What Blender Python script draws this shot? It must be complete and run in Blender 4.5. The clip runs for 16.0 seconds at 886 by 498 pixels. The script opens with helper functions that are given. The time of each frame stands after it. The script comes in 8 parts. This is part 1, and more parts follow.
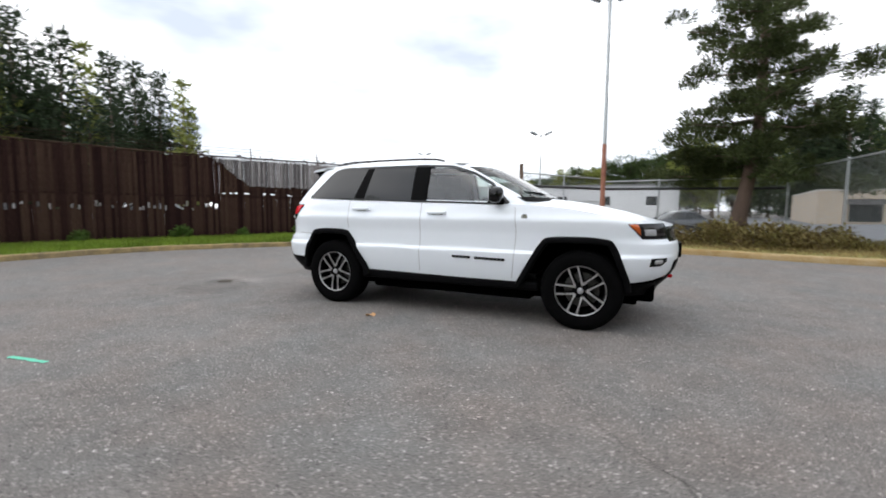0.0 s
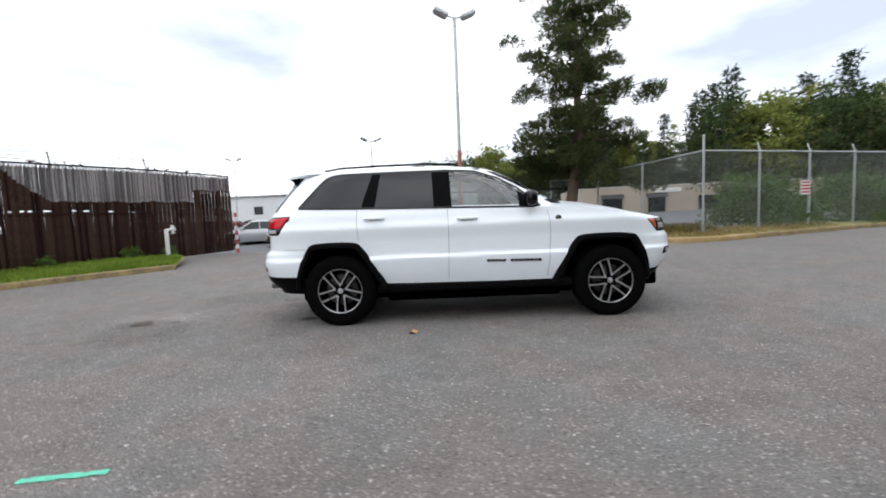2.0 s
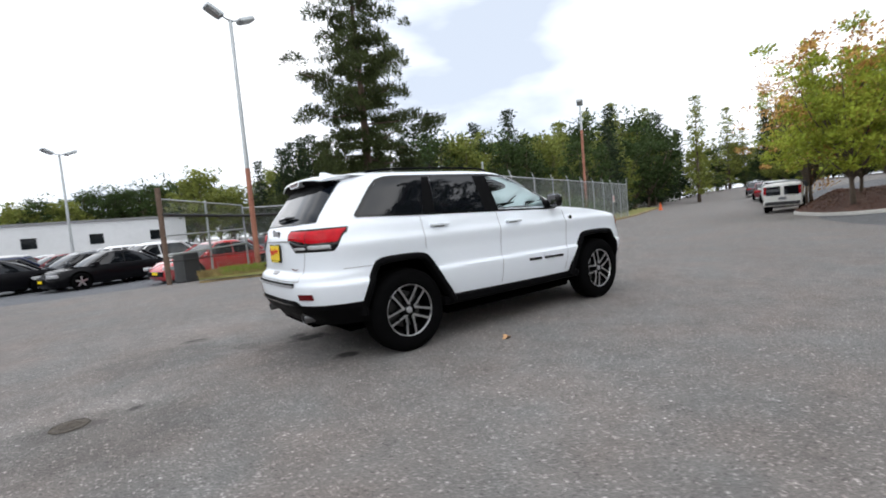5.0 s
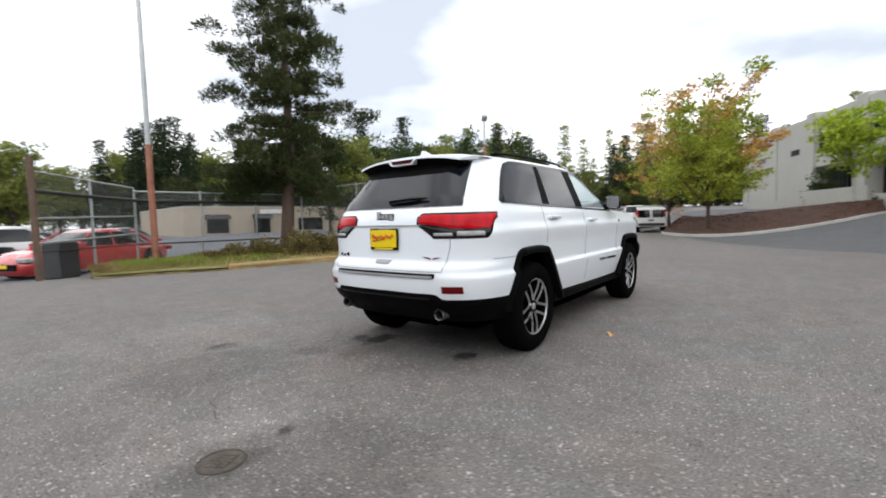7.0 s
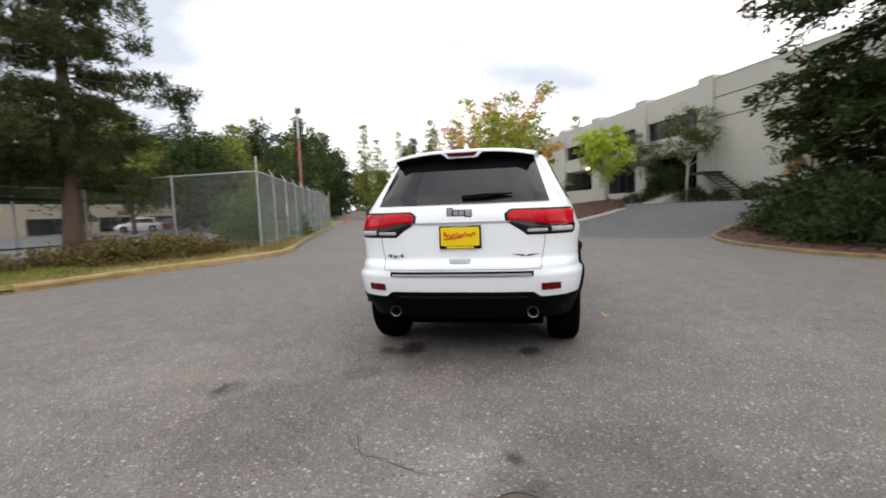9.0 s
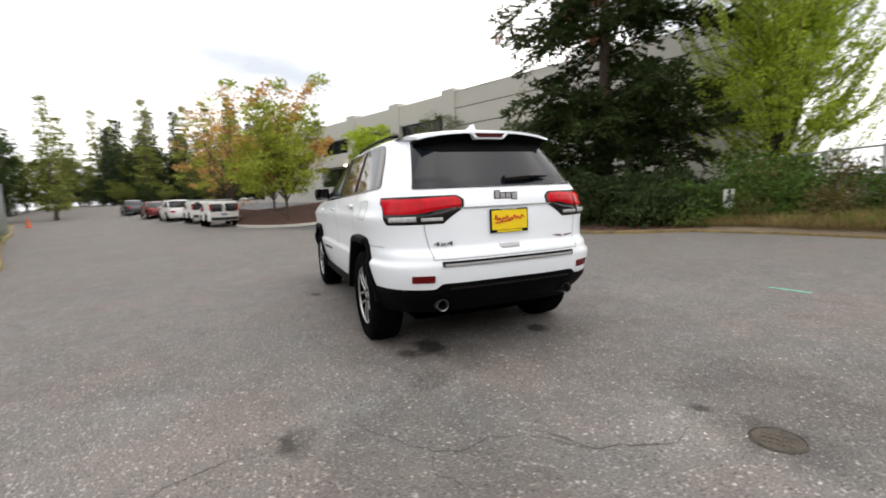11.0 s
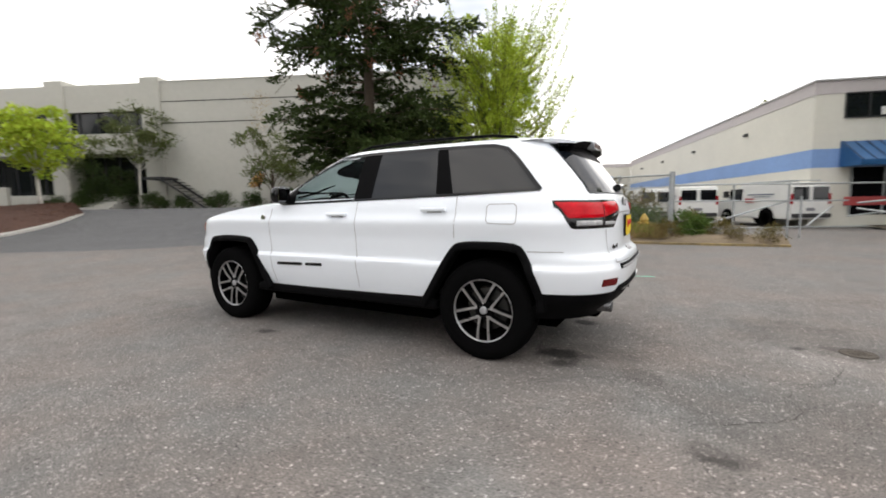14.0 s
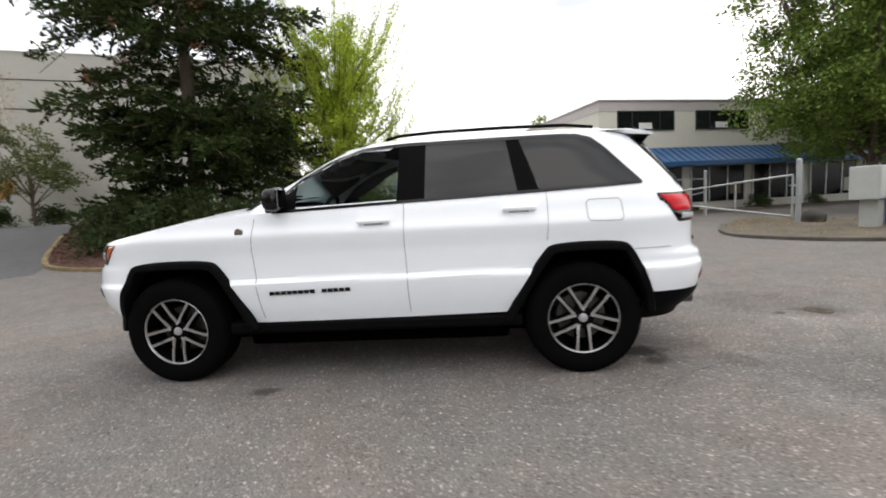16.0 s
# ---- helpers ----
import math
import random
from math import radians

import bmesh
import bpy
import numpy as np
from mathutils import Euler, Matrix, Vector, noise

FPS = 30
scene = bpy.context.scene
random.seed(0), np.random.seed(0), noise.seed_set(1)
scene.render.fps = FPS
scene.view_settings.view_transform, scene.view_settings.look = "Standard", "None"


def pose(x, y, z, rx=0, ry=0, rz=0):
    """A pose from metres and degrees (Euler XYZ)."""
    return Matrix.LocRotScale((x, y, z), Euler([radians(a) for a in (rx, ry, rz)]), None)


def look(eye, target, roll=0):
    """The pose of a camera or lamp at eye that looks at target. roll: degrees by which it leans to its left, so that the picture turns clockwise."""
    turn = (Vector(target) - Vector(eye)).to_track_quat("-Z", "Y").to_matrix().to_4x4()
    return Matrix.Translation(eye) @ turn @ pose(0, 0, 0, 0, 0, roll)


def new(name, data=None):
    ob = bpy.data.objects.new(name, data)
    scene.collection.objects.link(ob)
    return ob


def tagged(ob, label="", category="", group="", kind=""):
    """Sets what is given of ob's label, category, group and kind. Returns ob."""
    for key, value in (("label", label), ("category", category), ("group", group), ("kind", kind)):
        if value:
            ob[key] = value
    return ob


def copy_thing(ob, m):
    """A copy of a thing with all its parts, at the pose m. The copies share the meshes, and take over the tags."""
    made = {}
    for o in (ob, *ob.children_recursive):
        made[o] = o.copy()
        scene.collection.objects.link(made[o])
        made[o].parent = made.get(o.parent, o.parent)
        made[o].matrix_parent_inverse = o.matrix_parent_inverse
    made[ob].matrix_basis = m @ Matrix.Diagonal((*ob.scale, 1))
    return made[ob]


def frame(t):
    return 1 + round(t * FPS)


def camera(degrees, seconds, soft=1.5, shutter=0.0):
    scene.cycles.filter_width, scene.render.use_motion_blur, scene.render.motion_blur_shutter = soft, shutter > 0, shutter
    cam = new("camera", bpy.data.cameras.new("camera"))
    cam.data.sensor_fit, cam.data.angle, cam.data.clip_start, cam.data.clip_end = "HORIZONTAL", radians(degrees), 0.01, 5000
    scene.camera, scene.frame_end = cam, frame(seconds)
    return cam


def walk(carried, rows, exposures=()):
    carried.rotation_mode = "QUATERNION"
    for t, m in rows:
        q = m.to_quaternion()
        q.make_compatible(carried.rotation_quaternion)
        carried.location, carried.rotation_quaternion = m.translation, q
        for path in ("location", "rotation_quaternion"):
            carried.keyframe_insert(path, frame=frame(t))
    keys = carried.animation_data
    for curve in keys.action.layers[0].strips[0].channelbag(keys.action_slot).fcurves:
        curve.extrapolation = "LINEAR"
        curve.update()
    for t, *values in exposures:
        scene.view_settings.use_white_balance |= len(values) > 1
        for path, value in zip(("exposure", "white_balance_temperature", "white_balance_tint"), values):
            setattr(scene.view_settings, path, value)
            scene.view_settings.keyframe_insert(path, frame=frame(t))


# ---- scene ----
cam = camera(89.8, 16.0, soft=1.8, shutter=0.5)
PATH = [
    (0, (2.04, -5.266, 1.155), (1.199, -3.461, 0.975), 0.4),
    (0.5, (1.474, -5.478, 1.176), (0.845, -3.59, 0.98), -1.2),
    (1, (0.881, -5.562, 1.185), (0.454, -3.616, 1.014), -1.1),
    (1.5, (0.301, -5.675, 1.194), (0.116, -3.692, 1.008), -1.8),
    (2, (-0.281, -5.654, 1.196), (-0.301, -3.662, 1.027), -2.4),
    (2.5, (-0.873, -5.6, 1.199), (-0.669, -3.615, 1.068), -2.6),
    (3, (-1.452, -5.464, 1.201), (-1.048, -3.512, 1.039), -2.2),
    (3.5, (-2.018, -5.259, 1.208), (-1.432, -3.352, 1.078), -2.2),
    (3.7, (-2.247, -5.187, 1.204), (-1.538, -3.322, 1.063), -4.2),
    (6, (-4.317, -3.589, 1.17), (-2.951, -2.135, 1.033), -2.5),
    (6.5, (-4.64, -3.124, 1.15), (-3.165, -1.785, 0.968), -2.7),
    (7, (-4.952, -2.624, 1.157), (-3.374, -1.403, 1.022), -1.5),
    (7.5, (-5.229, -2.124, 1.181), (-3.513, -1.115, 0.987), -2.0),
    (8, (-5.42, -1.608, 1.199), (-3.616, -0.759, 1.041), -2.0),
    (8.5, (-5.614, -1.072, 1.21), (-3.713, -0.475, 1.036), -2.2),
    (9, (-5.672, -0.518, 1.209), (-3.716, -0.136, 1.036), -2.1),
    (9.5, (-5.744, 0.048, 1.2), (-3.752, 0.079, 1.023), -1.4),
    (10, (-5.612, 0.608, 1.194), (-3.634, 0.396, 0.988), -2.1),
    (12.3, (-4.388, 2.837, 1.215), (-2.848, 1.577, 1.008), -1.8),
    (12.5, (-4.209, 2.993, 1.224), (-2.703, 1.691, 1.023), -1.7),
    (13, (-3.798, 3.413, 1.207), (-2.469, 1.93, 1.022), -1.3),
    (13.5, (-3.301, 3.714, 1.194), (-2.159, 2.089, 0.96), -1.0),
    (14, (-2.8, 3.943, 1.196), (-1.837, 2.203, 0.992), -0.9),
    (14.5, (-2.3, 4.124, 1.211), (-1.561, 2.282, 0.971), -1.4),
    (15, (-1.759, 4.148, 1.218), (-1.169, 2.249, 1.008), -1.1),
    (15.5, (-1.235, 4.15, 1.226), (-0.907, 2.186, 1.044), -3.0),
    (16, (-0.754, 3.93, 1.218), (-0.602, 1.947, 1.009), -3.1),
]
walk(cam, [(t, look(eye, target, roll)) for t, eye, target, roll in PATH],
     exposures=[(0.0, 0.82, 6350, 10), (3.5, 0.76, 6250, 10), (7.0, 0.76, 6450, 10), (9.0, 0.76, 6700, 10.5), (12.5, 0.90, 6850, 11), (16.0, 0.92, 6800, 11.5)])

# ---- light: bright overcast sky with a soft high sun behind the cloud ----
SUN_EL, SUN_AZ = 52.0, 200.0
world = bpy.data.worlds.new("overcast_sky")
scene.world = world
world.use_nodes = True


def node(tree, kind, **values):
    n = tree.nodes.new(kind)
    for key, value in values.items():
        if key in n.inputs:
            n.inputs[key].default_value = value
        else:
            setattr(n, key, value)
    return n


def build_sky():
    t = world.node_tree
    t.nodes.clear()
    out = t.nodes.new("ShaderNodeOutputWorld")
    bg = t.nodes.new("ShaderNodeBackground")
    sky = t.nodes.new("ShaderNodeTexSky")
    sky.sky_type, sky.sun_disc = "NISHITA", False
    sky.sun_elevation, sky.sun_rotation = radians(SUN_EL), radians(SUN_AZ)
    co = t.nodes.new("ShaderNodeTexCoord")
    mp = t.nodes.new("ShaderNodeMapping")
    mp.inputs["Scale"].default_value = (1.6, 1.6, 4.2)
    nz = t.nodes.new("ShaderNodeTexNoise")
    nz.inputs["Scale"].default_value, nz.inputs["Detail"].default_value = 1.35, 5.0
    nz.inputs["Roughness"].default_value = 0.46
    ramp = t.nodes.new("ShaderNodeValToRGB")
    e = ramp.color_ramp.elements
    e[0].position, e[0].color = 0.34, (0.47, 0.51, 0.575, 1)
    e[1].position, e[1].color = 0.60, (1.24, 1.23, 1.22, 1)
    mid = e.new(0.47)
    mid.color = (0.80, 0.825, 0.86, 1)
    haze = t.nodes.new("ShaderNodeMix")
    haze.data_type = "RGBA"
    haze.inputs["Factor"].default_value = 0.93
    dim = t.nodes.new("ShaderNodeMix")
    dim.data_type, dim.blend_type = "RGBA", "MULTIPLY"
    dim.inputs["Factor"].default_value = 1.0
    dim.inputs["B"].default_value = (0.1, 0.1, 0.1, 1)
    L = t.links.new
    L(co.outputs["Generated"], mp.inputs["Vector"])
    L(mp.outputs["Vector"], nz.inputs["Vector"])
    L(nz.outputs["Fac"], ramp.inputs["Fac"])
    L(sky.outputs["Color"], dim.inputs["A"])
    L(dim.outputs["Result"], haze.inputs["A"])
    L(ramp.outputs["Color"], haze.inputs["B"])
    L(haze.outputs["Result"], bg.inputs["Color"])
    bg.inputs["Strength"].default_value = 1.0
    L(bg.outputs["Background"], out.inputs["Surface"])


build_sky()
sun = new("sun", bpy.data.lights.new("sun", "SUN"))
sun.data.energy, sun.data.angle, sun.data.color = 0.6, radians(110), (1.0, 0.97, 0.93)
sun.matrix_world = Matrix.Translation((0, 0, 40)) @ Euler((radians(90 - SUN_EL), 0, radians(180 - SUN_AZ))).to_matrix().to_4x4()

# ---- materials ----
MATS = {}


def mat(name, colour, rough=0.6, metal=0.0, vary=0.0, scale=8.0, bump=0.0, bscale=40.0, island=0.0, objvar=0.0,
        coat=0.0, spec=0.5, emit=None, second=None, stretch=None):
    """A surface with a base colour, a slow and a fine variation, relief and wear."""
    m = bpy.data.materials.new(name)
    MATS[name] = m
    m.use_nodes = True
    t = m.node_tree
    b = t.nodes["Principled BSDF"]
    L = t.links.new
    b.inputs["Roughness"].default_value = rough
    b.inputs["Metallic"].default_value = metal
    b.inputs["Coat Weight"].default_value = coat
    b.inputs["Coat Roughness"].default_value = 0.03
    b.inputs["Specular IOR Level"].default_value = spec
    base = (*colour, 1)
    b.inputs["Base Color"].default_value = base
    if emit:
        b.inputs["Emission Color"].default_value = (*emit[:3], 1)
        b.inputs["Emission Strength"].default_value = emit[3]
    co = t.nodes.new("ShaderNodeTexCoord")
    src = co.outputs["Object"]
    if stretch:
        mp = t.nodes.new("ShaderNodeMapping")
        mp.inputs["Scale"].default_value = stretch
        L(src, mp.inputs["Vector"])
        src = mp.outputs["Vector"]
    socket = None
    if vary > 0:
        big = node(t, "ShaderNodeTexNoise", Scale=scale, Detail=6.0, Roughness=0.6)
        fine = node(t, "ShaderNodeTexNoise", Scale=scale * 9.0, Detail=4.0, Roughness=0.65)
        L(src, big.inputs["Vector"])
        L(src, fine.inputs["Vector"])
        mixf = t.nodes.new("ShaderNodeMath")
        mixf.operation = "MULTIPLY_ADD"
        mixf.inputs[1].default_value = 0.45
        L(fine.outputs["Fac"], mixf.inputs[0])
        half = t.nodes.new("ShaderNodeMath")
        half.operation = "MULTIPLY"
        half.inputs[1].default_value = 0.55
        L(big.outputs["Fac"], half.inputs[0])
        L(half.outputs[0], mixf.inputs[2])
        rp = t.nodes.new("ShaderNodeValToRGB")
        lo = [c * (1 - vary) for c in colour]
        hi = [min(1.0, c * (1 + vary)) for c in (second or colour)]
        rp.color_ramp.elements[0].position, rp.color_ramp.elements[0].color = 0.32, (*lo, 1)
        rp.color_ramp.elements[1].position, rp.color_ramp.elements[1].color = 0.68, (*hi, 1)
        L(mixf.outputs[0], rp.inputs["Fac"])
        socket = rp.outputs["Color"]
        rr = t.nodes.new("ShaderNodeMapRange")
        rr.inputs["To Min"].default_value, rr.inputs["To Max"].default_value = max(0.02, rough - 0.1), min(1.0, rough + 0.1)
        L(big.outputs["Fac"], rr.inputs["Value"])
        if rough > 0.2:
            L(rr.outputs["Result"], b.inputs["Roughness"])
    if island > 0 or objvar > 0:
        if island > 0:
            g = t.nodes.new("ShaderNodeNewGeometry")
            rnd = g.outputs["Random Per Island"]
        else:
            g = t.nodes.new("ShaderNodeObjectInfo")
            rnd = g.outputs["Random"]
        k = island or objvar
        hs = t.nodes.new("ShaderNodeHueSaturation")
        mr = t.nodes.new("ShaderNodeMapRange")
        mr.inputs["To Min"].default_value, mr.inputs["To Max"].default_value = 1 - k, 1 + k
        L(rnd, mr.inputs["Value"])
        L(mr.outputs["Result"], hs.inputs["Value"])
        mh = t.nodes.new("ShaderNodeMapRange")
        mh.inputs["To Min"].default_value, mh.inputs["To Max"].default_value = 0.5 - 0.04 * k, 0.5 + 0.04 * k
        L(rnd, mh.inputs["Value"])
        L(mh.outputs["Result"], hs.inputs["Hue"])
        if socket:
            L(socket, hs.inputs["Color"])
        else:
            hs.inputs["Color"].default_value = base
        socket = hs.outputs["Color"]
    if socket:
        L(socket, b.inputs["Base Color"])
    if bump > 0:
        bn = node(t, "ShaderNodeTexNoise", Scale=bscale, Detail=5.0, Roughness=0.6)
        L(src, bn.inputs["Vector"])
        bp = t.nodes.new("ShaderNodeBump")
        bp.inputs["Strength"].default_value, bp.inputs["Distance"].default_value = bump, 0.02
        L(bn.outputs["Fac"], bp.inputs["Height"])
        L(bp.outputs["Normal"], b.inputs["Normal"])
    return m


def leaf_mat(name, colour, island=0.35, second=None, through_light=0.3):
    """Foliage: thin blades that let some light through."""
    m = mat(name, colour, rough=0.6, vary=0.35, scale=0.9, island=island, second=second, spec=0.12)
    t = m.node_tree
    b = t.nodes["Principled BSDF"]
    tr = t.nodes.new("ShaderNodeBsdfTranslucent")
    mx = t.nodes.new("ShaderNodeMixShader")
    mx.inputs["Fac"].default_value = through_light
    if b.inputs["Base Color"].links:
        t.links.new(b.inputs["Base Color"].links[0].from_socket, tr.inputs["Color"])
    t.links.new(b.outputs["BSDF"], mx.inputs[1])
    t.links.new(tr.outputs["BSDF"], mx.inputs[2])
    t.links.new(mx.outputs["Shader"], t.nodes["Material Output"].inputs["Surface"])
    return m


def asphalt_mat(name, tone, stains=(), speck=0.5, tint=(1.0, 0.985, 0.96), warm=0.0):
    """Worn asphalt: pale aggregate in a dark binder, slow blotches, and oil stains with ragged rims."""
    m = bpy.data.materials.new(name)
    MATS[name] = m
    m.use_nodes = True
    t = m.node_tree
    b = t.nodes["Principled BSDF"]
    L = t.links.new
    co = t.nodes.new("ShaderNodeTexCoord")
    src = co.outputs["Object"]
    vor = node(t, "ShaderNodeTexVoronoi", Scale=52.0)
    vor2 = node(t, "ShaderNodeTexVoronoi", Scale=33.0)
    slow = node(t, "ShaderNodeTexNoise", Scale=0.33, Detail=7.0, Roughness=0.62)
    mid = node(t, "ShaderNodeTexNoise", Scale=3.1, Detail=6.0, Roughness=0.65)
    grit = node(t, "ShaderNodeTexNoise", Scale=85.0, Detail=3.0, Roughness=0.7)
    for n in (slow, mid, grit):
        L(src, n.inputs["Vector"])
    shake = node(t, "ShaderNodeTexNoise", Scale=60.0, Detail=2.0, Roughness=0.6)
    L(src, shake.inputs["Vector"])
    bend = t.nodes.new("ShaderNodeVectorMath")
    bend.operation = "MULTIPLY_ADD"
    bend.inputs[1].default_value = (0.03, 0.03, 0.03)
    L(shake.outputs["Color"], bend.inputs[0])
    L(src, bend.inputs[2])
    for n in (vor, vor2):
        L(bend.outputs["Vector"], n.inputs["Vector"])

    def remap(sock, a, bb, lo, hi):
        r = t.nodes.new("ShaderNodeMapRange")
        r.inputs["From Min"].default_value, r.inputs["From Max"].default_value = a, bb
        r.inputs["To Min"].default_value, r.inputs["To Max"].default_value = lo, hi
        L(sock, r.inputs["Value"])
        return r.outputs["Result"]

    def op(kind, a, bb):
        n = t.nodes.new("ShaderNodeMath")
        n.operation = kind
        for i, v in enumerate((a, bb)):
            if isinstance(v, (int, float)):
                n.inputs[i].default_value = v
            else:
                L(v, n.inputs[i])
        return n.outputs[0]

    sep = t.nodes.new("ShaderNodeSeparateColor")
    L(vor.outputs["Color"], sep.inputs["Color"])
    stone = remap(sep.outputs["Red"], 0.45, 1.0, 0.0, 1.0)
    stone = op("MULTIPLY", stone, remap(vor.outputs["Distance"], 0.30, 0.46, 1.0, 0.0))
    sep2 = t.nodes.new("ShaderNodeSeparateColor")
    L(vor2.outputs["Color"], sep2.inputs["Color"])
    pale = remap(sep2.outputs["Green"], 0.86, 1.0, 0.0, 1.0)
    pale = op("MULTIPLY", pale, remap(vor2.outputs["Distance"], 0.22, 0.36, 1.0, 0.0))
    v = op("MULTIPLY", remap(slow.outputs["Fac"], 0.25, 0.75, 0.88, 1.11), remap(mid.outputs["Fac"], 0.25, 0.75, 0.80, 1.20))
    v = op("MULTIPLY", v, remap(grit.outputs["Fac"], 0.28, 0.72, 0.42, 1.58))
    v = op("MULTIPLY", v, tone)
    pit = op("MULTIPLY", remap(sep.outputs["Green"], 0.62, 0.9, 0.0, 1.0), remap(vor.outputs["Distance"], 0.30, 0.48, 1.0, 0.0))
    v = op("MULTIPLY", v, op("SUBTRACT", 1.0, op("MULTIPLY", pit, 0.5)))
    v = op("ADD", v, op("MULTIPLY", stone, 0.40 * speck))
    v = op("ADD", v, op("MULTIPLY", pale, 0.56 * speck))
    rag = node(t, "ShaderNodeTexNoise", Scale=6.5, Detail=6.0, Roughness=0.7)
    L(src, rag.inputs["Vector"])
    for (x, y, rx, ry, depth) in stains:
        mp = t.nodes.new("ShaderNodeMapping")
        mp.inputs["Location"].default_value = (-x / rx, -y / ry, 0)
        mp.inputs["Scale"].default_value = (1 / rx, 1 / ry, 0)
        L(src, mp.inputs["Vector"])
        ln = t.nodes.new("ShaderNodeVectorMath")
        ln.operation = "LENGTH"
        L(mp.outputs["Vector"], ln.inputs[0])
        d = op("ADD", ln.outputs["Value"], remap(rag.outputs["Fac"], 0.2, 0.8, -0.55, 0.55))
        v = op("MULTIPLY", v, remap(d, 0.45, 1.0, 1 - depth, 1.0))
    col = t.nodes.new("ShaderNodeCombineColor")
    hue = node(t, "ShaderNodeTexNoise", Scale=0.9, Detail=5.0, Roughness=0.6)
    L(src, hue.inputs["Vector"])
    w = remap(hue.outputs["Fac"], 0.35, 0.65, 0.0, warm)
    for i, c in enumerate(("Red", "Green", "Blue")):
        L(op("MULTIPLY", op("MULTIPLY", v, tint[i]), op("ADD", 1.0, op("MULTIPLY", w, (1.0, -0.05, -0.5)[i]))), col.inputs[c])
    L(col.outputs["Color"], b.inputs["Base Color"])
    b.inputs["Roughness"].default_value = 0.88
    b.inputs["Specular IOR Level"].default_value = 0.35
    bp = t.nodes.new("ShaderNodeBump")
    bp.inputs["Strength"].default_value, bp.inputs["Distance"].default_value = 0.55, 0.006
    L(op("ADD", grit.outputs["Fac"], op("MULTIPLY", vor.outputs["Distance"], -0.8)), bp.inputs["Height"])
    L(bp.outputs["Normal"], b.inputs["Normal"])
    return m


asphalt = asphalt_mat("asphalt", 0.143, warm=0.11, tint=(1.0, 0.98, 0.945), stains=(
    (-3.9, -0.2, 0.75, 0.5, -0.22), (-2.6, 2.6, 0.9, 0.6, -0.12), (-1.2, -2.6, 1.0, 0.7, -0.10),
    (-1.95, 0.52, 0.24, 0.17, 0.85), (-2.0, 0.72, 0.13, 0.10, 0.7), (-1.95, -0.5, 0.15, 0.11, 0.82), (-2.95, 1.6, 0.17, 0.12, 0.3),
    (-4.0, -0.45, 0.34, 0.26, 0.36), (-2.98, 1.66, 0.11, 0.06, 0.55), (-2.55, 0.75, 0.22, 0.2, 0.25), (-3.6, -0.43, 0.06, 0.05, 0.6), (-2.15, 0.35, 0.5, 0.25, 0.2), (0.72, 1.12, 0.13, 0.08, 0.6), (-3.3, 1.0, 0.9, 0.7, 0.2), (-3.6, -0.9, 0.8, 0.6, 0.22)))
asphalt_far = asphalt_mat("asphalt_far", 0.12, tint=(0.93, 0.97, 1.06), speck=0.25)
asphalt_drive = asphalt_mat("asphalt_drive", 0.10, tint=(0.97, 0.98, 1.02), speck=0.25)

# ---- mesh helpers ----


def part(name, bm, material, parent=None, label="", smooth=False, auto=None):
    """Link a bmesh as one mesh object, under a thing or a part."""
    me = bpy.data.meshes.new(name)
    bmesh.ops.recalc_face_normals(bm, faces=bm.faces)
    bm.to_mesh(me)
    bm.free()
    return link_mesh(name, me, material, parent, label, smooth, auto)


def link_mesh(name, me, material, parent=None, label="", smooth=False, auto=None):
    for mm in (material if isinstance(material, (list, tuple)) else [material]):
        me.materials.append(mm)
    if smooth:
        me.polygons.foreach_set("use_smooth", [True] * len(me.polygons))
        if auto:
            me.set_sharp_from_angle(angle=radians(auto))
    ob = new(name, me)
    if parent is not None:
        ob.parent = parent
    if label:
        ob["label"] = label
    return ob


def raw(name, verts, faces, material, parent=None, label="", smooth=False, auto=None):
    me = bpy.data.meshes.new(name)
    me.from_pydata([tuple(map(float, v)) for v in verts], [], [tuple(map(int, f)) for f in faces])
    me.update()
    return link_mesh(name, me, material, parent, label, smooth, auto)


def thing(name, x=0.0, y=0.0, z=0.0, turn=0.0, label="", category="", group="", kind=""):
    ob = new(name)
    ob.empty_display_size = 0.2
    ob.matrix_basis = pose(x, y, z, 0, 0, turn)
    return tagged(ob, label, category, group, kind)


def box(bm, x0, x1, y0, y1, z0, z1, bevel=0.0, m=None):
    r = bmesh.ops.create_cube(bm, size=1.0)
    vs = r["verts"]
    for v in vs:
        v.co = Vector(((x0 + x1) / 2 + v.co.x * (x1 - x0), (y0 + y1) / 2 + v.co.y * (y1 - y0), (z0 + z1) / 2 + v.co.z * (z1 - z0)))
    if bevel > 0:
        es = list({e for v in vs for e in v.link_edges})
        g = bmesh.ops.bevel(bm, geom=es, offset=bevel, segments=2, affect="EDGES", profile=0.5)
        vs = list({v for f in g["faces"] for v in f.verts} | {v for v in vs if v.is_valid})
    if m is not None:
        bmesh.ops.transform(bm, matrix=m, verts=[v for v in vs if v.is_valid])
    return vs


def rod(bm, a, b, r0, r1=None, n=10, cap=True):
    """A tapered round bar from a to b."""
    a, b = Vector(a), Vector(b)
    r1 = r0 if r1 is None else r1
    d = b - a
    q = d.to_track_quat("Z", "Y").to_matrix().to_4x4()
    m = Matrix.Translation((a + b) / 2) @ q
    return bmesh.ops.create_cone(bm, cap_ends=cap, segments=n, radius1=r0, radius2=r1, depth=d.length, matrix=m)["verts"]


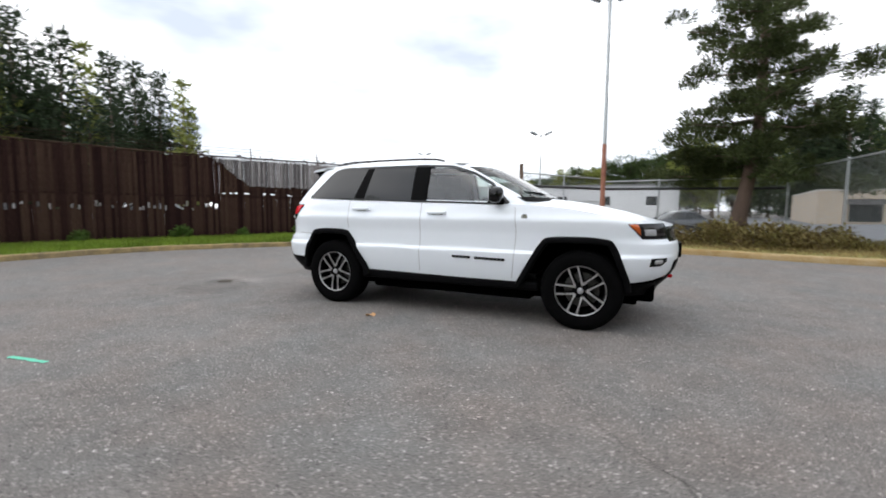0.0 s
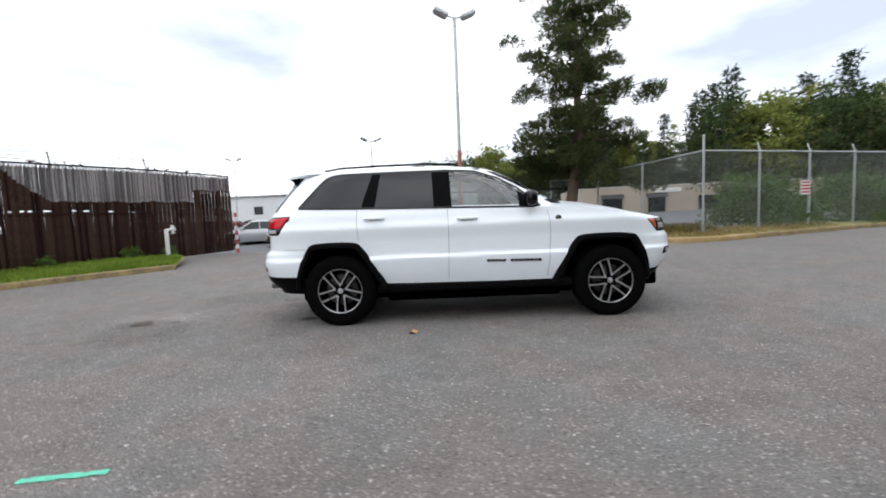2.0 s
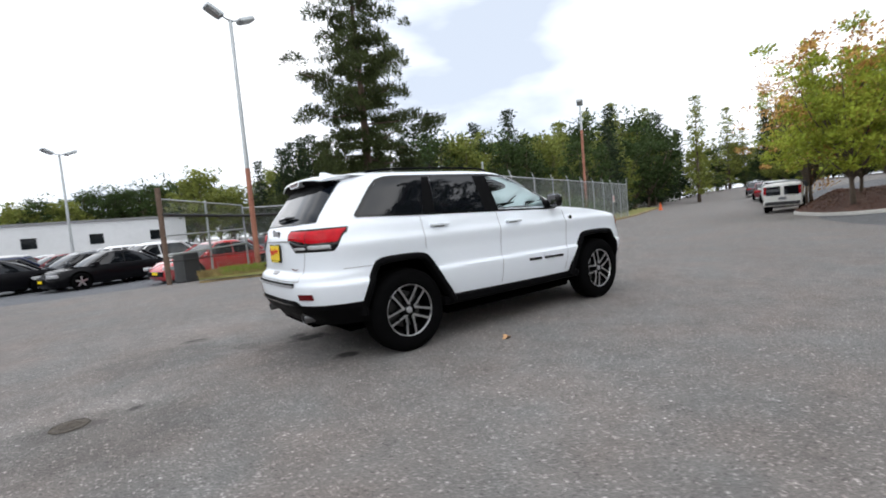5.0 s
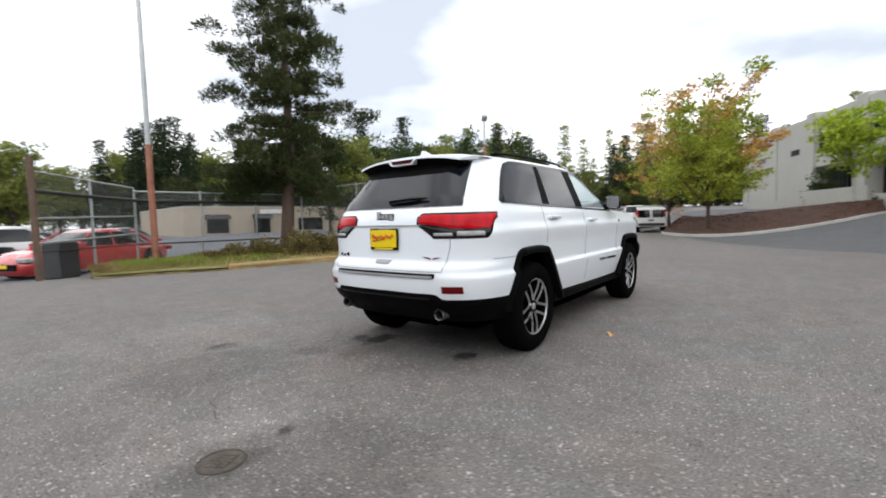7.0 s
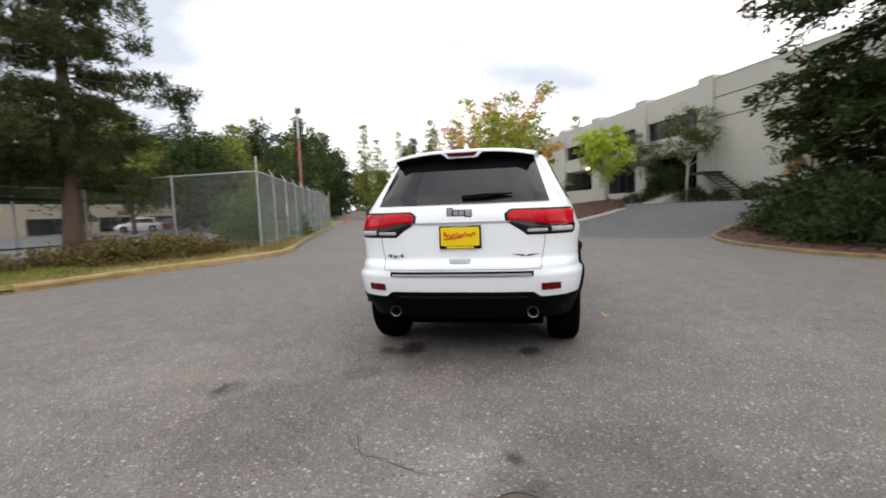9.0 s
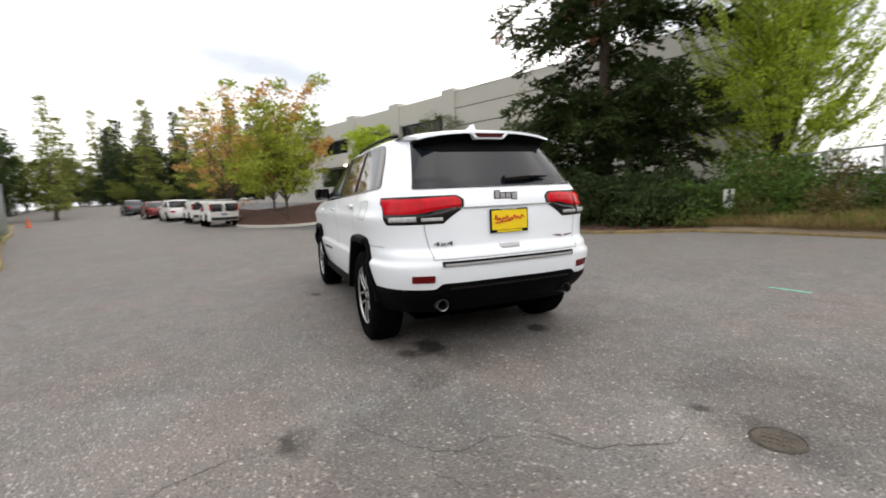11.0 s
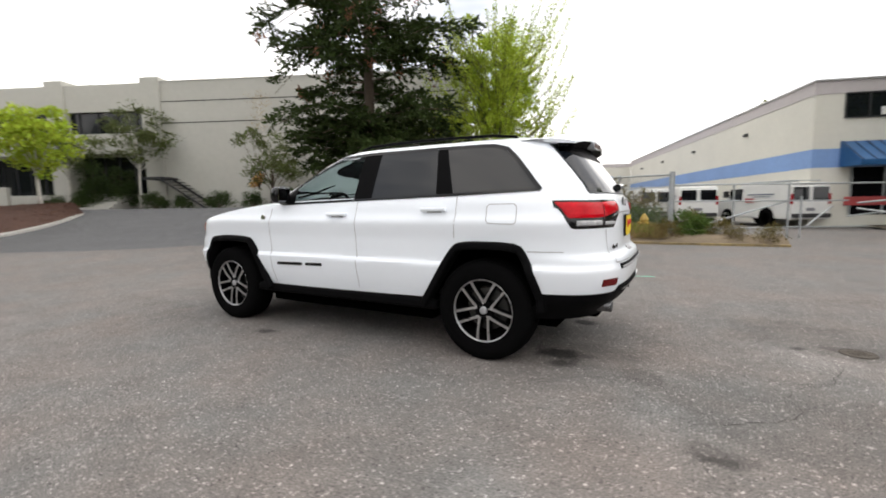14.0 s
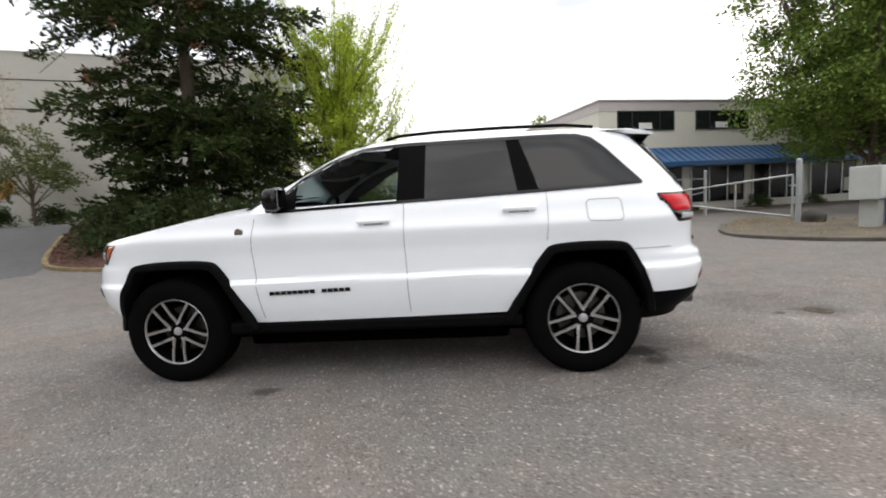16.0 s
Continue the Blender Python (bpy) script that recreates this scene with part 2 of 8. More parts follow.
def tube(bm, pts, radii, n=8):
    """A bent tapered tube through points."""
    pts = [Vector(p) for p in pts]
    rings = []
    for i, p in enumerate(pts):
        d = (pts[min(i + 1, len(pts) - 1)] - pts[max(i - 1, 0)]).normalized()
        s = d.cross(Vector((0.31, 0.17, 0.93))).normalized()
        if s.length < 0.1:
            s = d.cross(Vector((1, 0, 0))).normalized()
        u = s.cross(d)
        rings.append([bm.verts.new(p + radii[i] * (math.cos(a) * s + math.sin(a) * u)) for a in (2 * math.pi * k / n for k in range(n))])
    for A, B in zip(rings, rings[1:]):
        for k in range(n):
            bm.faces.new((A[k], A[(k + 1) % n], B[(k + 1) % n], B[k]))
    bm.faces.new(rings[0][::-1])
    bm.faces.new(rings[-1])


def lathe(bm, profile, n=48, axis="y"):
    """Turn a profile of (radius, along) about an axis through the origin."""
    rings = []
    for r, h in profile:
        ring = []
        for k in range(n):
            a = 2 * math.pi * k / n
            c, s = r * math.cos(a), r * math.sin(a)
            ring.append(bm.verts.new((c, h, s) if axis == "y" else (c, s, h)))
        rings.append(ring)
    for A, B in zip(rings, rings[1:]):
        for k in range(n):
            bm.faces.new((A[k], A[(k + 1) % n], B[(k + 1) % n], B[k]))
    return rings


def step(a, b, v):
    t = min(1.0, max(0.0, (v - a) / (b - a)))
    return t * t * (3 - 2 * t)


def ground_z(x, y):
    """Height of the ground: flat yard, a rise to the office block, a dip to the far car park, a climbing road."""
    z = 1.15 * step(8.5, 19.0, 0.5 * x - 0.87 * y) * step(3.0, 11.0, x)
    z -= 0.33 * step(9.5, 16.0, y) * (1 - step(9.0, 26.0, x))
    z += 0.018 * min(110.0, max(0.0, x - 34.0)) * (1 - step(0, 40, y - 0.3 * x))
    return z


def smooth_path(pts, k=8):
    """A rounded line through plan points (Catmull-Rom)."""
    P = [Vector((*p[:2], 0)) for p in pts]
    P = [2 * P[0] - P[1]] + P + [2 * P[-1] - P[-2]]
    out = []
    for i in range(1, len(P) - 2):
        for j in range(k):
            t = j / k
            a, b, c, d = P[i - 1:i + 3]
            out.append(0.5 * ((2 * b) + (c - a) * t + (2 * a - 5 * b + 4 * c - d) * t * t + (3 * b - a - 3 * c + d) * t ** 3))
    out.append(P[-2])
    return [(v.x, v.y) for v in out]

# ---- surfaces of the place ----
concrete = mat("weathered_concrete", (0.46, 0.45, 0.42), 0.85, vary=0.16, scale=0.7, bump=0.25, bscale=30)
tilt_wall = mat("painted_tilt_up_wall", (0.45, 0.442, 0.40), 0.82, vary=0.07, scale=0.35, bump=0.12, bscale=55)
kerb_grey = mat("kerb_concrete", (0.15, 0.125, 0.095), 0.9, vary=0.5, scale=2.5, bump=0.5, bscale=35, second=(0.26, 0.19, 0.08))
kerb_yellow = mat("worn_yellow_kerb_paint", (0.42, 0.25, 0.055), 0.85, vary=0.4, scale=3.0, bump=0.5, bscale=40, second=(0.30, 0.23, 0.13))
worn_earth = mat("worn_grey_earth", (0.115, 0.098, 0.072), 0.95, vary=0.5, scale=2.2, bump=0.8, bscale=25)
kerb_worn = mat("worn_grey_kerb", (0.095, 0.083, 0.068), 0.9, vary=0.5, scale=2.5, bump=0.5, bscale=35)
dirt = mat("dry_dirt", (0.17, 0.13, 0.085), 0.95, vary=0.4, scale=1.6, bump=0.8, bscale=25)
mulch = mat("bark_mulch", (0.085, 0.042, 0.03), 0.95, vary=0.45, scale=5.0, bump=1.0, bscale=60)
turf = mat("turf_soil", (0.13, 0.16, 0.035), 0.95, vary=0.4, scale=1.2, bump=0.8, bscale=30, second=(0.22, 0.2, 0.06))
galv = mat("galvanised_steel", (0.42, 0.44, 0.45), 0.45, metal=0.7, vary=0.15, scale=6, bump=0.1)
rust_pipe = mat("rusty_red_paint", (0.27, 0.085, 0.05), 0.75, vary=0.35, scale=2.5, bump=0.3, second=(0.33, 0.15, 0.1))
dark_glass = mat("dark_window_glass", (0.008, 0.010, 0.012), 0.06, spec=0.35, vary=0.2, scale=0.4)
dark_void = mat("shaded_recess", (0.03, 0.03, 0.032), 0.9, vary=0.3, scale=1.0)
white_wall = mat("white_painted_block", (0.66, 0.64, 0.57), 0.8, vary=0.06, scale=0.5, bump=0.15, bscale=50)
grey_band = mat("grey_parapet_paint", (0.50, 0.46, 0.46), 0.8, vary=0.07, scale=0.5)
blue_band = mat("blue_wall_stripe_paint", (0.20, 0.33, 0.60), 0.75, vary=0.1, scale=0.6)
blue_awning = mat("blue_standing_seam_metal", (0.022, 0.105, 0.26), 0.35, metal=0.15, vary=0.15, scale=1.5)
awning_seam = mat("dark_blue_seam_metal", (0.008, 0.035, 0.10), 0.5, vary=0.1, scale=1.5)
shop_glass = mat("shaded_shop_glass", (0.004, 0.004, 0.005), 0.12, spec=0.08, vary=0.3, scale=0.6)
tan_wall = mat("tan_painted_wall", (0.40, 0.34, 0.27), 0.85, vary=0.08, scale=0.3)
far_white = mat("far_white_cladding", (0.56, 0.57, 0.58), 0.8, vary=0.08, scale=0.12)
roof_grey = mat("flat_roof_felt", (0.2, 0.2, 0.2), 0.9, vary=0.2, scale=0.4)
bark = mat("tree_bark", (0.10, 0.075, 0.055), 0.95, vary=0.4, scale=5, bump=1.0, bscale=22, stretch=(1, 1, 0.25))
red_bark = mat("pine_bark", (0.105, 0.07, 0.052), 0.95, vary=0.4, scale=5, bump=1.0, bscale=22, stretch=(1, 1, 0.25))
birch_bark = mat("pale_birch_bark", (0.55, 0.53, 0.48), 0.85, vary=0.4, scale=6, bump=0.4)
wire = mat("chain_link_wire", (0.36, 0.38, 0.38), 0.5, metal=0.6)
slat_brown = mat("rust_brown_fence_slats", (0.028, 0.0125, 0.0095), 0.9, spec=0.08, vary=0.65, scale=1.1, stretch=(4, 4, 0.9), bump=0.3, objvar=0.55, second=(0.036, 0.020, 0.016))
slat_back = mat("dark_weathered_slats", (0.05, 0.038, 0.036), 0.9, vary=0.4, scale=2, stretch=(4, 4, 0.5), objvar=0.3)
slat_grey = mat("weathered_grey_slats", (0.22, 0.20, 0.20), 0.85, vary=0.45, scale=2, stretch=(4, 4, 0.5), objvar=0.6)
white_paint = mat("white_paint", (0.72, 0.72, 0.70), 0.5, vary=0.06, scale=3)
red_paint = mat("red_sign_paint", (0.42, 0.06, 0.06), 0.5, vary=0.1, scale=4)
yellow_paint = mat("yellow_hydrant_paint", (0.42, 0.28, 0.06), 0.5, vary=0.15, scale=5)
black_metal = mat("black_painted_steel", (0.02, 0.02, 0.022), 0.5, vary=0.2, scale=6)

# ---- ground ----


def spread(n, near, far):
    """Coordinates packed near the middle and wide towards the horizon."""
    k = math.asinh(far / near)
    return [near * math.sinh(k * (2 * i / (n - 1) - 1)) for i in range(n)]


def build_ground():
    xs, ys = [5 + v for v in spread(181, 16.0, 1500.0)], [v for v in spread(181, 16.0, 1500.0)]
    verts = [(x, y, ground_z(x, y)) for y in ys for x in xs]
    n = len(xs)
    faces = [(j * n + i, j * n + i + 1, (j + 1) * n + i + 1, (j + 1) * n + i) for j in range(n - 1) for i in range(n - 1)]
    ob = raw("ground", verts, faces, asphalt, smooth=True)
    tagged(ob, "worn grey asphalt yard with pale aggregate and oil stains", "ground", kind="structure")


build_ground()


def strip(name, front, back, h0, h1, material, rows=8, label="", category="ground", lump=0.03, k=8, swell=0.0):
    """A raised verge between two plan lines, h0 high at the front and h1 at the back."""
    A, B = smooth_path(front, k), smooth_path(back, k)
    verts, faces = [], []
    for (ax, ay), (bx, by) in zip(A, B):
        for j in range(rows + 1):
            t = j / rows
            x, y = ax + (bx - ax) * t, ay + (by - ay) * t
            nz = lump * noise.noise(Vector((x * 1.3, y * 1.3, 3.0))) * (1 if 0 < j else 0)
            verts.append((x, y, ground_z(x, y) + h0 + (h1 - h0) * t + nz + swell * math.sin(math.pi * t)))
    m = rows + 1
    for i in range(len(A) - 1):
        for j in range(rows):
            faces.append((i * m + j, (i + 1) * m + j, (i + 1) * m + j + 1, i * m + j + 1))
    ob = raw(name, verts, faces, material, smooth=True)
    return tagged(ob, label, category, kind="structure")


def kerb(name, line, width, height, material, label, k=8):
    """A cast kerb: a rounded bar along a plan line, on its left side."""
    P = smooth_path(line, k)
    prof = [(0.0, -0.05), (0.0, height * 0.7), (0.02, height * 0.93), (0.05, height), (width - 0.02, height), (width, height * 0.9), (width, -0.05)]
    verts, faces = [], []
    for i, (x, y) in enumerate(P):
        a, b = P[max(i - 1, 0)], P[min(i + 1, len(P) - 1)]
        d = Vector((b[0] - a[0], b[1] - a[1], 0)).normalized()
        nrm = Vector((-d.y, d.x, 0))
        for o, h in prof:
            w = 0.012 * noise.noise(Vector((x * 3, y * 3, o * 9)))
            p = Vector((x, y, 0)) + nrm * (o + w)
            verts.append((p.x, p.y, ground_z(p.x, p.y) + h + w * 0.6))
    m = len(prof)
    for i in range(len(P) - 1):
        for j in range(m - 1):
            faces.append((i * m + j, (i + 1) * m + j, (i + 1) * m + j + 1, i * m + j + 1))
    faces.append(tuple(range(m)))
    faces.append(tuple(reversed(range((len(P) - 1) * m, len(P) * m))))
    ob = raw(name, verts, faces, material, smooth=True, auto=40)
    return tagged(ob, label, "kerb", kind="structure")


LEFT_KERB = [(-7.25, 5.6), (-7.6, 5.05), (-8.1, 4.4), (-8.9, 3.3), (-9.6, 2.1), (-9.95, 0.8), (-10.1, -1.0), (-10.2, -2.6)]
LEFT_BACK = [(-7.75, 6.9), (-9.2, 8.4), (-11.4, 7.6), (-13.5, 6.0), (-14.4, 3.0), (-14.8, 0.0), (-14.9, -1.4), (-15, -2.6)]
strip("grass_verge", LEFT_KERB, LEFT_BACK, 0.08, 0.2, turf, label="strip of green grass in front of the slatted fence", category="verge")
kerb("kerb_1", LEFT_KERB[::-1], 0.16, 0.13, kerb_grey, "low weathered concrete kerb with yellow traces")
MID_FRONT = [(-1.9, 9.75), (-0.6, 9.2), (0.6, 8.55), (3.0, 8.0), (5.3, 7.3), (7.2, 7.1), (9.0, 7.75), (14.2, 9.95), (22.0, 13.1), (30.5, 16.2), (38.0, 19.3), (50, 24)]
MID_BACK = [(-1.8, 10.6), (0.0, 14.2), (2.0, 15.0), (4.0, 15.6), (6.2, 14.6), (8.2, 12.6), (10.2, 11.8), (15.0, 13.2), (22.0, 16.2), (30.0, 19.5), (38, 24), (50, 30)]
strip("pine_verge", MID_FRONT, MID_BACK, 0.08, 0.12, turf, label="verge of dry grass and low plants under the pine", category="verge", swell=0.12)
kerb("kerb_2", MID_FRONT[2:7], 0.2, 0.15, kerb_yellow, "kerb with worn yellow paint beside the pine verge")
kerb("kerb_3", MID_FRONT[6:], 0.2, 0.14, kerb_grey, "weathered concrete kerb along the chain-link fence")
kerb("kerb_4", MID_FRONT[:3], 0.14, 0.05, kerb_grey, "low sunken edge of broken concrete at the gateway")
BED_FRONT = [(12.6, -9.6), (10.6, -7.0), (9.2, -6.15), (6.8, -6.1), (4.4, -6.8), (2.9, -8.7), (0.5, -9.35), (-2.6, -9.5), (-5.0, -9.7)]
BED_BACK = [(14.0, -12.5), (13.5, -14.0), (12.0, -15.5), (9.0, -16.5), (6.0, -16.5), (3.0, -14.5), (0.5, -12.0), (-2.4, -11.4), (-4.9, -10.7)]
strip("conifer_bed", BED_FRONT[:6], BED_BACK[:6], 0.06, 0.16, mulch, label="planting bed of red-brown bark mulch under the conifer", category="planting bed", swell=0.12)
strip("shrub_verge", BED_FRONT[5:], BED_BACK[5:], 0.06, 0.16, dirt, label="dry earth verge under the shrubs and weeds", category="verge", swell=0.12)
kerb("kerb_5", BED_FRONT[:6][::-1], 0.12, 0.09, kerb_grey, "low broken concrete edge of the planting bed")
kerb("kerb_6", BED_FRONT[5:][::-1], 0.12, 0.06, kerb_grey, "low earth-covered edge of the verge")
ISLE_FRONT = [(27.0, 3.4), (22.6, 3.0), (20.2, 2.0), (18.6, 0.4), (18.6, -1.6), (19.7, -4.2), (21.5, -6.0)]
ISLE_BACK = [(33.0, 3.0), (31.0, 2.0), (30.0, 0.5), (29.0, -1.0), (28.0, -2.4), (26.0, -4.3), (22.6, -5.6)]
strip("mulch_island", ISLE_FRONT, ISLE_BACK, 0.1, 0.18, mulch, label="raised island of dark red bark mulch with a concrete kerb", category="planting bed", swell=0.42)
kerb("kerb_7", ISLE_FRONT, 0.15, 0.13, concrete, "pale concrete kerb round the mulch island")
strip("driveway", [(9.6, -5.6), (12.5, -2.0), (17.6, 0.8), (26, 2.6), (40, 8)], [(16, -15.5), (24, -12.2), (30, -9.6), (38, -6), (48, -1)], 0.004, 0.004, asphalt_drive, rows=26,
      label="darker asphalt drive rising to the office block", category="drive", lump=0.0, k=14)
strip("far_car_park", [(-60, 13.2), (-10, 13.0), (-2.6, 12.0), (2, 14.6), (6, 16), (9, 13.4), (14, 14), (22, 17), (32, 21)],
      [(-60, 90), (-20, 90), (0, 90), (20, 88), (32, 80), (44, 74), (56, 66), (66, 60), (78, 54)], 0.006, 0.006, asphalt_far, rows=30,
      label="blue-grey asphalt of the car park behind the fence", category="car park", lump=0.0, k=6)

# ---- fences ----


def chain_link(name, a, b, z0, z1, label, posts=2.9, end_posts=(True, True), cell=0.085, barbs=True, group="chain-link fence", post_h=0.0):
    """One straight run of chain-link: posts with slanted arms, a top rail and woven wire mesh."""
    a, b = Vector((*a, 0)), Vector((*b, 0))
    d = b - a
    ln = d.length
    ang = math.degrees(math.atan2(d.y, d.x))
    g0, g1 = ground_z(a.x, a.y), ground_z(b.x, b.y)
    fence = thing(name, a.x, a.y, 0, ang, label, "fence", group)

    def gz(u):
        return g0 + (g1 - g0) * u / ln

    n = max(1, round(ln / posts))
    for i in range(n + 1):
        if (i == 0 and not end_posts[0]) or (i == n and not end_posts[1]):
            continue
        u = ln * i / n
        bm = bmesh.new()
        tall = z1 + (post_h if i in (0, n) else 0.0)
        rod(bm, (u, 0, gz(u) - 0.1), (u, 0, gz(u) + tall), 0.036, n=10)
        if barbs and not (post_h and i in (0, n)):
            rod(bm, (u, 0, gz(u) + tall - 0.02), (u + 0.12, 0.16, gz(u) + tall + 0.26), 0.016, n=6)
        rod(bm, (u, 0, gz(u) + tall - 0.01), (u, 0, gz(u) + tall + 0.03), 0.044, 0.02, n=10)
        part("post", bm, galv, fence, smooth=True, auto=40)
    bm = bmesh.new()
    rod(bm, (0, 0, gz(0) + z1 - 0.03), (ln, 0, gz(ln) + z1 - 0.03), 0.024, n=8)
    part("top_rail", bm, galv, fence, smooth=True, auto=40)
    # woven wire: crossing diagonal flat wires
    verts, faces = [], []
    h = z1 - z0 - 0.06
    r = 0.0032

    def wire_at(u0, w0, u1, w1, y):
        q = len(verts)
        L = math.hypot(u1 - u0, w1 - w0)
        px, pz = -(w1 - w0) / L * r, (u1 - u0) / L * r
        for (uu, ww, s) in ((u0, w0, 1), (u1, w1, 1), (u1, w1, -1), (u0, w0, -1)):
            verts.append((uu + s * px, y, gz(uu) + z0 + ww + s * pz))
        faces.append((q, q + 1, q + 2, q + 3))
        q += 4
        for (uu, ww, s) in ((u0, w0, 1), (u1, w1, 1), (u1, w1, -1), (u0, w0, -1)):
            verts.append((uu, y + s * r, gz(uu) + z0 + ww))
        faces.append((q, q + 1, q + 2, q + 3))

    k = -int(h / cell)
    while k * cell < ln:
        u = k * cell
        for s in (1, -1):
            u0, w0, u1, w1 = (u, 0.0, u + h, h) if s == 1 else (u, h, u + h, 0.0)
            if u0 < 0:
                w0 += s * (-u0)
                u0 = 0.0
            if u1 > ln:
                w1 -= s * (u1 - ln)
                u1 = ln
            if u1 - u0 > 0.01:
                wire_at(u0, w0, u1, w1, 0.03 + 0.002 * s)
        k += 1
    raw("wire_mesh", verts, faces, wire, fence)
    return fence


FENCE_CORNER = (7.7, 8.25)
chain_link("chain_link_fence", FENCE_CORNER, (30.6, 16.5), 0.05, 2.75, "tall galvanised chain-link fence with slanted barb arms beside the road", posts=2.5, post_h=0.42)
chain_link("chain_link_fence", FENCE_CORNER, (6.2, 13.4), 0.05, 2.75, "galvanised chain-link fence running back past the pine", posts=2.4, end_posts=(False, True), barbs=False)
chain_link("chain_link_fence", (6.2, 13.4), (0.3, 13.75), 0.05, 2.55, "chain-link fence of the car park behind the pine", posts=2.0, end_posts=(False, True), barbs=False)
chain_link("chain_link_fence", (-2.5, 11.5), (0.3, 13.75), 0.05, 2.65, "chain-link gate panel with a heavy post at the car park entrance", posts=1.8, end_posts=(True, False), barbs=False, post_h=0.25)
chain_link("chain_link_fence", (3.6, -13.0), (-2.3, -10.6), 0.05, 1.95, "low chain-link fence half hidden by shrubs", posts=1.6, barbs=False)

# ---- buildings ----


def office_block():
    b2 = (25.7, -11.56)
    base = 1.13
    ob = thing("office_building", b2[0], b2[1], base, 23.8, "two-storey beige concrete office block with dark window bays", "building")
    H = 7.5
    bm = bmesh.new()
    box(bm, -19.0, 0.0, -14.0, 0.0, -1.5, H)
    part("wall", bm, tilt_wall, ob, "plain concrete end wall")
    bm = bmesh.new()
    box(bm, 0.0, 31.0, -14.0, -2.6, -1.5, H - 0.3)
    part("wall", bm, tilt_wall, ob)
    for zj in (6.35, 5.1):
        bm = bmesh.new()
        box(bm, -19.0, -0.75, 0.0, 0.012, zj - 0.025, zj + 0.025)
        part("panel_joint", bm, dark_void, ob)
    bm = bmesh.new()
    box(bm, -19.05, 0.2, -0.28, 0.03, H, H + 0.06)
    part("coping", bm, concrete, ob)
    bay = 6.2
    for i in range(6):
        x = i * bay
        bm = bmesh.new()
        box(bm, x - 0.75, x + 0.45, -2.7, 0.14, -1.5, H + 0.28, bevel=0.02)
        part("pilaster", bm, tilt_wall, ob)
        if i == 5:
            break
        xa, xb = x + 0.45, x + bay - 0.75
        if i > 2:
            # plain bays with one small window
            bm = bmesh.new()
            box(bm, xa, xb, -0.6, 0.0, -1.5, H)
            part("wall", bm, tilt_wall, ob)
            bm = bmesh.new()
            box(bm, xa + 1.2, xa + 2.6, 0.0, 0.012, 4.7, 5.2)
            part("window", bm, dark_glass, ob)
            continue
        bm = bmesh.new()
        box(bm, xa, xb, -0.6, 0.0, 5.9, H)
        part("fascia", bm, tilt_wall, ob)
        bm = bmesh.new()
        box(bm, xa, xb, -0.6, 0.0, 3.4, 4.6)
        part("spandrel", bm, tilt_wall, ob)
        bm = bmesh.new()
        box(bm, xa, xb, -0.8, -0.0, -1.5, 0.95)
        part("plinth", bm, tilt_wall, ob)
        bm = bmesh.new()
        box(bm, xa, xb, -0.32, -0.26, 4.6, 5.9)
        g = part("window", bm, dark_glass, ob)
        for j in range(4):
            u = xa + (xb - xa) * (j + 0.5) / 4.0
            bm = bmesh.new()
            box(bm, u - 0.03, u + 0.03, -0.26, -0.20, 4.6, 5.9)
            part("mullion", bm, black_metal, g)
        bm = bmesh.new()
        box(bm, xa, xb, -0.98, -0.9, 0.5, 3.4)
        d = part("entrance_glazing", bm, dark_glass, ob)
        for j in range(5):
            u = xa + (xb - xa) * (j + 0.5) / 5.0
            bm = bmesh.new()
            box(bm, u - 0.035, u + 0.035, -0.9, -0.84, 0.95, 3.27)
            part("mullion", bm, black_metal, d)
        bm = bmesh.new()
        box(bm, xa, xb, -0.9, -0.6, 3.27, 3.4)
        part("soffit", bm, tilt_wall, ob)
        # steps up to the entrance
        if i in (0, 2):
            for s in range(6):
                bm = bmesh.new()
                box(bm, xa + 1.0 + 0.0, xa + 2.9, 0.1 + 0.3 * s, 0.4 + 0.3 * s + 0.05, -0.2, 0.95 - 0.16 * (s + 1) + 0.16)
                part("step", bm, concrete, ob)
    # low ramp wall in front of the far bays
    bm = bmesh.new()
    box(bm, 7.0, 14.0, 2.4, 2.62, -0.6, 1.35)
    box(bm, 11.5, 20.5, 3.6, 3.82, -0.6, 0.75)
    part("ramp_wall", bm, tilt_wall, ob, "low concrete ramp wall")
    # metal stair on the end wall
    bm = bmesh.new()
    for s in range(9):
        x = -1.5 - 0.29 * s
        z = 1.75 - 0.19 * s
        box(bm, x - 0.3, x, 0.25, 1.35, z - 0.03, z)
    part("stair_treads", bm, dark_void, ob, "dark steel stair treads")
    for yy in (0.25, 1.35):
        bm = bmesh.new()
        rod(bm, (-1.2, yy, 1.82), (-4.3, yy, -0.2), 0.06, n=6)
        part("stair_stringer", bm, black_metal, ob)
    bm = bmesh.new()
    box(bm, -1.5, -0.3, 0.1, 1.4, 1.7, 1.85)
    part("stair_landing", bm, dark_void, ob)
    # wall lamp, lit
    bm = bmesh.new()
    box(bm, 13.2, 13.55, 0.1, 0.28, 3.3, 3.5, bevel=0.03)
    part("wall_lamp", bm, mat("warm_lamp_glow", (0.9, 0.75, 0.45), 0.5, emit=(1.0, 0.72, 0.32, 4.0)), ob, "small lit amber wall lamp")
    bm = bmesh.new()
    box(bm, -0.0 - 19.0, 31.0, -14.0, -3.0, H - 0.35, H - 0.25)
    part("roof", bm, roof_grey, ob)
    return ob


office_block()


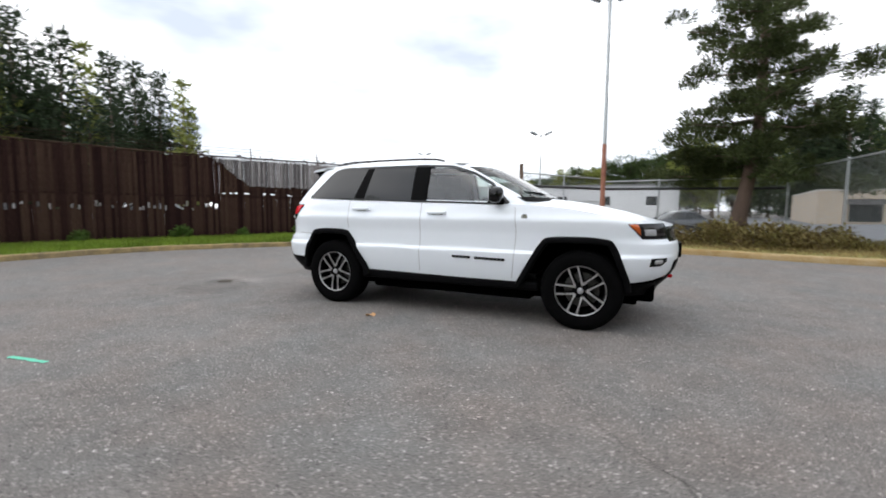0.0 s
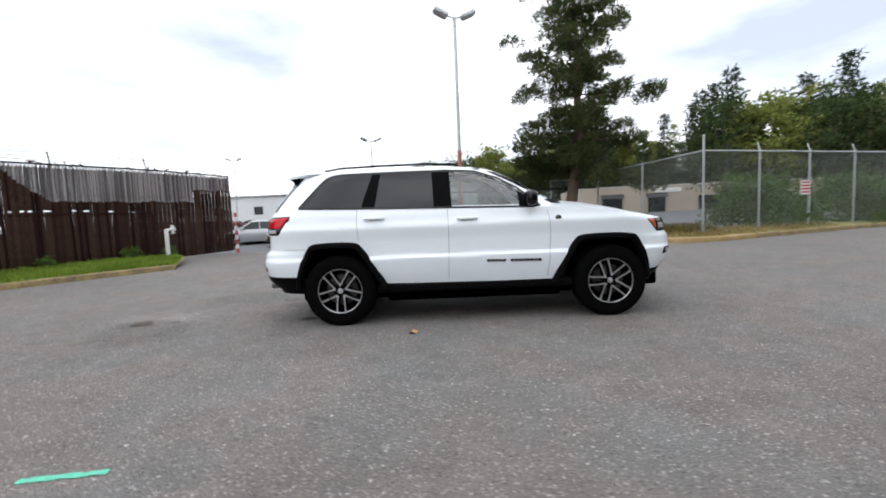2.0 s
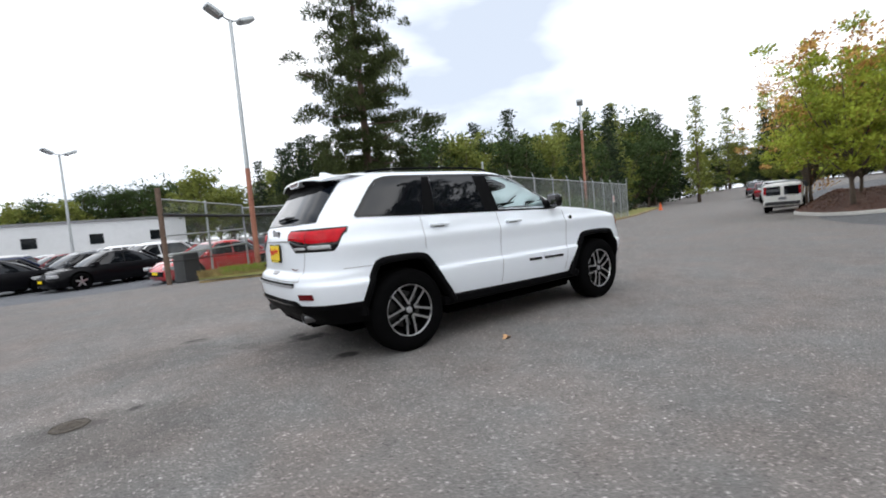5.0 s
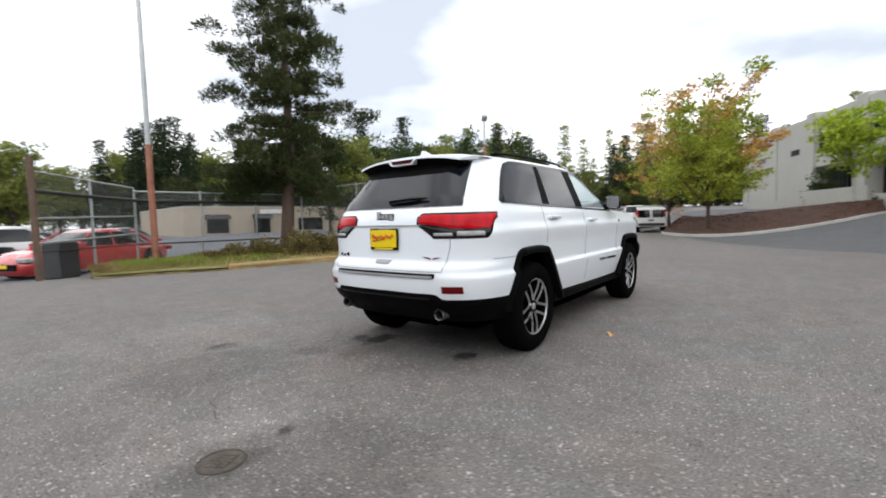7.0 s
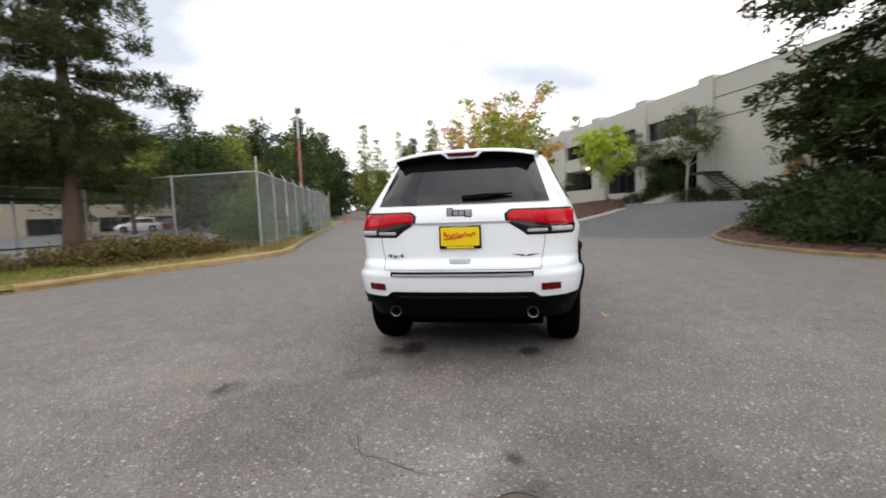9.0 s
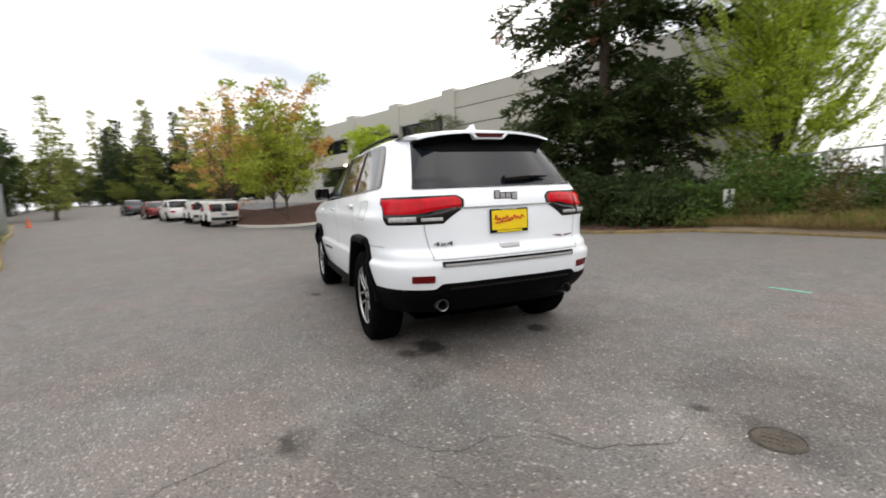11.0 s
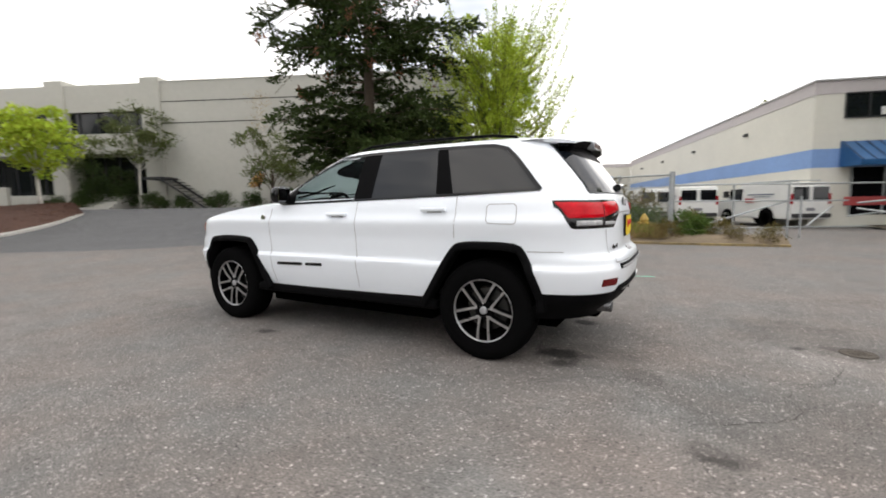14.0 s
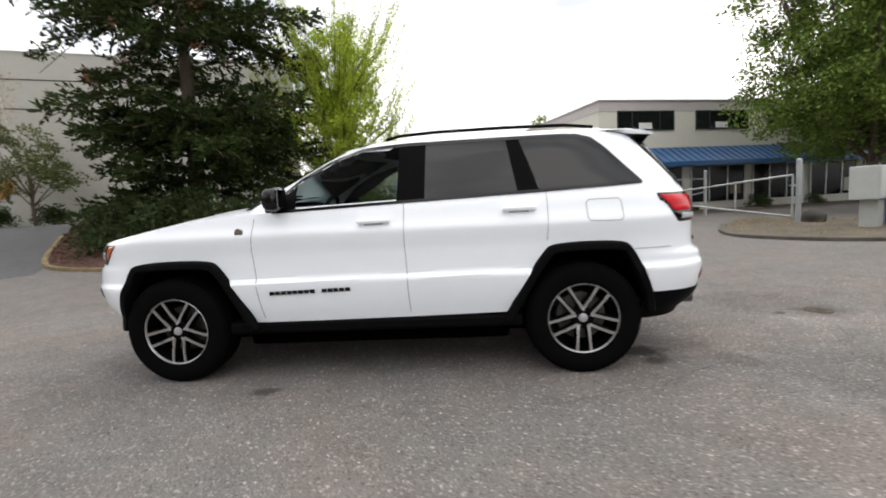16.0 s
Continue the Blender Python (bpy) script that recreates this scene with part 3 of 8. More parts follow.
def shop_block():
    ob = thing("warehouse_building", -7.0, -18.9, -0.05, 16.8, "white two-storey trade building with a blue stripe and blue awning", "building")
    H = 5.75
    L = 26.0
    bm = bmesh.new()
    box(bm, -L, 0.0, -36.0, 0.0, -0.6, H - 0.5)
    part("wall", bm, white_wall, ob)
    bm = bmesh.new()
    box(bm, -L - 0.02, 0.02, -36.0, 0.02, H - 0.5, H)
    part("parapet", bm, grey_band, ob, "grey painted parapet band")
    bm = bmesh.new()
    box(bm, -L - 0.08, 0.08, -36.1, 0.08, H, H + 0.06)
    part("roof_edge", bm, mat("roof_edge_metal", (0.42, 0.41, 0.41), 0.5, metal=0.3, vary=0.1), ob)
    bm = bmesh.new()
    box(bm, -L, 0.012, -36.0, 0.012, 2.42, 3.15)
    part("stripe", bm, blue_band, ob, "pale blue painted stripe")
    for i in range(5):
        x = -4.2 - 4.55 * i
        bm = bmesh.new()
        box(bm, x, x + 3.15, -0.05, 0.03, 4.35, 5.22)
        w = part("window", bm, dark_glass, ob)
        bm = bmesh.new()
        for (a, b, c, d) in ((x - 0.05, x + 3.2, 4.3, 4.35), (x - 0.05, x + 3.2, 5.22, 5.27), (x - 0.05, x, 4.35, 5.22), (x + 3.15, x + 3.2, 4.35, 5.22), (x + 0.75, x + 0.81, 4.35, 5.22), (x + 2.35, x + 2.41, 4.35, 5.22)):
            box(bm, a, b, 0.0, 0.06, c, d)
        part("window_frame", bm, black_metal, w)
        bm = bmesh.new()
        box(bm, x + 1.25, x + 2.0, 0.032, 0.045, 4.38, 4.68)
        part("paper_notice", bm, white_paint, w, "white sheet behind the glass")
    # awning
    bm = bmesh.new()
    a = [(-L, 0.0, 3.42), (-0.95, 0.0, 3.42), (-0.95, 1.25, 2.62), (-L, 1.25, 2.62), (-0.95, 1.25, 2.42), (-L, 1.25, 2.42), (-0.95, 0.0, 2.42), (-L, 0, 2.42)]
    v = [bm.verts.new(p) for p in a]
    for f in ((0, 1, 2, 3), (3, 2, 4, 5), (1, 6, 4, 2), (0, 3, 5, 7)):
        bm.faces.new([v[i] for i in f])
    aw = part("awning", bm, blue_awning, ob, "blue sloping metal awning")
    seams = 60
    bm0 = bmesh.new()
    box(bm0, -0.022, 0.022, -0.012, 0.022, 0.0, 1.48)
    me = bpy.data.meshes.new("seam")
    bm0.to_mesh(me)
    bm0.free()
    me.materials.append(awning_seam)
    for i in range(seams):
        s = new("seam", me)
        s.parent = aw
        s.matrix_basis = pose(-1.0 - i * 0.41, 1.25, 2.625, 57.4, 0, 0)
    # shop fronts under the awning
    for i in range(6):
        x = -1.1 - 3.9 * (i + 1)
        bm = bmesh.new()
        box(bm, x + 0.25, x + 3.65, -0.02, 0.03, 0.55, 2.40)
        g = part("shop_window", bm, shop_glass, ob)
        for u in (0.25, 1.35, 2.5, 3.6):
            bm = bmesh.new()
            box(bm, x + u, x + u + 0.06, 0.03, 0.07, 0.55, 2.40)
            part("mullion", bm, galv, g)
        bm = bmesh.new()
        box(bm, x + 0.5, x + 1.2, 0.032, 0.05, 0.7 + 0.2 * (i % 3), 1.2 + 0.25 * (i % 2))
        part("poster", bm, (concrete, dirt, white_paint)[i % 3], g)
    bm = bmesh.new()
    box(bm, -2.75, -1.15, 0.075, 0.13, 0.92, 1.26, bevel=0.01)
    part("fascia_board", bm, red_paint, ob, "red painted board below the shop window")
    for i in range(4):
        bm = bmesh.new()
        box(bm, 0.0, 0.16, -6 - 8 * i, -5.7 - 8 * i, 4.45, 4.6, bevel=0.02)
        part("wall_light", bm, black_metal, ob)
    bm = bmesh.new()
    box(bm, 0.02, 9.0, -52.0, -36.0, -0.6, 5.2)
    part("rear_wing", bm, white_wall, ob, "long low white rear wing")
    bm = bmesh.new()
    box(bm, 0.0, 9.05, -52.1, -35.95, 5.2, 5.6)
    part("rear_parapet", bm, grey_band, ob)
    return ob


shop_block()
SHOP_U, SHOP_N = Vector((-0.957, -0.289, 0)), Vector((-0.289, 0.957, 0))
shop_line = lambda off: [tuple((Vector((-7.0, -18.9, 0)) + SHOP_U * k + SHOP_N * off)[:2]) for k in (1.5, 5.0, 9.0, 14.0, 22.0)]
strip("shop_bed", shop_line(1.9), shop_line(0.1), 0.03, 0.10, worn_earth, label="narrow bed of litter and dry earth along the shop front", category="planting bed", swell=0.05)


def tan_block():
    a, b = Vector((50.0, 48.0, 0)), Vector((17.4, 52.3, 0))
    ang = math.degrees(math.atan2(b.y - a.y, b.x - a.x))
    ob = thing("tan_building", a.x, a.y, -0.3, ang, "long low tan building with dark tinted windows behind the car park", "building")
    L = (b - a).length
    H = 3.55
    bm = bmesh.new()
    box(bm, 0, L, -22, 0, -0.5, H)
    part("wall", bm, tan_wall, ob)
    for k, (u, w) in enumerate(((1.5, 4.0), (7.6, 4.0), (15.2, 3.6), (22.8, 2.0), (28.0, 2.4))):
        bm = bmesh.new()
        box(bm, u, u + w, 0.0, 0.06, 0.45 if k != 3 else 0.05, 2.15)
        g = part("window", bm, dark_glass, ob)
        for m in range(4):
            bm = bmesh.new()
            box(bm, u + m * w / 3 - 0.04, u + m * w / 3 + 0.04, 0.06, 0.1, 0.45 if k != 3 else 0.05, 2.15)
            part("mullion", bm, black_metal, g)
        if k > 2:
            bm = bmesh.new()
            v = [bm.verts.new(p) for p in ((u - 0.2, 0, 2.7), (u + w + 0.2, 0, 2.7), (u + w + 0.2, 0.9, 2.15), (u - 0.2, 0.9, 2.15), (u + w + 0.2, 0, 2.15), (u - 0.2, 0, 2.15))]
            for f in ((0, 1, 2, 3), (1, 4, 2), (0, 3, 5), (3, 2, 4, 5)):
                bm.faces.new([v[q] for q in f])
            part("awning", bm, black_metal, g, "small dark canvas awning")
    bm = bmesh.new()
    box(bm, 20.9, 24.0, 0.0, 0.14, 2.75, 3.3)
    part("fascia_sign", bm, white_paint, ob, "long white fascia board")
    bm = bmesh.new()
    box(bm, -0.05, L + 0.05, -22, 0.05, H, H + 0.14)
    part("coping", bm, concrete, ob)
    return ob


tan_block()


def far_sheds():
    ob = thing("far_warehouse", -75, 96, -0.4, 0, "long low white warehouse with small dark windows", "building")
    bm = bmesh.new()
    box(bm, 0, 82, 0, 20, -0.3, 6.6)
    part("wall", bm, far_white, ob)
    for i in range(9):
        bm = bmesh.new()
        box(bm, 4 + i * 9, 6 + i * 9, -0.05, 0.05, 2.6, 4.4)
        part("window", bm, dark_glass, ob)
    bm = bmesh.new()
    box(bm, -0.3, 82.3, -0.4, 20, 6.6, 6.9)
    part("roof_edge", bm, roof_grey, ob)


far_sheds()

# ---- the white sport utility vehicle in the middle ----
car_white = mat("white_car_paint", (0.885, 0.93, 0.985), 0.35, coat=0.6, vary=0.01, scale=1.2)
car_black = mat("black_trim_plastic", (0.004, 0.004, 0.0044), 0.5, spec=0.03, vary=0.25, scale=9, bump=0.08, bscale=300)
gloss_black = mat("gloss_black_trim", (0.005, 0.005, 0.0055), 0.12, spec=0.35)
tint_glass = mat("dark_privacy_glass", (0.005, 0.006, 0.008), 0.02, spec=0.5)
heated_glass = mat("tailgate_glass", (0.006, 0.008, 0.012), 0.03, spec=0.42)


def thin_glass(name, tint, ior=1.3):
    """A thin clear pane: tinted see-through with mirror gloss that grows at a slant."""
    m = bpy.data.materials.new(name)
    m.use_nodes = True
    t = m.node_tree
    t.nodes.remove(t.nodes["Principled BSDF"])
    see = t.nodes.new("ShaderNodeBsdfTransparent")
    see.inputs["Color"].default_value = (*tint, 1)
    gl = t.nodes.new("ShaderNodeBsdfGlossy")
    gl.inputs["Roughness"].default_value = 0.01
    fr = t.nodes.new("ShaderNodeFresnel")
    fr.inputs["IOR"].default_value = ior
    mx = t.nodes.new("ShaderNodeMixShader")
    t.links.new(fr.outputs["Fac"], mx.inputs["Fac"])
    t.links.new(see.outputs["BSDF"], mx.inputs[1])
    t.links.new(gl.outputs["BSDF"], mx.inputs[2])
    t.links.new(mx.outputs["Shader"], t.nodes["Material Output"].inputs["Surface"])
    return m


clear_glass = thin_glass("clear_green_car_glass", (0.80, 0.90, 0.87))
side_glass = thin_glass("clear_side_glass", (0.84, 0.93, 0.91), 2.1)
# left pane: its tint stands for the dim cabin behind clear glass
door_glass = thin_glass("cabin_shade_side_glass", (0.34, 0.38, 0.37), 1.12)
rubber = mat("tyre_rubber", (0.004, 0.004, 0.0042), 0.85, spec=0.02, vary=0.25, scale=14, bump=0.2, bscale=120)
machined = mat("machined_alloy", (0.52, 0.52, 0.53), 0.3, metal=0.9, vary=0.05, scale=20)
pocket = mat("black_wheel_paint", (0.003, 0.003, 0.0033), 0.5, spec=0.04, vary=0.2, scale=12)
disc_steel = mat("brake_disc_steel", (0.10, 0.098, 0.095), 0.5, metal=0.9, vary=0.2, scale=20)
chrome = mat("chrome", (0.75, 0.75, 0.76), 0.12, metal=1.0)
red_lens = mat("red_lamp_lens", (0.50, 0.004, 0.012), 0.16, spec=0.2, vary=0.3, scale=14)
red_dark = mat("dark_red_lens", (0.32, 0.004, 0.008), 0.2, spec=0.2, vary=0.25, scale=14)
reflector_red = mat("dark_red_reflector", (0.13, 0.004, 0.006), 0.2, spec=0.25, vary=0.2, scale=30)
smoke_lens = mat("smoked_lamp_lens", (0.012, 0.010, 0.010), 0.1, spec=0.35)
clear_lens = mat("clear_lamp_lens", (0.42, 0.42, 0.43), 0.2, spec=0.3, vary=0.45, scale=40)
amber_lens = mat("amber_lamp_lens", (0.55, 0.10, 0.01), 0.1, coat=1.0)
seat_leather = mat("black_leather", (0.008, 0.008, 0.0085), 0.6, spec=0.15, vary=0.2, scale=9)
exhaust_metal = mat("dark_exhaust_chrome", (0.16, 0.16, 0.165), 0.3, metal=0.85, vary=0.3, scale=20)
badge_silver = mat("satin_silver_badge", (0.42, 0.42, 0.44), 0.35, metal=0.3)
panel_gap = mat("panel_gap_shadow", (0.34, 0.34, 0.35), 0.6)
plate_yellow = mat("yellow_advert_plate", (0.92, 0.67, 0.008), 0.4, vary=0.05, scale=10)
plate_red = mat("red_print", (0.55, 0.03, 0.02), 0.5)
# near-black without gloss: deep shade under the car put into the colour
under_grey = mat("deep_shade_black", (0.001, 0.001, 0.001), 0.95, spec=0.0, vary=0.4, scale=6)

WB = 1.4575
WHEEL_R = 0.382


def curve(keys):
    """Smooth value through (position, value) keys."""
    xs, vs = [k[0] for k in keys], [k[1] for k in keys]

    def f(x):
        if x <= xs[0]:
            return vs[0]
        if x >= xs[-1]:
            return vs[-1]
        i = max(j for j in range(len(xs) - 1) if xs[j] <= x)
        h = xs[i + 1] - xs[i]
        s = [(vs[j + 1] - vs[j]) / (xs[j + 1] - xs[j]) for j in range(len(xs) - 1)]

        def tan(j):
            if j == 0:
                return s[0]
            if j == len(xs) - 1:
                return s[-1]
            return 0.0 if s[j - 1] * s[j] <= 0 else 2 * s[j - 1] * s[j] / (s[j - 1] + s[j])

        t = (x - xs[i]) / h
        a, b = tan(i) * h, tan(i + 1) * h
        return (2 * t ** 3 - 3 * t * t + 1) * vs[i] + (t ** 3 - 2 * t * t + t) * a + (3 * t * t - 2 * t ** 3) * vs[i + 1] + (t ** 3 - t * t) * b
    return f


XR = curve([(0.38, -2.25), (0.50, -2.37), (0.58, -2.40), (0.70, -2.415), (0.79, -2.40), (0.835, -2.352), (1.0, -2.345), (1.12, -2.338), (1.20, -2.315), (1.25, -2.285), (1.48, -2.115), (1.64, -1.985), (1.68, -1.935)])
XF_LOW = curve([(0.38, 2.12), (0.50, 2.23), (0.60, 2.285), (0.75, 2.315), (0.84, 2.305), (0.88, 2.275), (1.0, 2.25), (1.06, 2.20), (1.10, 2.14), (1.3, 2.10)])
XF_TOP = curve([(1.18, 1.16), (1.25, 1.08), (1.44, 0.735), (1.59, 0.455), (1.65, 0.31), (1.68, 0.20)])
W_LOW = curve([(0.38, 0.88), (0.46, 0.905), (0.58, 0.934), (0.695, 0.950), (0.715, 0.951), (0.75, 0.922), (0.90, 0.924), (1.045, 0.940), (1.062, 0.936), (1.11, 0.915), (1.20, 0.890), (1.26, 0.866), (1.30, 0.850)])
W_TOP = curve([(1.18, 0.892), (1.26, 0.866), (1.46, 0.785), (1.618, 0.715), (1.66, 0.685), (1.68, 0.655)])
BELT = curve([(-2.4, 1.258), (-2.2, 1.262), (-1.86, 1.278), (-1.2, 1.257), (-0.4, 1.236), (0.3, 1.216), (0.8, 1.204)])
HOOD = curve([(0.75, 1.208), (1.0, 1.205), (1.41, 1.175), (1.87, 1.10), (2.1, 1.045), (2.3, 1.005)])
REAR_A, REAR_P, FRONT_A, FRONT_P, TOP_RA, TOP_RP, TOP_A, TOP_P = 0.90, 3.8, 0.62, 2.5, 1.10, 4.4, 0.55, 2.5


def corner_shape(z, top):
    """Depth and squareness of the plan's corners; the cabin's grow out of the body's at the belt."""
    if not top:
        return REAR_A, REAR_P, FRONT_A, FRONT_P
    k = min(1.0, max(0.0, (z - 1.25) / 0.17))
    return REAR_A + (TOP_RA - REAR_A) * k, REAR_P + (TOP_RP - REAR_P) * k, TOP_A, TOP_P


def narrow(x, z, top):
    """The cabin draws in towards the tail, more so higher up."""
    return 1 - 0.05 * min(1.0, max(0.0, (-0.9 - x) / 1.25)) ** 1.4 * min(1.0, max(0.0, (z - 1.26) / 0.34)) if top else 1.0


def half_width(x, z, top=False):
    """Half the body's width at x and z."""
    w = (W_TOP if top else W_LOW)(z) * narrow(x, z, top)
    xr, xf = XR(z), (XF_TOP if top else XF_LOW)(z)
    ra, rp, fa, fp = corner_shape(z, top)
    if x < xr + ra:
        t = min(1.0, (xr + ra - x) / ra)
        return w * max(0.0, 1 - t ** rp) ** (1 / rp)
    if x > xf - fa:
        t = min(1.0, (x - (xf - fa)) / fa)
        return w * max(0.0, 1 - t ** fp) ** (1 / fp)
    return w


def ring_point(q, z, top=False):
    """Point of the half outline: q from 0 (rear centre) over 1..2 (side) to 3 (front centre)."""
    w = (W_TOP if top else W_LOW)(z)
    xr, xf = XR(z), (XF_TOP if top else XF_LOW)(z)
    ra, rp, fa, fp = corner_shape(z, top)
    if q <= 1:
        a = q * math.pi / 2
        x = xr + ra * (1 - max(0.0, math.cos(a)) ** (2 / rp))
        return x, w * narrow(x, z, top) * max(0.0, math.sin(a)) ** (2 / rp)
    if q >= 2:
        a = (3 - q) * math.pi / 2
        return xf - fa * (1 - max(0.0, math.cos(a)) ** (2 / fp)), w * math.copysign(abs(math.sin(a)) ** (2 / fp), a)
    t = q - 1
    x = (xr + ra) * (1 - t) + (xf - fa) * t
    return x, w * narrow(x, z, top)


def rear_x(y, z, off=0.0):
    top = z > 1.265
    w = (W_TOP if top else W_LOW)(z)
    ra, rp = (TOP_RA, TOP_RP) if top else (REAR_A, REAR_P)
    x = XR(z)
    for _ in range(4):
        t = min(0.999, abs(y) / (w * narrow(x, z, top)))
        x = XR(z) + ra * (1 - (1 - t ** rp) ** (1 / rp))
    return x - off


def front_x(y, z, top=False, off=0.0):
    w = (W_TOP if top else W_LOW)(z)
    fa, fp = (TOP_A, TOP_P) if top else (FRONT_A, FRONT_P)
    t = min(0.999, abs(y) / w)
    return (XF_TOP if top else XF_LOW)(z) - fa * (1 - (1 - t ** fp) ** (1 / fp)) + off


FRONT_ARCH = [(1.905, 0.40), (1.895, 0.50), (1.765, 0.845), (1.68, 0.897), (1.15, 0.897), (1.065, 0.845), (0.845, 0.45), (0.82, 0.40)]
REAR_ARCH = [(-0.925, 0.40), (-0.945, 0.45), (-1.195, 0.86), (-1.28, 0.908), (-1.71, 0.908), (-1.795, 0.86), (-1.925, 0.54), (-1.935, 0.42)]


def arch_line(xc, grow=0.0):
    """Edge of a wheel opening, front to rear, with rounded corners; grow moves it outwards."""
    P = FRONT_ARCH if xc > 0 else REAR_ARCH
    for _ in range(3):
        Q = [P[0]]
        for (ax, az), (bx, bz) in zip(P, P[1:]):
            Q += [(ax * 0.75 + bx * 0.25, az * 0.75 + bz * 0.25), (ax * 0.25 + bx * 0.75, az * 0.25 + bz * 0.75)]
        P = Q + [P[-1]]
    out = []
    for i, (x, z) in enumerate(P):
        p, q = P[max(i - 1, 0)], P[min(i + 1, len(P) - 1)]
        d = math.hypot(q[0] - p[0], q[1] - p[1])
        out.append((x - (q[1] - p[1]) / d * -(grow - 0.05), z + (q[0] - p[0]) / d * -(grow - 0.05)))
    return out


ARCH_CUTS = [arch_line(1, 0.022), arch_line(-1, 0.022)]


def in_arch(x, z):
    for cut in ARCH_CUTS:
        if min(p[0] for p in cut) < x < max(p[0] for p in cut):
            hits = 0
            for (ax, az), (bx, bz) in zip(cut, cut[1:]):
                if (ax > x) != (bx > x) and z < az + (x - ax) / (bx - ax) * (bz - az):
                    hits += 1
            if hits % 2:
                return True
    return False


FRONT_WIN_BOTTOM = [(-0.235, 1.240), (0.1, 1.230), (0.4, 1.221), (0.60, 1.216), (0.72, 1.212)]
FRONT_WIN_TOP = [(-0.275, 1.633), (0.03, 1.616), (0.29, 1.535), (0.50, 1.42), (0.718, 1.228)]


def in_front_window(x, z):
    if not -0.25 < x < 0.69:
        return False
    lo = np.interp(x, [p[0] for p in FRONT_WIN_BOTTOM], [p[1] for p in FRONT_WIN_BOTTOM])
    hi = np.interp(x, [p[0] for p in FRONT_WIN_TOP], [p[1] for p in FRONT_WIN_TOP])
    return lo + 0.012 < z < hi - 0.012


def shell(name, rows, keep, material, parent, label=""):
    """A mirrored skin from rows of half-outline points (y >= 0), faces kept by keep(x, y, z)."""
    verts, faces = [], []
    n = len(rows[0])
    for r in rows:
        verts += r
    off = len(verts)
    verts += [(x, -y, z) for x, y, z in verts]
    for i in range(len(rows) - 1):
        for j in range(n - 1):
            q = (i * n + j, i * n + j + 1, (i + 1) * n + j + 1, (i + 1) * n + j)
            c = [sum(verts[k][m] for k in q) / 4 for m in range(3)]
            if keep(*c):
                faces.append(q)
                faces.append(tuple(off + k for k in reversed(q)))
    bm = bmesh.new()
    vs = [bm.verts.new(v) for v in verts]
    for f in faces:
        try:
            bm.faces.new([vs[k] for k in f])
        except ValueError:
            pass
    bmesh.ops.delete(bm, geom=[v for v in bm.verts if not v.link_faces], context="VERTS")
    bmesh.ops.remove_doubles(bm, verts=bm.verts, dist=0.0006)
    return part(name, bm, material, parent, label, smooth=True, auto=38)


def side_patch(name, bottom, top_line, material, parent, side, off=0.006, ns=18, nt=8, label="", top=True):
    """A panel that lies on the body's side between two (x, z) lines."""
    def at(line, s):
        t = s * (len(line) - 1)
        i = min(int(t), len(line) - 2)
        f = t - i
        return [line[i][k] * (1 - f) + line[i + 1][k] * f for k in (0, 1)]
    verts, faces = [], []
    for a in range(ns + 1):
        b, t = at(bottom, a / ns), at(top_line, a / ns)
        for k in range(nt + 1):
            f = k / nt
            x, z = b[0] * (1 - f) + t[0] * f, b[1] * (1 - f) + t[1] * f
            verts.append((x, side * (half_width(x, z, top) + off), z))
    m = nt + 1
    for a in range(ns):
        for k in range(nt):
            q = (a * m + k, (a + 1) * m + k, (a + 1) * m + k + 1, a * m + k + 1)
            faces.append(q if side < 0 else q[::-1])
    return raw(name, verts, faces, material, parent, label, smooth=True)


def side_ribbon(name, line, width, material, parent, side, off=0.005, label="", top=None):
    """A narrow band on the body's side along an (x, z) line."""
    verts, faces = [], []
    pts = []
    for (a, b) in zip(line, line[1:]):
        n = max(1, int(math.dist(a, b) / 0.03))
        pts += [(a[0] + (b[0] - a[0]) * i / n, a[1] + (b[1] - a[1]) * i / n) for i in range(n)]
    pts.append(line[-1])
    for i, (x, z) in enumerate(pts):
        p, q = pts[max(i - 1, 0)], pts[min(i + 1, len(pts) - 1)]
        d = math.hypot(q[0] - p[0], q[1] - p[1]) or 1
        nx, nz = -(q[1] - p[1]) / d * width / 2, (q[0] - p[0]) / d * width / 2
        for s, o in ((-1, -0.004), (-0.92, off), (0.92, off), (1, -0.004)):
            xx, zz = x + s * nx, z + s * nz
            tp = zz > BELT(xx) if top is None else top
            verts.append((xx, side * (half_width(xx, zz, tp) + o), zz))
    for i in range(len(pts) - 1):
        for k in range(3):
            q = (i * 4 + k, (i + 1) * 4 + k, (i + 1) * 4 + k + 1, i * 4 + k + 1)
            faces.append(q if side < 0 else q[::-1])
    return raw(name, verts, faces, material, parent, label, smooth=False)


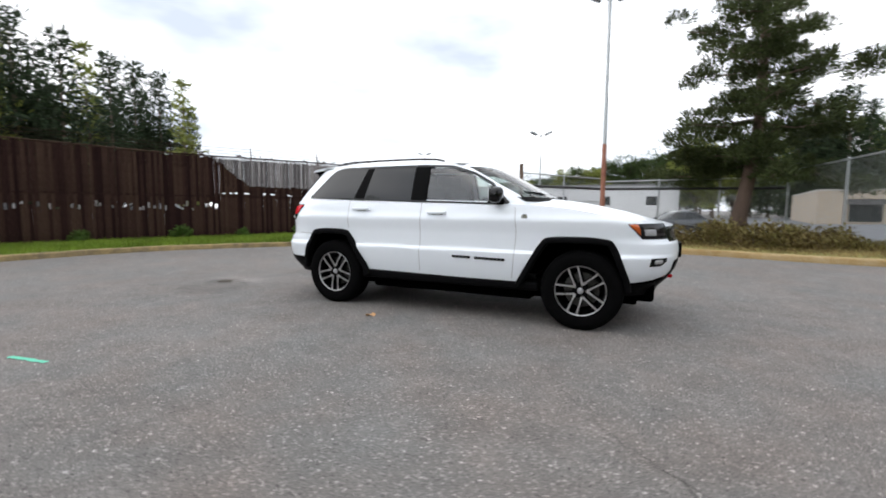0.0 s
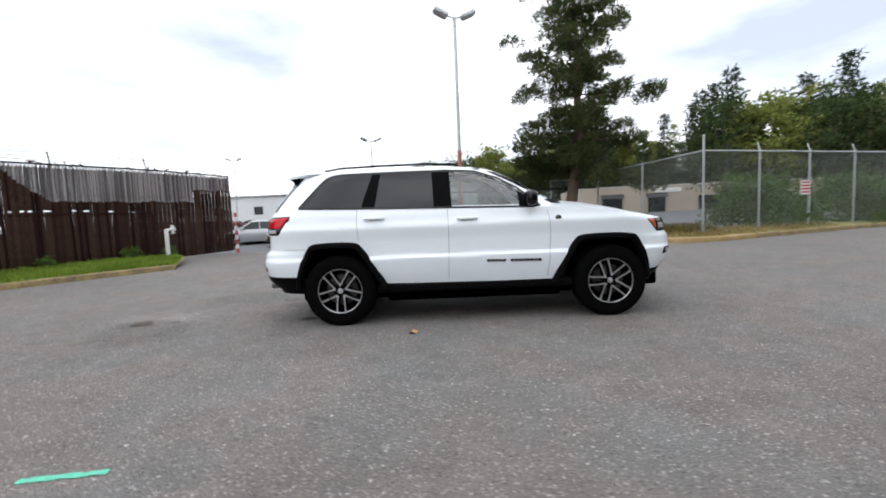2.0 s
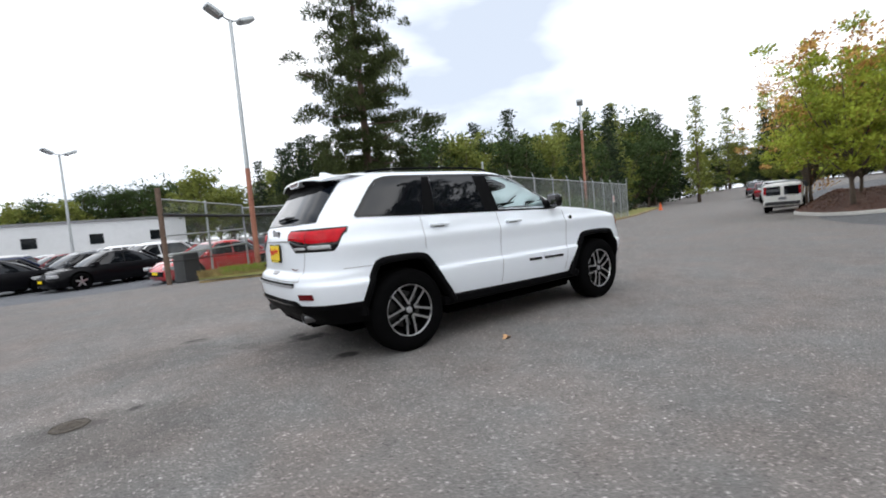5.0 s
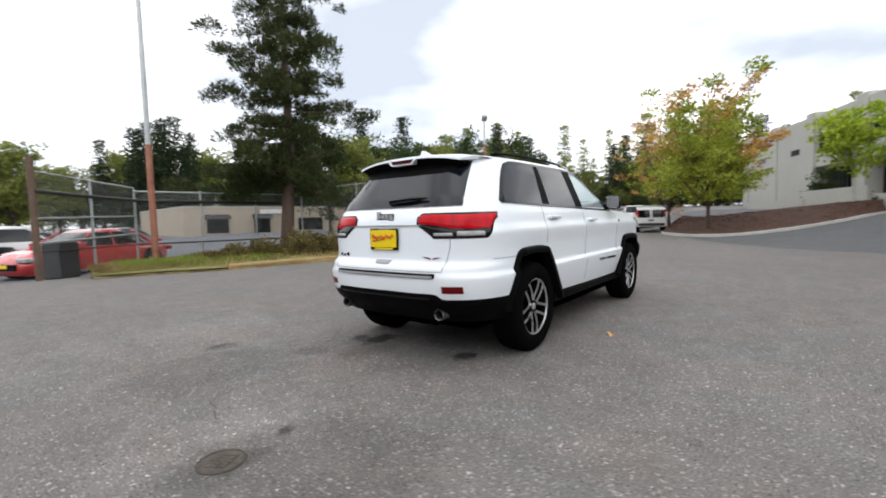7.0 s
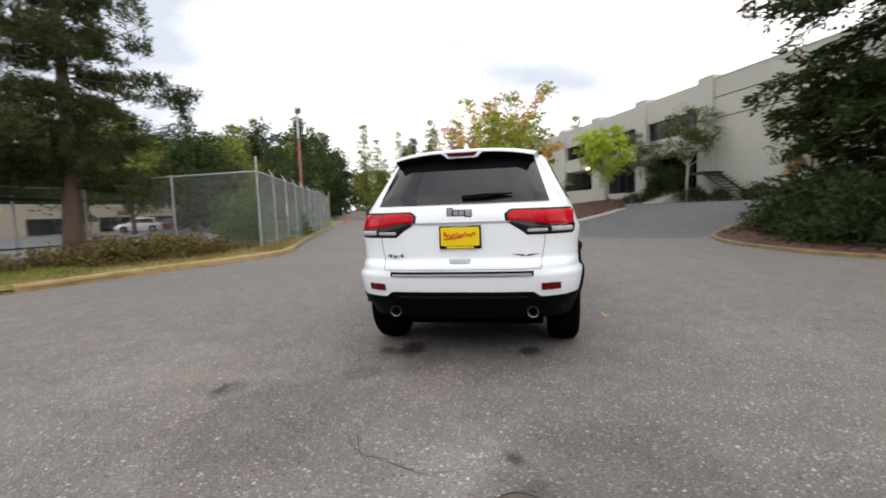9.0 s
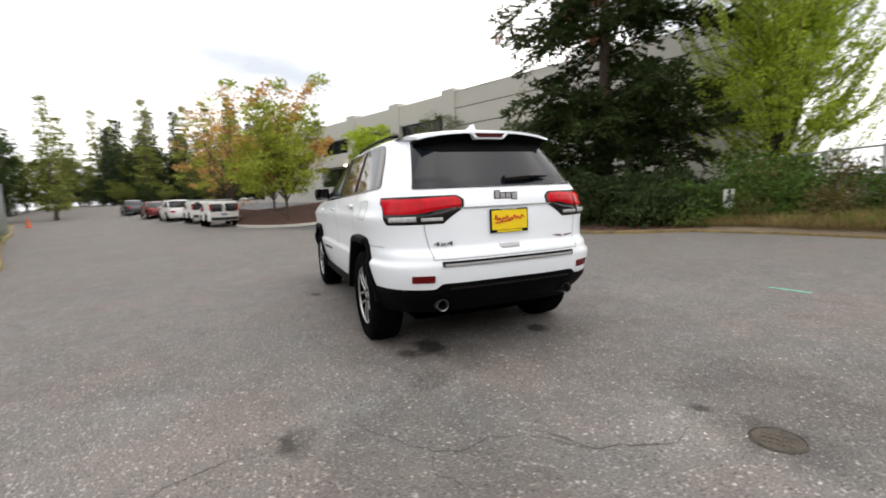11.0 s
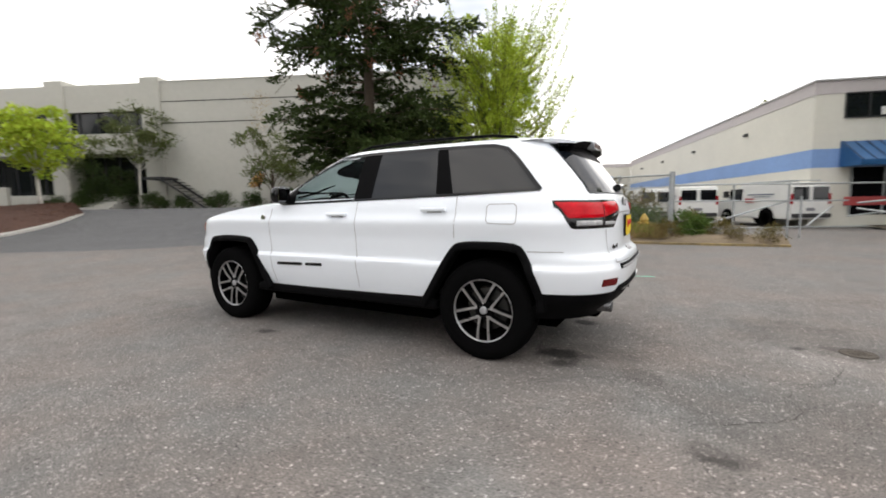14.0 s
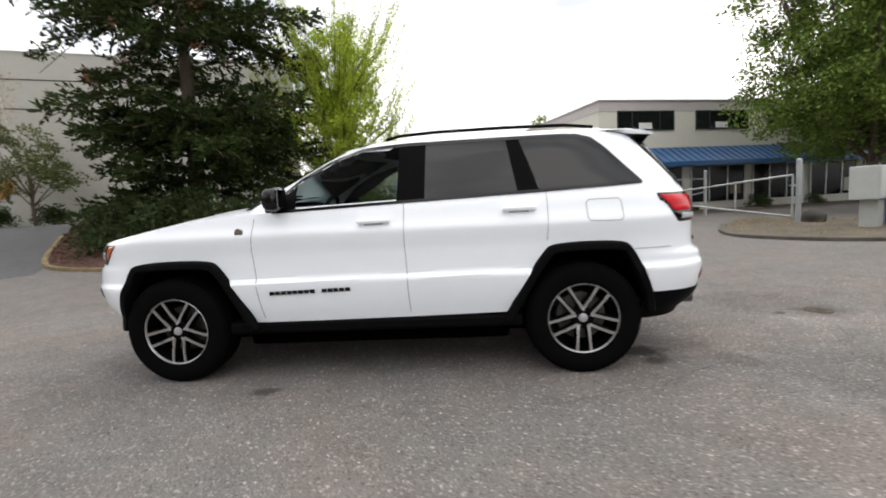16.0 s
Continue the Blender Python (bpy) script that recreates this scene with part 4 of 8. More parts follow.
def rear_patch(name, y_lo, y_hi, z0, z1, material, parent, off=0.006, ny=20, nz=8, label="", rim=True):
    """A panel on the tail: y limits as functions of z."""
    verts, faces = [], []
    for j in range(nz + 1):
        z = z0 + (z1 - z0) * j / nz
        for i in range(ny + 1):
            y = y_lo(z) + (y_hi(z) - y_lo(z)) * i / ny
            verts.append((rear_x(y, z, off), y, z))
    m = ny + 1
    for j in range(nz):
        for i in range(ny):
            faces.append((j * m + i, (j + 1) * m + i, (j + 1) * m + i + 1, j * m + i + 1))
    if rim:
        edge = [i for i in range(m)] + [j * m + ny for j in range(1, nz + 1)] + [nz * m + i for i in range(ny - 1, -1, -1)] + [j * m for j in range(nz - 1, 0, -1)]
        base = len(verts)
        verts += [(verts[k][0] + off + 0.004, verts[k][1], verts[k][2]) for k in edge]
        for a in range(len(edge)):
            b = (a + 1) % len(edge)
            faces.append((edge[a], edge[b], base + b, base + a))
    return raw(name, verts, faces, material, parent, label, smooth=True, auto=35)


def prism(bm, outline, x0, x1):
    """A (y, z) outline drawn out from x0 to x1."""
    A = [bm.verts.new((x0, y, z)) for y, z in outline]
    B = [bm.verts.new((x1, y, z)) for y, z in outline]
    bm.faces.new(A)
    bm.faces.new(B[::-1])
    for k in range(len(A)):
        bm.faces.new((A[k], B[k], B[(k + 1) % len(A)], A[(k + 1) % len(A)]))
    bmesh.ops.recalc_face_normals(bm, faces=bm.faces)


def wrap_lamp(name, q0, q1, zlo, zhi, material, parent, side, off=0.012, n=26, nz=6, label=""):
    """A lamp lens that wraps a corner of the body along its outline."""
    verts, faces = [], []
    for i in range(n + 1):
        s = i / n
        q = q0 + (q1 - q0) * s
        a, b = zlo(s), zhi(s)
        for j in range(nz + 1):
            z = a + (b - a) * j / nz
            x, y = ring_point(q, z)
            x2, y2 = ring_point(q + 0.01, z)
            d = math.hypot(x2 - x, y2 - y) or 1
            nx, ny = -(y2 - y) / d, (x2 - x) / d
            o = off if 0 < j < nz and 0 < i < n else off * 0.2
            verts.append((x + nx * o, side * (y + ny * o), z))
    m = nz + 1
    for i in range(n):
        for j in range(nz):
            q = (i * m + j, (i + 1) * m + j, (i + 1) * m + j + 1, i * m + j + 1)
            faces.append(q if side > 0 else q[::-1])
    return raw(name, verts, faces, material, parent, label, smooth=True)


def text_mesh(body, size, depth, align="CENTER"):
    cu = bpy.data.curves.new("lettering", "FONT")
    cu.body, cu.size, cu.extrude, cu.align_x = body, size, depth, align
    tmp = new("lettering", cu)
    me = bpy.data.meshes.new_from_object(tmp.evaluated_get(bpy.context.evaluated_depsgraph_get()))
    bpy.data.objects.remove(tmp)
    bpy.data.curves.remove(cu)
    return me


def wheel_meshes():
    """Meshes of one road wheel about the y axis, its face towards -y."""
    out = {}
    bm = bmesh.new()
    lathe(bm, [(0.238, -0.10), (0.246, -0.125), (0.268, -0.134), (0.320, -0.136), (0.352, -0.128), (0.372, -0.112), (0.3835, -0.092), (0.387, -0.05), (0.387, 0.05),
               (0.3835, 0.092), (0.372, 0.112), (0.33, 0.132), (0.25, 0.13), (0.232, 0.10)], 72)
    out["tyre"] = bm
    bm = bmesh.new()
    for k in range(64):
        a = 2 * math.pi * k / 64
        for (y0, y1, da) in ((-0.100, -0.055, 0.0), (-0.045, 0.0, 0.5), (0.012, 0.052, 0.0), (0.062, 0.100, 0.5)):
            m = Euler((0, -a - da * 2 * math.pi / 64, 0)).to_matrix().to_4x4()
            r = 0.3885 if abs(y0 + y1) < 0.15 else 0.3825
            box(bm, r - 0.012, r + 0.001, y0, y1, -0.0125, 0.0125, m=m)
    out["tread"] = bm
    bm = bmesh.new()
    lathe(bm, [(0.234, -0.118), (0.239, -0.121), (0.243, -0.118), (0.243, -0.10)], 72)
    lathe(bm, [(0.234, -0.118), (0.233, -0.112), (0.231, -0.108)], 72)
    out["rim_lip"] = bm
    bm = bmesh.new()
    lathe(bm, [(0.242, -0.10), (0.228, -0.10), (0.212, -0.04), (0.212, 0.09), (0.242, 0.11)], 56)
    lathe(bm, [(0.212, 0.035), (0.02, 0.035)], 56)
    out["barrel"] = bm
    bm = bmesh.new()
    lathe(bm, [(0.17, -0.005), (0.17, 0.02), (0.06, 0.02), (0.06, -0.015), (0.165, -0.012), (0.17, -0.005)], 48)
    out["brake_disc"] = bm

    def spokes(width, depth, y_hub, y_rim):
        b = bmesh.new()
        for k in range(5):
            for sgn in (-1, 1):
                a0 = math.pi / 2 + 2 * math.pi * k / 5
                th, tr = a0 + sgn * 0.58, a0 + sgn * 0.20
                h = Vector((0.064 * math.cos(th), 0, 0.064 * math.sin(th)))
                e = Vector((0.232 * math.cos(tr), 0, 0.232 * math.sin(tr)))
                d = (e - h).normalized()
                s = Vector((-d.z, 0, d.x)) * width / 2
                P = []
                for (p, yy, ws) in ((h, y_hub, 1.25), (h.lerp(e, 0.5), (y_hub + y_rim) / 2 - 0.006, 0.95), (e, y_rim, 1.15)):
                    P.append([b.verts.new(p + s * ws + Vector((0, yy, 0))), b.verts.new(p - s * ws + Vector((0, yy, 0))),
                              b.verts.new(p - s * ws * 1.2 + Vector((0, yy + depth, 0))), b.verts.new(p + s * ws * 1.2 + Vector((0, yy + depth, 0)))])
                for A, B in zip(P, P[1:]):
                    for i in range(4):
                        b.faces.new((A[i], A[(i + 1) % 4], B[(i + 1) % 4], B[i]))
                b.faces.new(P[-1])
        return b
    out["spoke_face"] = spokes(0.0165, 0.008, -0.098, -0.112)
    out["spoke_body"] = spokes(0.029, 0.045, -0.091, -0.106)
    bm = bmesh.new()
    lathe(bm, [(0.0, -0.094), (0.07, -0.094), (0.076, -0.088), (0.076, -0.03)], 36)
    out["hub"] = bm
    bm = bmesh.new()
    lathe(bm, [(0.0, -0.107), (0.022, -0.107), (0.029, -0.103), (0.030, -0.094)], 24)
    out["centre_cap"] = bm
    for k in range(5):
        bm = bmesh.new()
        a = math.pi / 2 + 2 * math.pi * (k + 0.5) / 5
        c = (0.056 * math.cos(a), 0, 0.056 * math.sin(a))
        rod(bm, (c[0], -0.108, c[2]), (c[0], -0.090, c[2]), 0.0095, n=6)
        out["lug_nut_%d" % k] = bm
    return out


def build_car():
    car = thing("car", 0, 0, 0, 0, "clean white sport utility vehicle with black wheel-arch trim, parked on asphalt", "car")
    # lower body
    qs = [i / 40 for i in range(40)] + [1 + i / 72 for i in range(72)] + [2 + i / 40 for i in range(41)]
    rows = []
    nrow = 46
    ZB = curve([(-2.45, 0.545), (-2.0, 0.535), (-1.9, 0.50), (-0.98, 0.445), (0.95, 0.425), (1.9, 0.48), (2.05, 0.49), (2.35, 0.56)])
    for r in range(nrow + 1):
        row = []
        for q in qs:
            x0 = ring_point(q, 0.8)[0]
            hi = BELT(x0) if x0 < 0.8 else HOOD(x0)
            lo = ZB(x0)
            z = lo + (hi - lo) * r / nrow
            x, y = ring_point(q, z)
            row.append((x, y, z))
        rows.append(row)
    edge = rows[-1]
    shell("body", rows, lambda x, y, z: not in_arch(x, z) or abs(y) < 0.5, car_white, car)
    # hood
    hood = [p for p in edge if p[0] > 0.70]
    verts, faces = [], []
    m = 25
    for (x, y, z) in hood:
        crown = 0.062 * (1 - ((x - 0.7) / 1.65) ** 3)
        for k in range(m):
            t = 2 * k / (m - 1) - 1
            dome = 0.014 * (1 - step(0.36, 0.48, abs(t))) * (1 - step(1.7, 2.2, x))
            verts.append((x, y * t, z + max(0.0, crown) * (1 - abs(t) ** 2.6) + dome))
    for i in range(len(hood) - 1):
        for k in range(m - 1):
            faces.append((i * m + k, (i + 1) * m + k, (i + 1) * m + k + 1, i * m + k + 1))
    raw("bonnet", verts, faces, car_white, car, smooth=True, auto=50)
    # greenhouse
    rows = []
    qs2 = [i / 40 for i in range(40)] + [1 + i / 60 for i in range(60)] + [2 + i / 34 for i in range(35)]
    nz = 26
    for r in range(nz + 1):
        row = []
        for q in qs2:
            x0 = ring_point(q, 1.3, True)[0]
            lo = BELT(x0) - 0.014 if x0 < 0.7 else 1.205 + 0.05 * step(0.7, 1.1, x0)
            z = lo + (1.68 - lo) * r / nz
            x, y = ring_point(q, z, True)
            row.append((x, y, z))
        rows.append(row)

    def keep_top(x, y, z):
        if in_front_window(x, z) and abs(y) > 0.5:
            return False
        if x > 0.1 and z > 1.275 and z < 1.635 and abs(y) < 0.86 * W_TOP(z) and x > front_x(y, z, True) - 0.05:
            return False
        return True
    top_edge = rows[-1]
    shell("cabin_frame", rows, keep_top, car_white, car)
    verts, faces = [], []
    m = 25
    for (x, y, z) in top_edge:
        crown = 0.062 * (1 - step(-0.35, 0.20, x)) * step(-2.0, -1.55, x)
        for k in range(m):
            t = 2 * k / (m - 1) - 1
            verts.append((x, y * t, z + crown * (1 - abs(t) ** 2.4)))
    for i in range(len(top_edge) - 1):
        for k in range(m - 1):
            faces.append((i * m + k, (i + 1) * m + k, (i + 1) * m + k + 1, i * m + k + 1))
    raw("roof", verts, faces, car_white, car, smooth=True, auto=50)
    # glazing and its black borders
    for side in (-1, 1):
        side_patch("front_window", FRONT_WIN_BOTTOM, FRONT_WIN_TOP, side_glass if side < 0 else door_glass, car, side, off=-0.004, label="clear greenish front side window" if side < 0 else "front side window with the dim cabin's shade put into its tint")
        side_patch("rear_door_window", [(-1.045, 1.264), (-0.41, 1.246)], [(-0.985, 1.635), (-0.425, 1.635)], tint_glass, car, side, label="dark tinted window")
        side_patch("quarter_window", [(-1.865, 1.292), (-1.82, 1.287), (-1.70, 1.283), (-1.195, 1.268)], [(-1.635, 1.535), (-1.56, 1.60), (-1.46, 1.627), (-1.075, 1.635)], tint_glass, car, side, label="dark tinted window")
        side_patch("door_pillar_trim", [(-0.41, 1.241), (-0.215, 1.234)], [(-0.425, 1.643), (-0.235, 1.643)], car_black, car, side, off=0.004, ns=4)
        side_patch("door_pillar_trim", [(-1.195, 1.260), (-1.045, 1.256)], [(-1.075, 1.643), (-0.985, 1.643)], car_black, car, side, off=0.004, ns=4)
        side_ribbon("window_surround", [(-1.875, 1.286), (-1.2, 1.262), (-0.4, 1.240), (0.3, 1.221), (0.715, 1.208)], 0.022, gloss_black, car, side, off=0.008, top=True)
        side_ribbon("window_surround", [(-1.875, 1.283), (-1.655, 1.535), (-1.575, 1.606), (-1.475, 1.634), (-1.38, 1.639), (-1.0, 1.641), (-0.3, 1.641), (0.03, 1.624), (0.29, 1.543), (0.50, 1.428), (0.725, 1.216)], 0.028, gloss_black, car, side, off=0.008, top=True)
        side_patch("mirror_base", [(0.50, 1.222), (0.71, 1.214)], [(0.50, 1.385), (0.67, 1.262)], car_black, car, side, off=0.008, ns=4)
    verts, faces = [], []
    nn, mm = 24, 10
    for j in range(mm + 1):
        z = 1.262 + (1.652 - 1.262) * j / mm
        for i in range(nn + 1):
            y = (2 * i / nn - 1) * 0.885 * W_TOP(z)
            verts.append((front_x(y, z, True, -0.004), y, z))
    for j in range(mm):
        for i in range(nn):
            faces.append((j * (nn + 1) + i, j * (nn + 1) + i + 1, (j + 1) * (nn + 1) + i + 1, (j + 1) * (nn + 1) + i))
    raw("windscreen", verts, faces, clear_glass, car, "clear windscreen", smooth=True)
    verts, faces = [], []
    for i in range(nn + 1):
        y = (2 * i / nn - 1) * 0.90 * W_TOP(1.26)
        for (z, o) in ((1.235, 0.012), (1.285, 0.006)):
            verts.append((front_x(y, z, True, o), y, z))
    for i in range(nn):
        faces.append((2 * i, 2 * i + 2, 2 * i + 3, 2 * i + 1))
    raw("cowl", verts, faces, car_black, car)
    for s in (-0.12, 0.42):
        bm = bmesh.new()
        tube(bm, [(1.0 - abs(s) * 0.15, s, 1.285), (0.93, s - 0.26, 1.33), (0.82, s - 0.5, 1.34)], [0.012, 0.011, 0.007], 6)
        part("wiper", bm, car_black, car)
    # tail
    glass_lo = lambda z: -(0.672 - (z - 1.27) * 0.29)
    rear_patch("rear_window", glass_lo, lambda z: -glass_lo(z), 1.258, 1.625, heated_glass, car, off=0.013, ny=28, label="dark tinted tailgate window")
    bm = bmesh.new()
    pts = [(-1.74, 1.714), (-1.90, 1.712), (-2.05, 1.696), (-2.108, 1.680), (-2.110, 1.664), (-2.04, 1.668), (-1.88, 1.682)]
    half = [0.610, 0.603, 0.588, 0.574, 0.572, 0.582, 0.598]
    rings = []
    for t in [i / 32 * 2 - 1 for i in range(33)]:
        bow = 0.06 * t * t
        drop = 0.045 * abs(t) ** 3
        ring = []
        for i, ((x, z), hw) in enumerate(zip(pts, half)):
            x, z = x + bow * (1 if i in (2, 3, 4) else 0.4), z - drop
            ring.append(bm.verts.new((x, hw * t, z)))
        rings.append(ring)
    for A, B in zip(rings, rings[1:]):
        for k in range(len(pts)):
            bm.faces.new((A[k], A[(k + 1) % len(pts)], B[(k + 1) % len(pts)], B[k]))
    bm.faces.new(rings[0])
    bm.faces.new(rings[-1][::-1])
    sp = part("spoiler", bm, car_white, car, smooth=True, auto=40)
    # hollow black underside that falls from the trailing edge to the window
    verts, faces = [], []
    for i in range(41):
        t = i / 20 - 1
        e = abs(t)
        drop, bow = 0.045 * e ** 3, 0.06 * t * t
        lo = 1.512 + 0.06 * max(0.0, (e - 0.70) / 0.30) ** 2
        for x, z in ((-2.098 + bow, 1.667 - drop), (-2.070 + bow, max(1.640 - drop, lo + 0.040)), (-2.035 + 0.6 * bow, max(1.612 - drop, lo + 0.034)), (rear_x(0.57 * t, lo + 0.03, 0.022), lo + 0.03), (rear_x(0.57 * t, lo, 0.006), lo)):
            verts.append((x, 0.566 * t, z))
    for i in range(40):
        for j in range(4):
            faces.append((5 * i + j, 5 * i + j + 1, 5 * i + j + 6, 5 * i + j + 5))
    for i, flip in ((0, 1), (40, -1)):
        base = len(verts)
        verts.append((-1.90, verts[5 * i][1], 1.66))
        ring = [5 * i + j for j in range(5)] + [base]
        faces.append(tuple(ring[::flip]))
    raw("spoiler_underside", verts, faces, car_black, sp, "black panel under the spoiler", smooth=True, auto=50)
    bm = bmesh.new()
    prism(bm, [(0.175, 1.672), (0.118, 1.622), (-0.118, 1.622), (-0.175, 1.672)], -2.108, -2.03)
    part("brake_light_housing", bm, car_white, sp)
    bm = bmesh.new()
    prism(bm, [(0.130, 1.664), (0.100, 1.632), (-0.100, 1.632), (-0.130, 1.664)], -2.111, -2.05)
    part("brake_light", bm, mat("unlit_brake_lens", (0.06, 0.003, 0.005), 0.2, spec=0.15), sp, "narrow dark red high brake light")
    bm = bmesh.new()
    tube(bm, [(rear_x(-0.10, 1.30, 0.02), -0.02, 1.305), (rear_x(0, 1.31, 0.035), -0.22, 1.318), (rear_x(-0.3, 1.30, 0.02), -0.40, 1.322)], [0.030, 0.024, 0.008], 8)
    part("rear_wiper", bm, gloss_black, car)
    bm = bmesh.new()
    fin = [(-1.62, 1.725), (-1.78, 1.775), (-1.83, 1.775), (-1.84, 1.72)]
    A = [bm.verts.new((x, 0.018 if z < 1.74 else 0.005, z)) for x, z in fin]
    B = [bm.verts.new((x, -0.018 if z < 1.74 else -0.005, z)) for x, z in fin]
    bm.faces.new(A)
    bm.faces.new(B[::-1])
    for k in range(4):
        bm.faces.new((A[k], B[k], B[(k + 1) % 4], A[(k + 1) % 4]))
    part("roof_antenna", bm, car_white, car)
    for side in (-1, 1):
        zhi = lambda s: 1.197 - 0.006 * math.sin(math.pi * s) - 0.03 * max(0.0, 1 - s / 0.05) ** 1.5
        wrap_lamp("lamp_housing", 0.100, 0.745, lambda s: 1.006 + 0.105 * max(0.0, 1 - s / 0.15) + 0.15 * step(0.80, 1.0, s), lambda s: 1.205 - 0.035 * max(0.0, 1 - s / 0.055) ** 1.5, gloss_black, car, side, off=0.007, n=60, label="gloss black lamp surround")
        wrap_lamp("tail_lamp", 0.108, 0.735, lambda s: 1.114 - 0.042 * step(0, 0.45, s) + 0.10 * step(0.86, 1.0, s), zhi, red_lens, car, side, n=60, label="red wrap-round tail lamp")
        wrap_lamp("tail_lamp_lower", 0.118, 0.665, lambda s: 1.014 + 0.092 * max(0.0, 1 - s / 0.15) + 0.052 * step(0.8, 1.0, s), lambda s: 1.115 - 0.040 * step(0, 0.45, s), smoke_lens, car, side, off=0.010, n=60, label="smoked lower lamp lens")
        wrap_lamp("reversing_lamp", 0.195, 0.335, lambda s: 1.026, lambda s: 1.054, clear_lens, car, side, off=0.016, label="clear reversing lamp")
        wrap_lamp("reversing_lamp", 0.36, 0.60, lambda s: 1.024, lambda s: 1.066, clear_lens, car, side, off=0.016, label="clear reversing lamp")
        wrap_lamp("lamp_divider", 0.343, 0.351, lambda s: 1.012, lambda s: 1.197, smoke_lens, car, side, off=0.017, n=2)
        ylo = (lambda z: 0.60) if side > 0 else (lambda z: -0.745)
        rear_patch("reflector", ylo, lambda z, g=ylo: g(z) + 0.145, 0.600, 0.652, reflector_red, car, off=0.008, ny=6, nz=3, label="dark red bumper reflector")
        bm = bmesh.new()
        lathe(bm, [(0.034, 0.06), (0.036, -0.02), (0.042, -0.024), (0.045, -0.018), (0.043, 0.10)], 24)
        bmesh.ops.transform(bm, matrix=pose(-2.305, side * 0.535, 0.425, 0, 0, -90), verts=bm.verts)
        part("exhaust_tip", bm, exhaust_metal, car, "round dark chrome exhaust tip", smooth=True, auto=40)
    rear_patch("bumper_step", lambda z: -0.545, lambda z: 0.545, 0.710, 0.746, car_black, car, off=0.010, ny=24, nz=3)
    rear_patch("step_rib", lambda z: -0.53, lambda z: 0.53, 0.715, 0.730, panel_gap, car, off=0.016, ny=24, nz=1)
    [wrap_lamp("rear_valance", 0.0, 0.853, lambda s: 0.355, lambda s: 0.590 - 0.040 * step(0.26, 0.34, s), car_black, car, sd, off=0.010, n=40) for sd in (-1, 1)]
    rear_patch("valance_rib", lambda z: -0.50, lambda z: 0.50, 0.545, 0.562, gloss_black, car, off=0.022, ny=20, nz=2)
    rear_patch("tailgate_bar", lambda z: -0.42, lambda z: 0.42, 1.104, 1.116, panel_gap, car, off=0.007, ny=24, nz=1)
    rear_patch("tailgate_handle", lambda z: -0.075, lambda z: 0.075, 0.806, 0.815, panel_gap, car, off=0.008, ny=6, nz=1)
    rear_patch("handle_bezel", lambda z: -0.082, lambda z: 0.082, 0.817, 0.836, badge_silver, car, off=0.008, ny=6, nz=1)
    rear_patch("tailgate_gap", lambda z: -0.60, lambda z: 0.60, 0.757, 0.763, panel_gap, car, off=0.004, ny=24, nz=1, rim=False)
    for side in (-1, 1):
        def gap(z, k=0.0, s=side):
            return s * (0.60 + 0.035 * step(0.76, 1.0, z)) + k
        rear_patch("tailgate_gap", lambda z: gap(z, -0.003), lambda z: gap(z, 0.003), 0.76, 1.005, panel_gap, car, off=0.004, ny=1, nz=12, rim=False)
    # plate, badges and lettering
    bm = bmesh.new()
    xp = -2.352
    box(bm, xp - 0.012, xp, -0.165, 0.155, 0.915, 1.09, bevel=0.006)
    fr = part("plate_frame", bm, gloss_black, car, "black number-plate frame")
    bm = bmesh.new()
    box(bm, xp - 0.0165, xp - 0.0125, -0.152, 0.142, 0.938, 1.078)
    part("plate", bm, plate_yellow, fr, "plain yellow plate with a red mark")
    for (ya, yb, za, zb, m_) in ((0.10, -0.11, 0.9185, 0.934, plate_yellow), (0.06, -0.07, 1.0805, 1.087, badge_silver)):
        bm = bmesh.new()
        box(bm, xp - 0.0145, xp - 0.0122, yb, ya, za, zb)
        part("frame_strip", bm, m_, fr)
    bm = bmesh.new()
    for (za, zb, amp, ya, yb) in ((1.012, 1.026, 0.013, 0.118, -0.125), (0.986, 1.004, 0.002, 0.112, -0.02)):
        n = 34
        pts = [(xp - 0.0185, ya + (yb - ya) * i / n, za + (zb - za) * i / n + amp * (math.sin(i * 1.45) + 0.6 * math.sin(i * 0.61)) * (2.0 if i < 5 else 1.0)) for i in range(n + 1)]
        tube(bm, pts, [0.0048] * (n + 1), 5)
    part("plate_mark", bm, plate_red, fr)
    bm = bmesh.new()
    spans = ((0.092, 0.055, 1.166, 1.220), (0.048, 0.008, 1.166, 1.204), (0.001, -0.040, 1.166, 1.204), (-0.047, -0.090, 1.156, 1.204))
    for (ya, yb, za, zb) in spans:
        box(bm, rear_x(0, 1.18, 0.010), rear_x(0, 1.18, 0.0), yb - 0.005, ya + 0.005, za - 0.005, zb + 0.005, bevel=0.003)
    bd = part("tailgate_badge", bm, gloss_black, car, "small dark badge with chrome faces")
    for (ya, yb, za, zb) in spans:
        bm = bmesh.new()
        box(bm, rear_x(0, 1.18, 0.014), rear_x(0, 1.18, 0.008), yb + 0.001, ya - 0.001, za + 0.002, zb - 0.002, bevel=0.002)
        part("badge_face", bm, badge_silver, bd)
    me = text_mesh("4x4", 0.072, 0.003)
    ob = link_mesh("lettering", me, gloss_black, car, "black 4x4 lettering")
    ob.matrix_basis = pose(rear_x(0.515, 0.86, 0.012), 0.515, 0.852, 90, 0, -90 - 7) @ Matrix.Diagonal((1.35, 0.62, 1, 1))
    bm = bmesh.new()
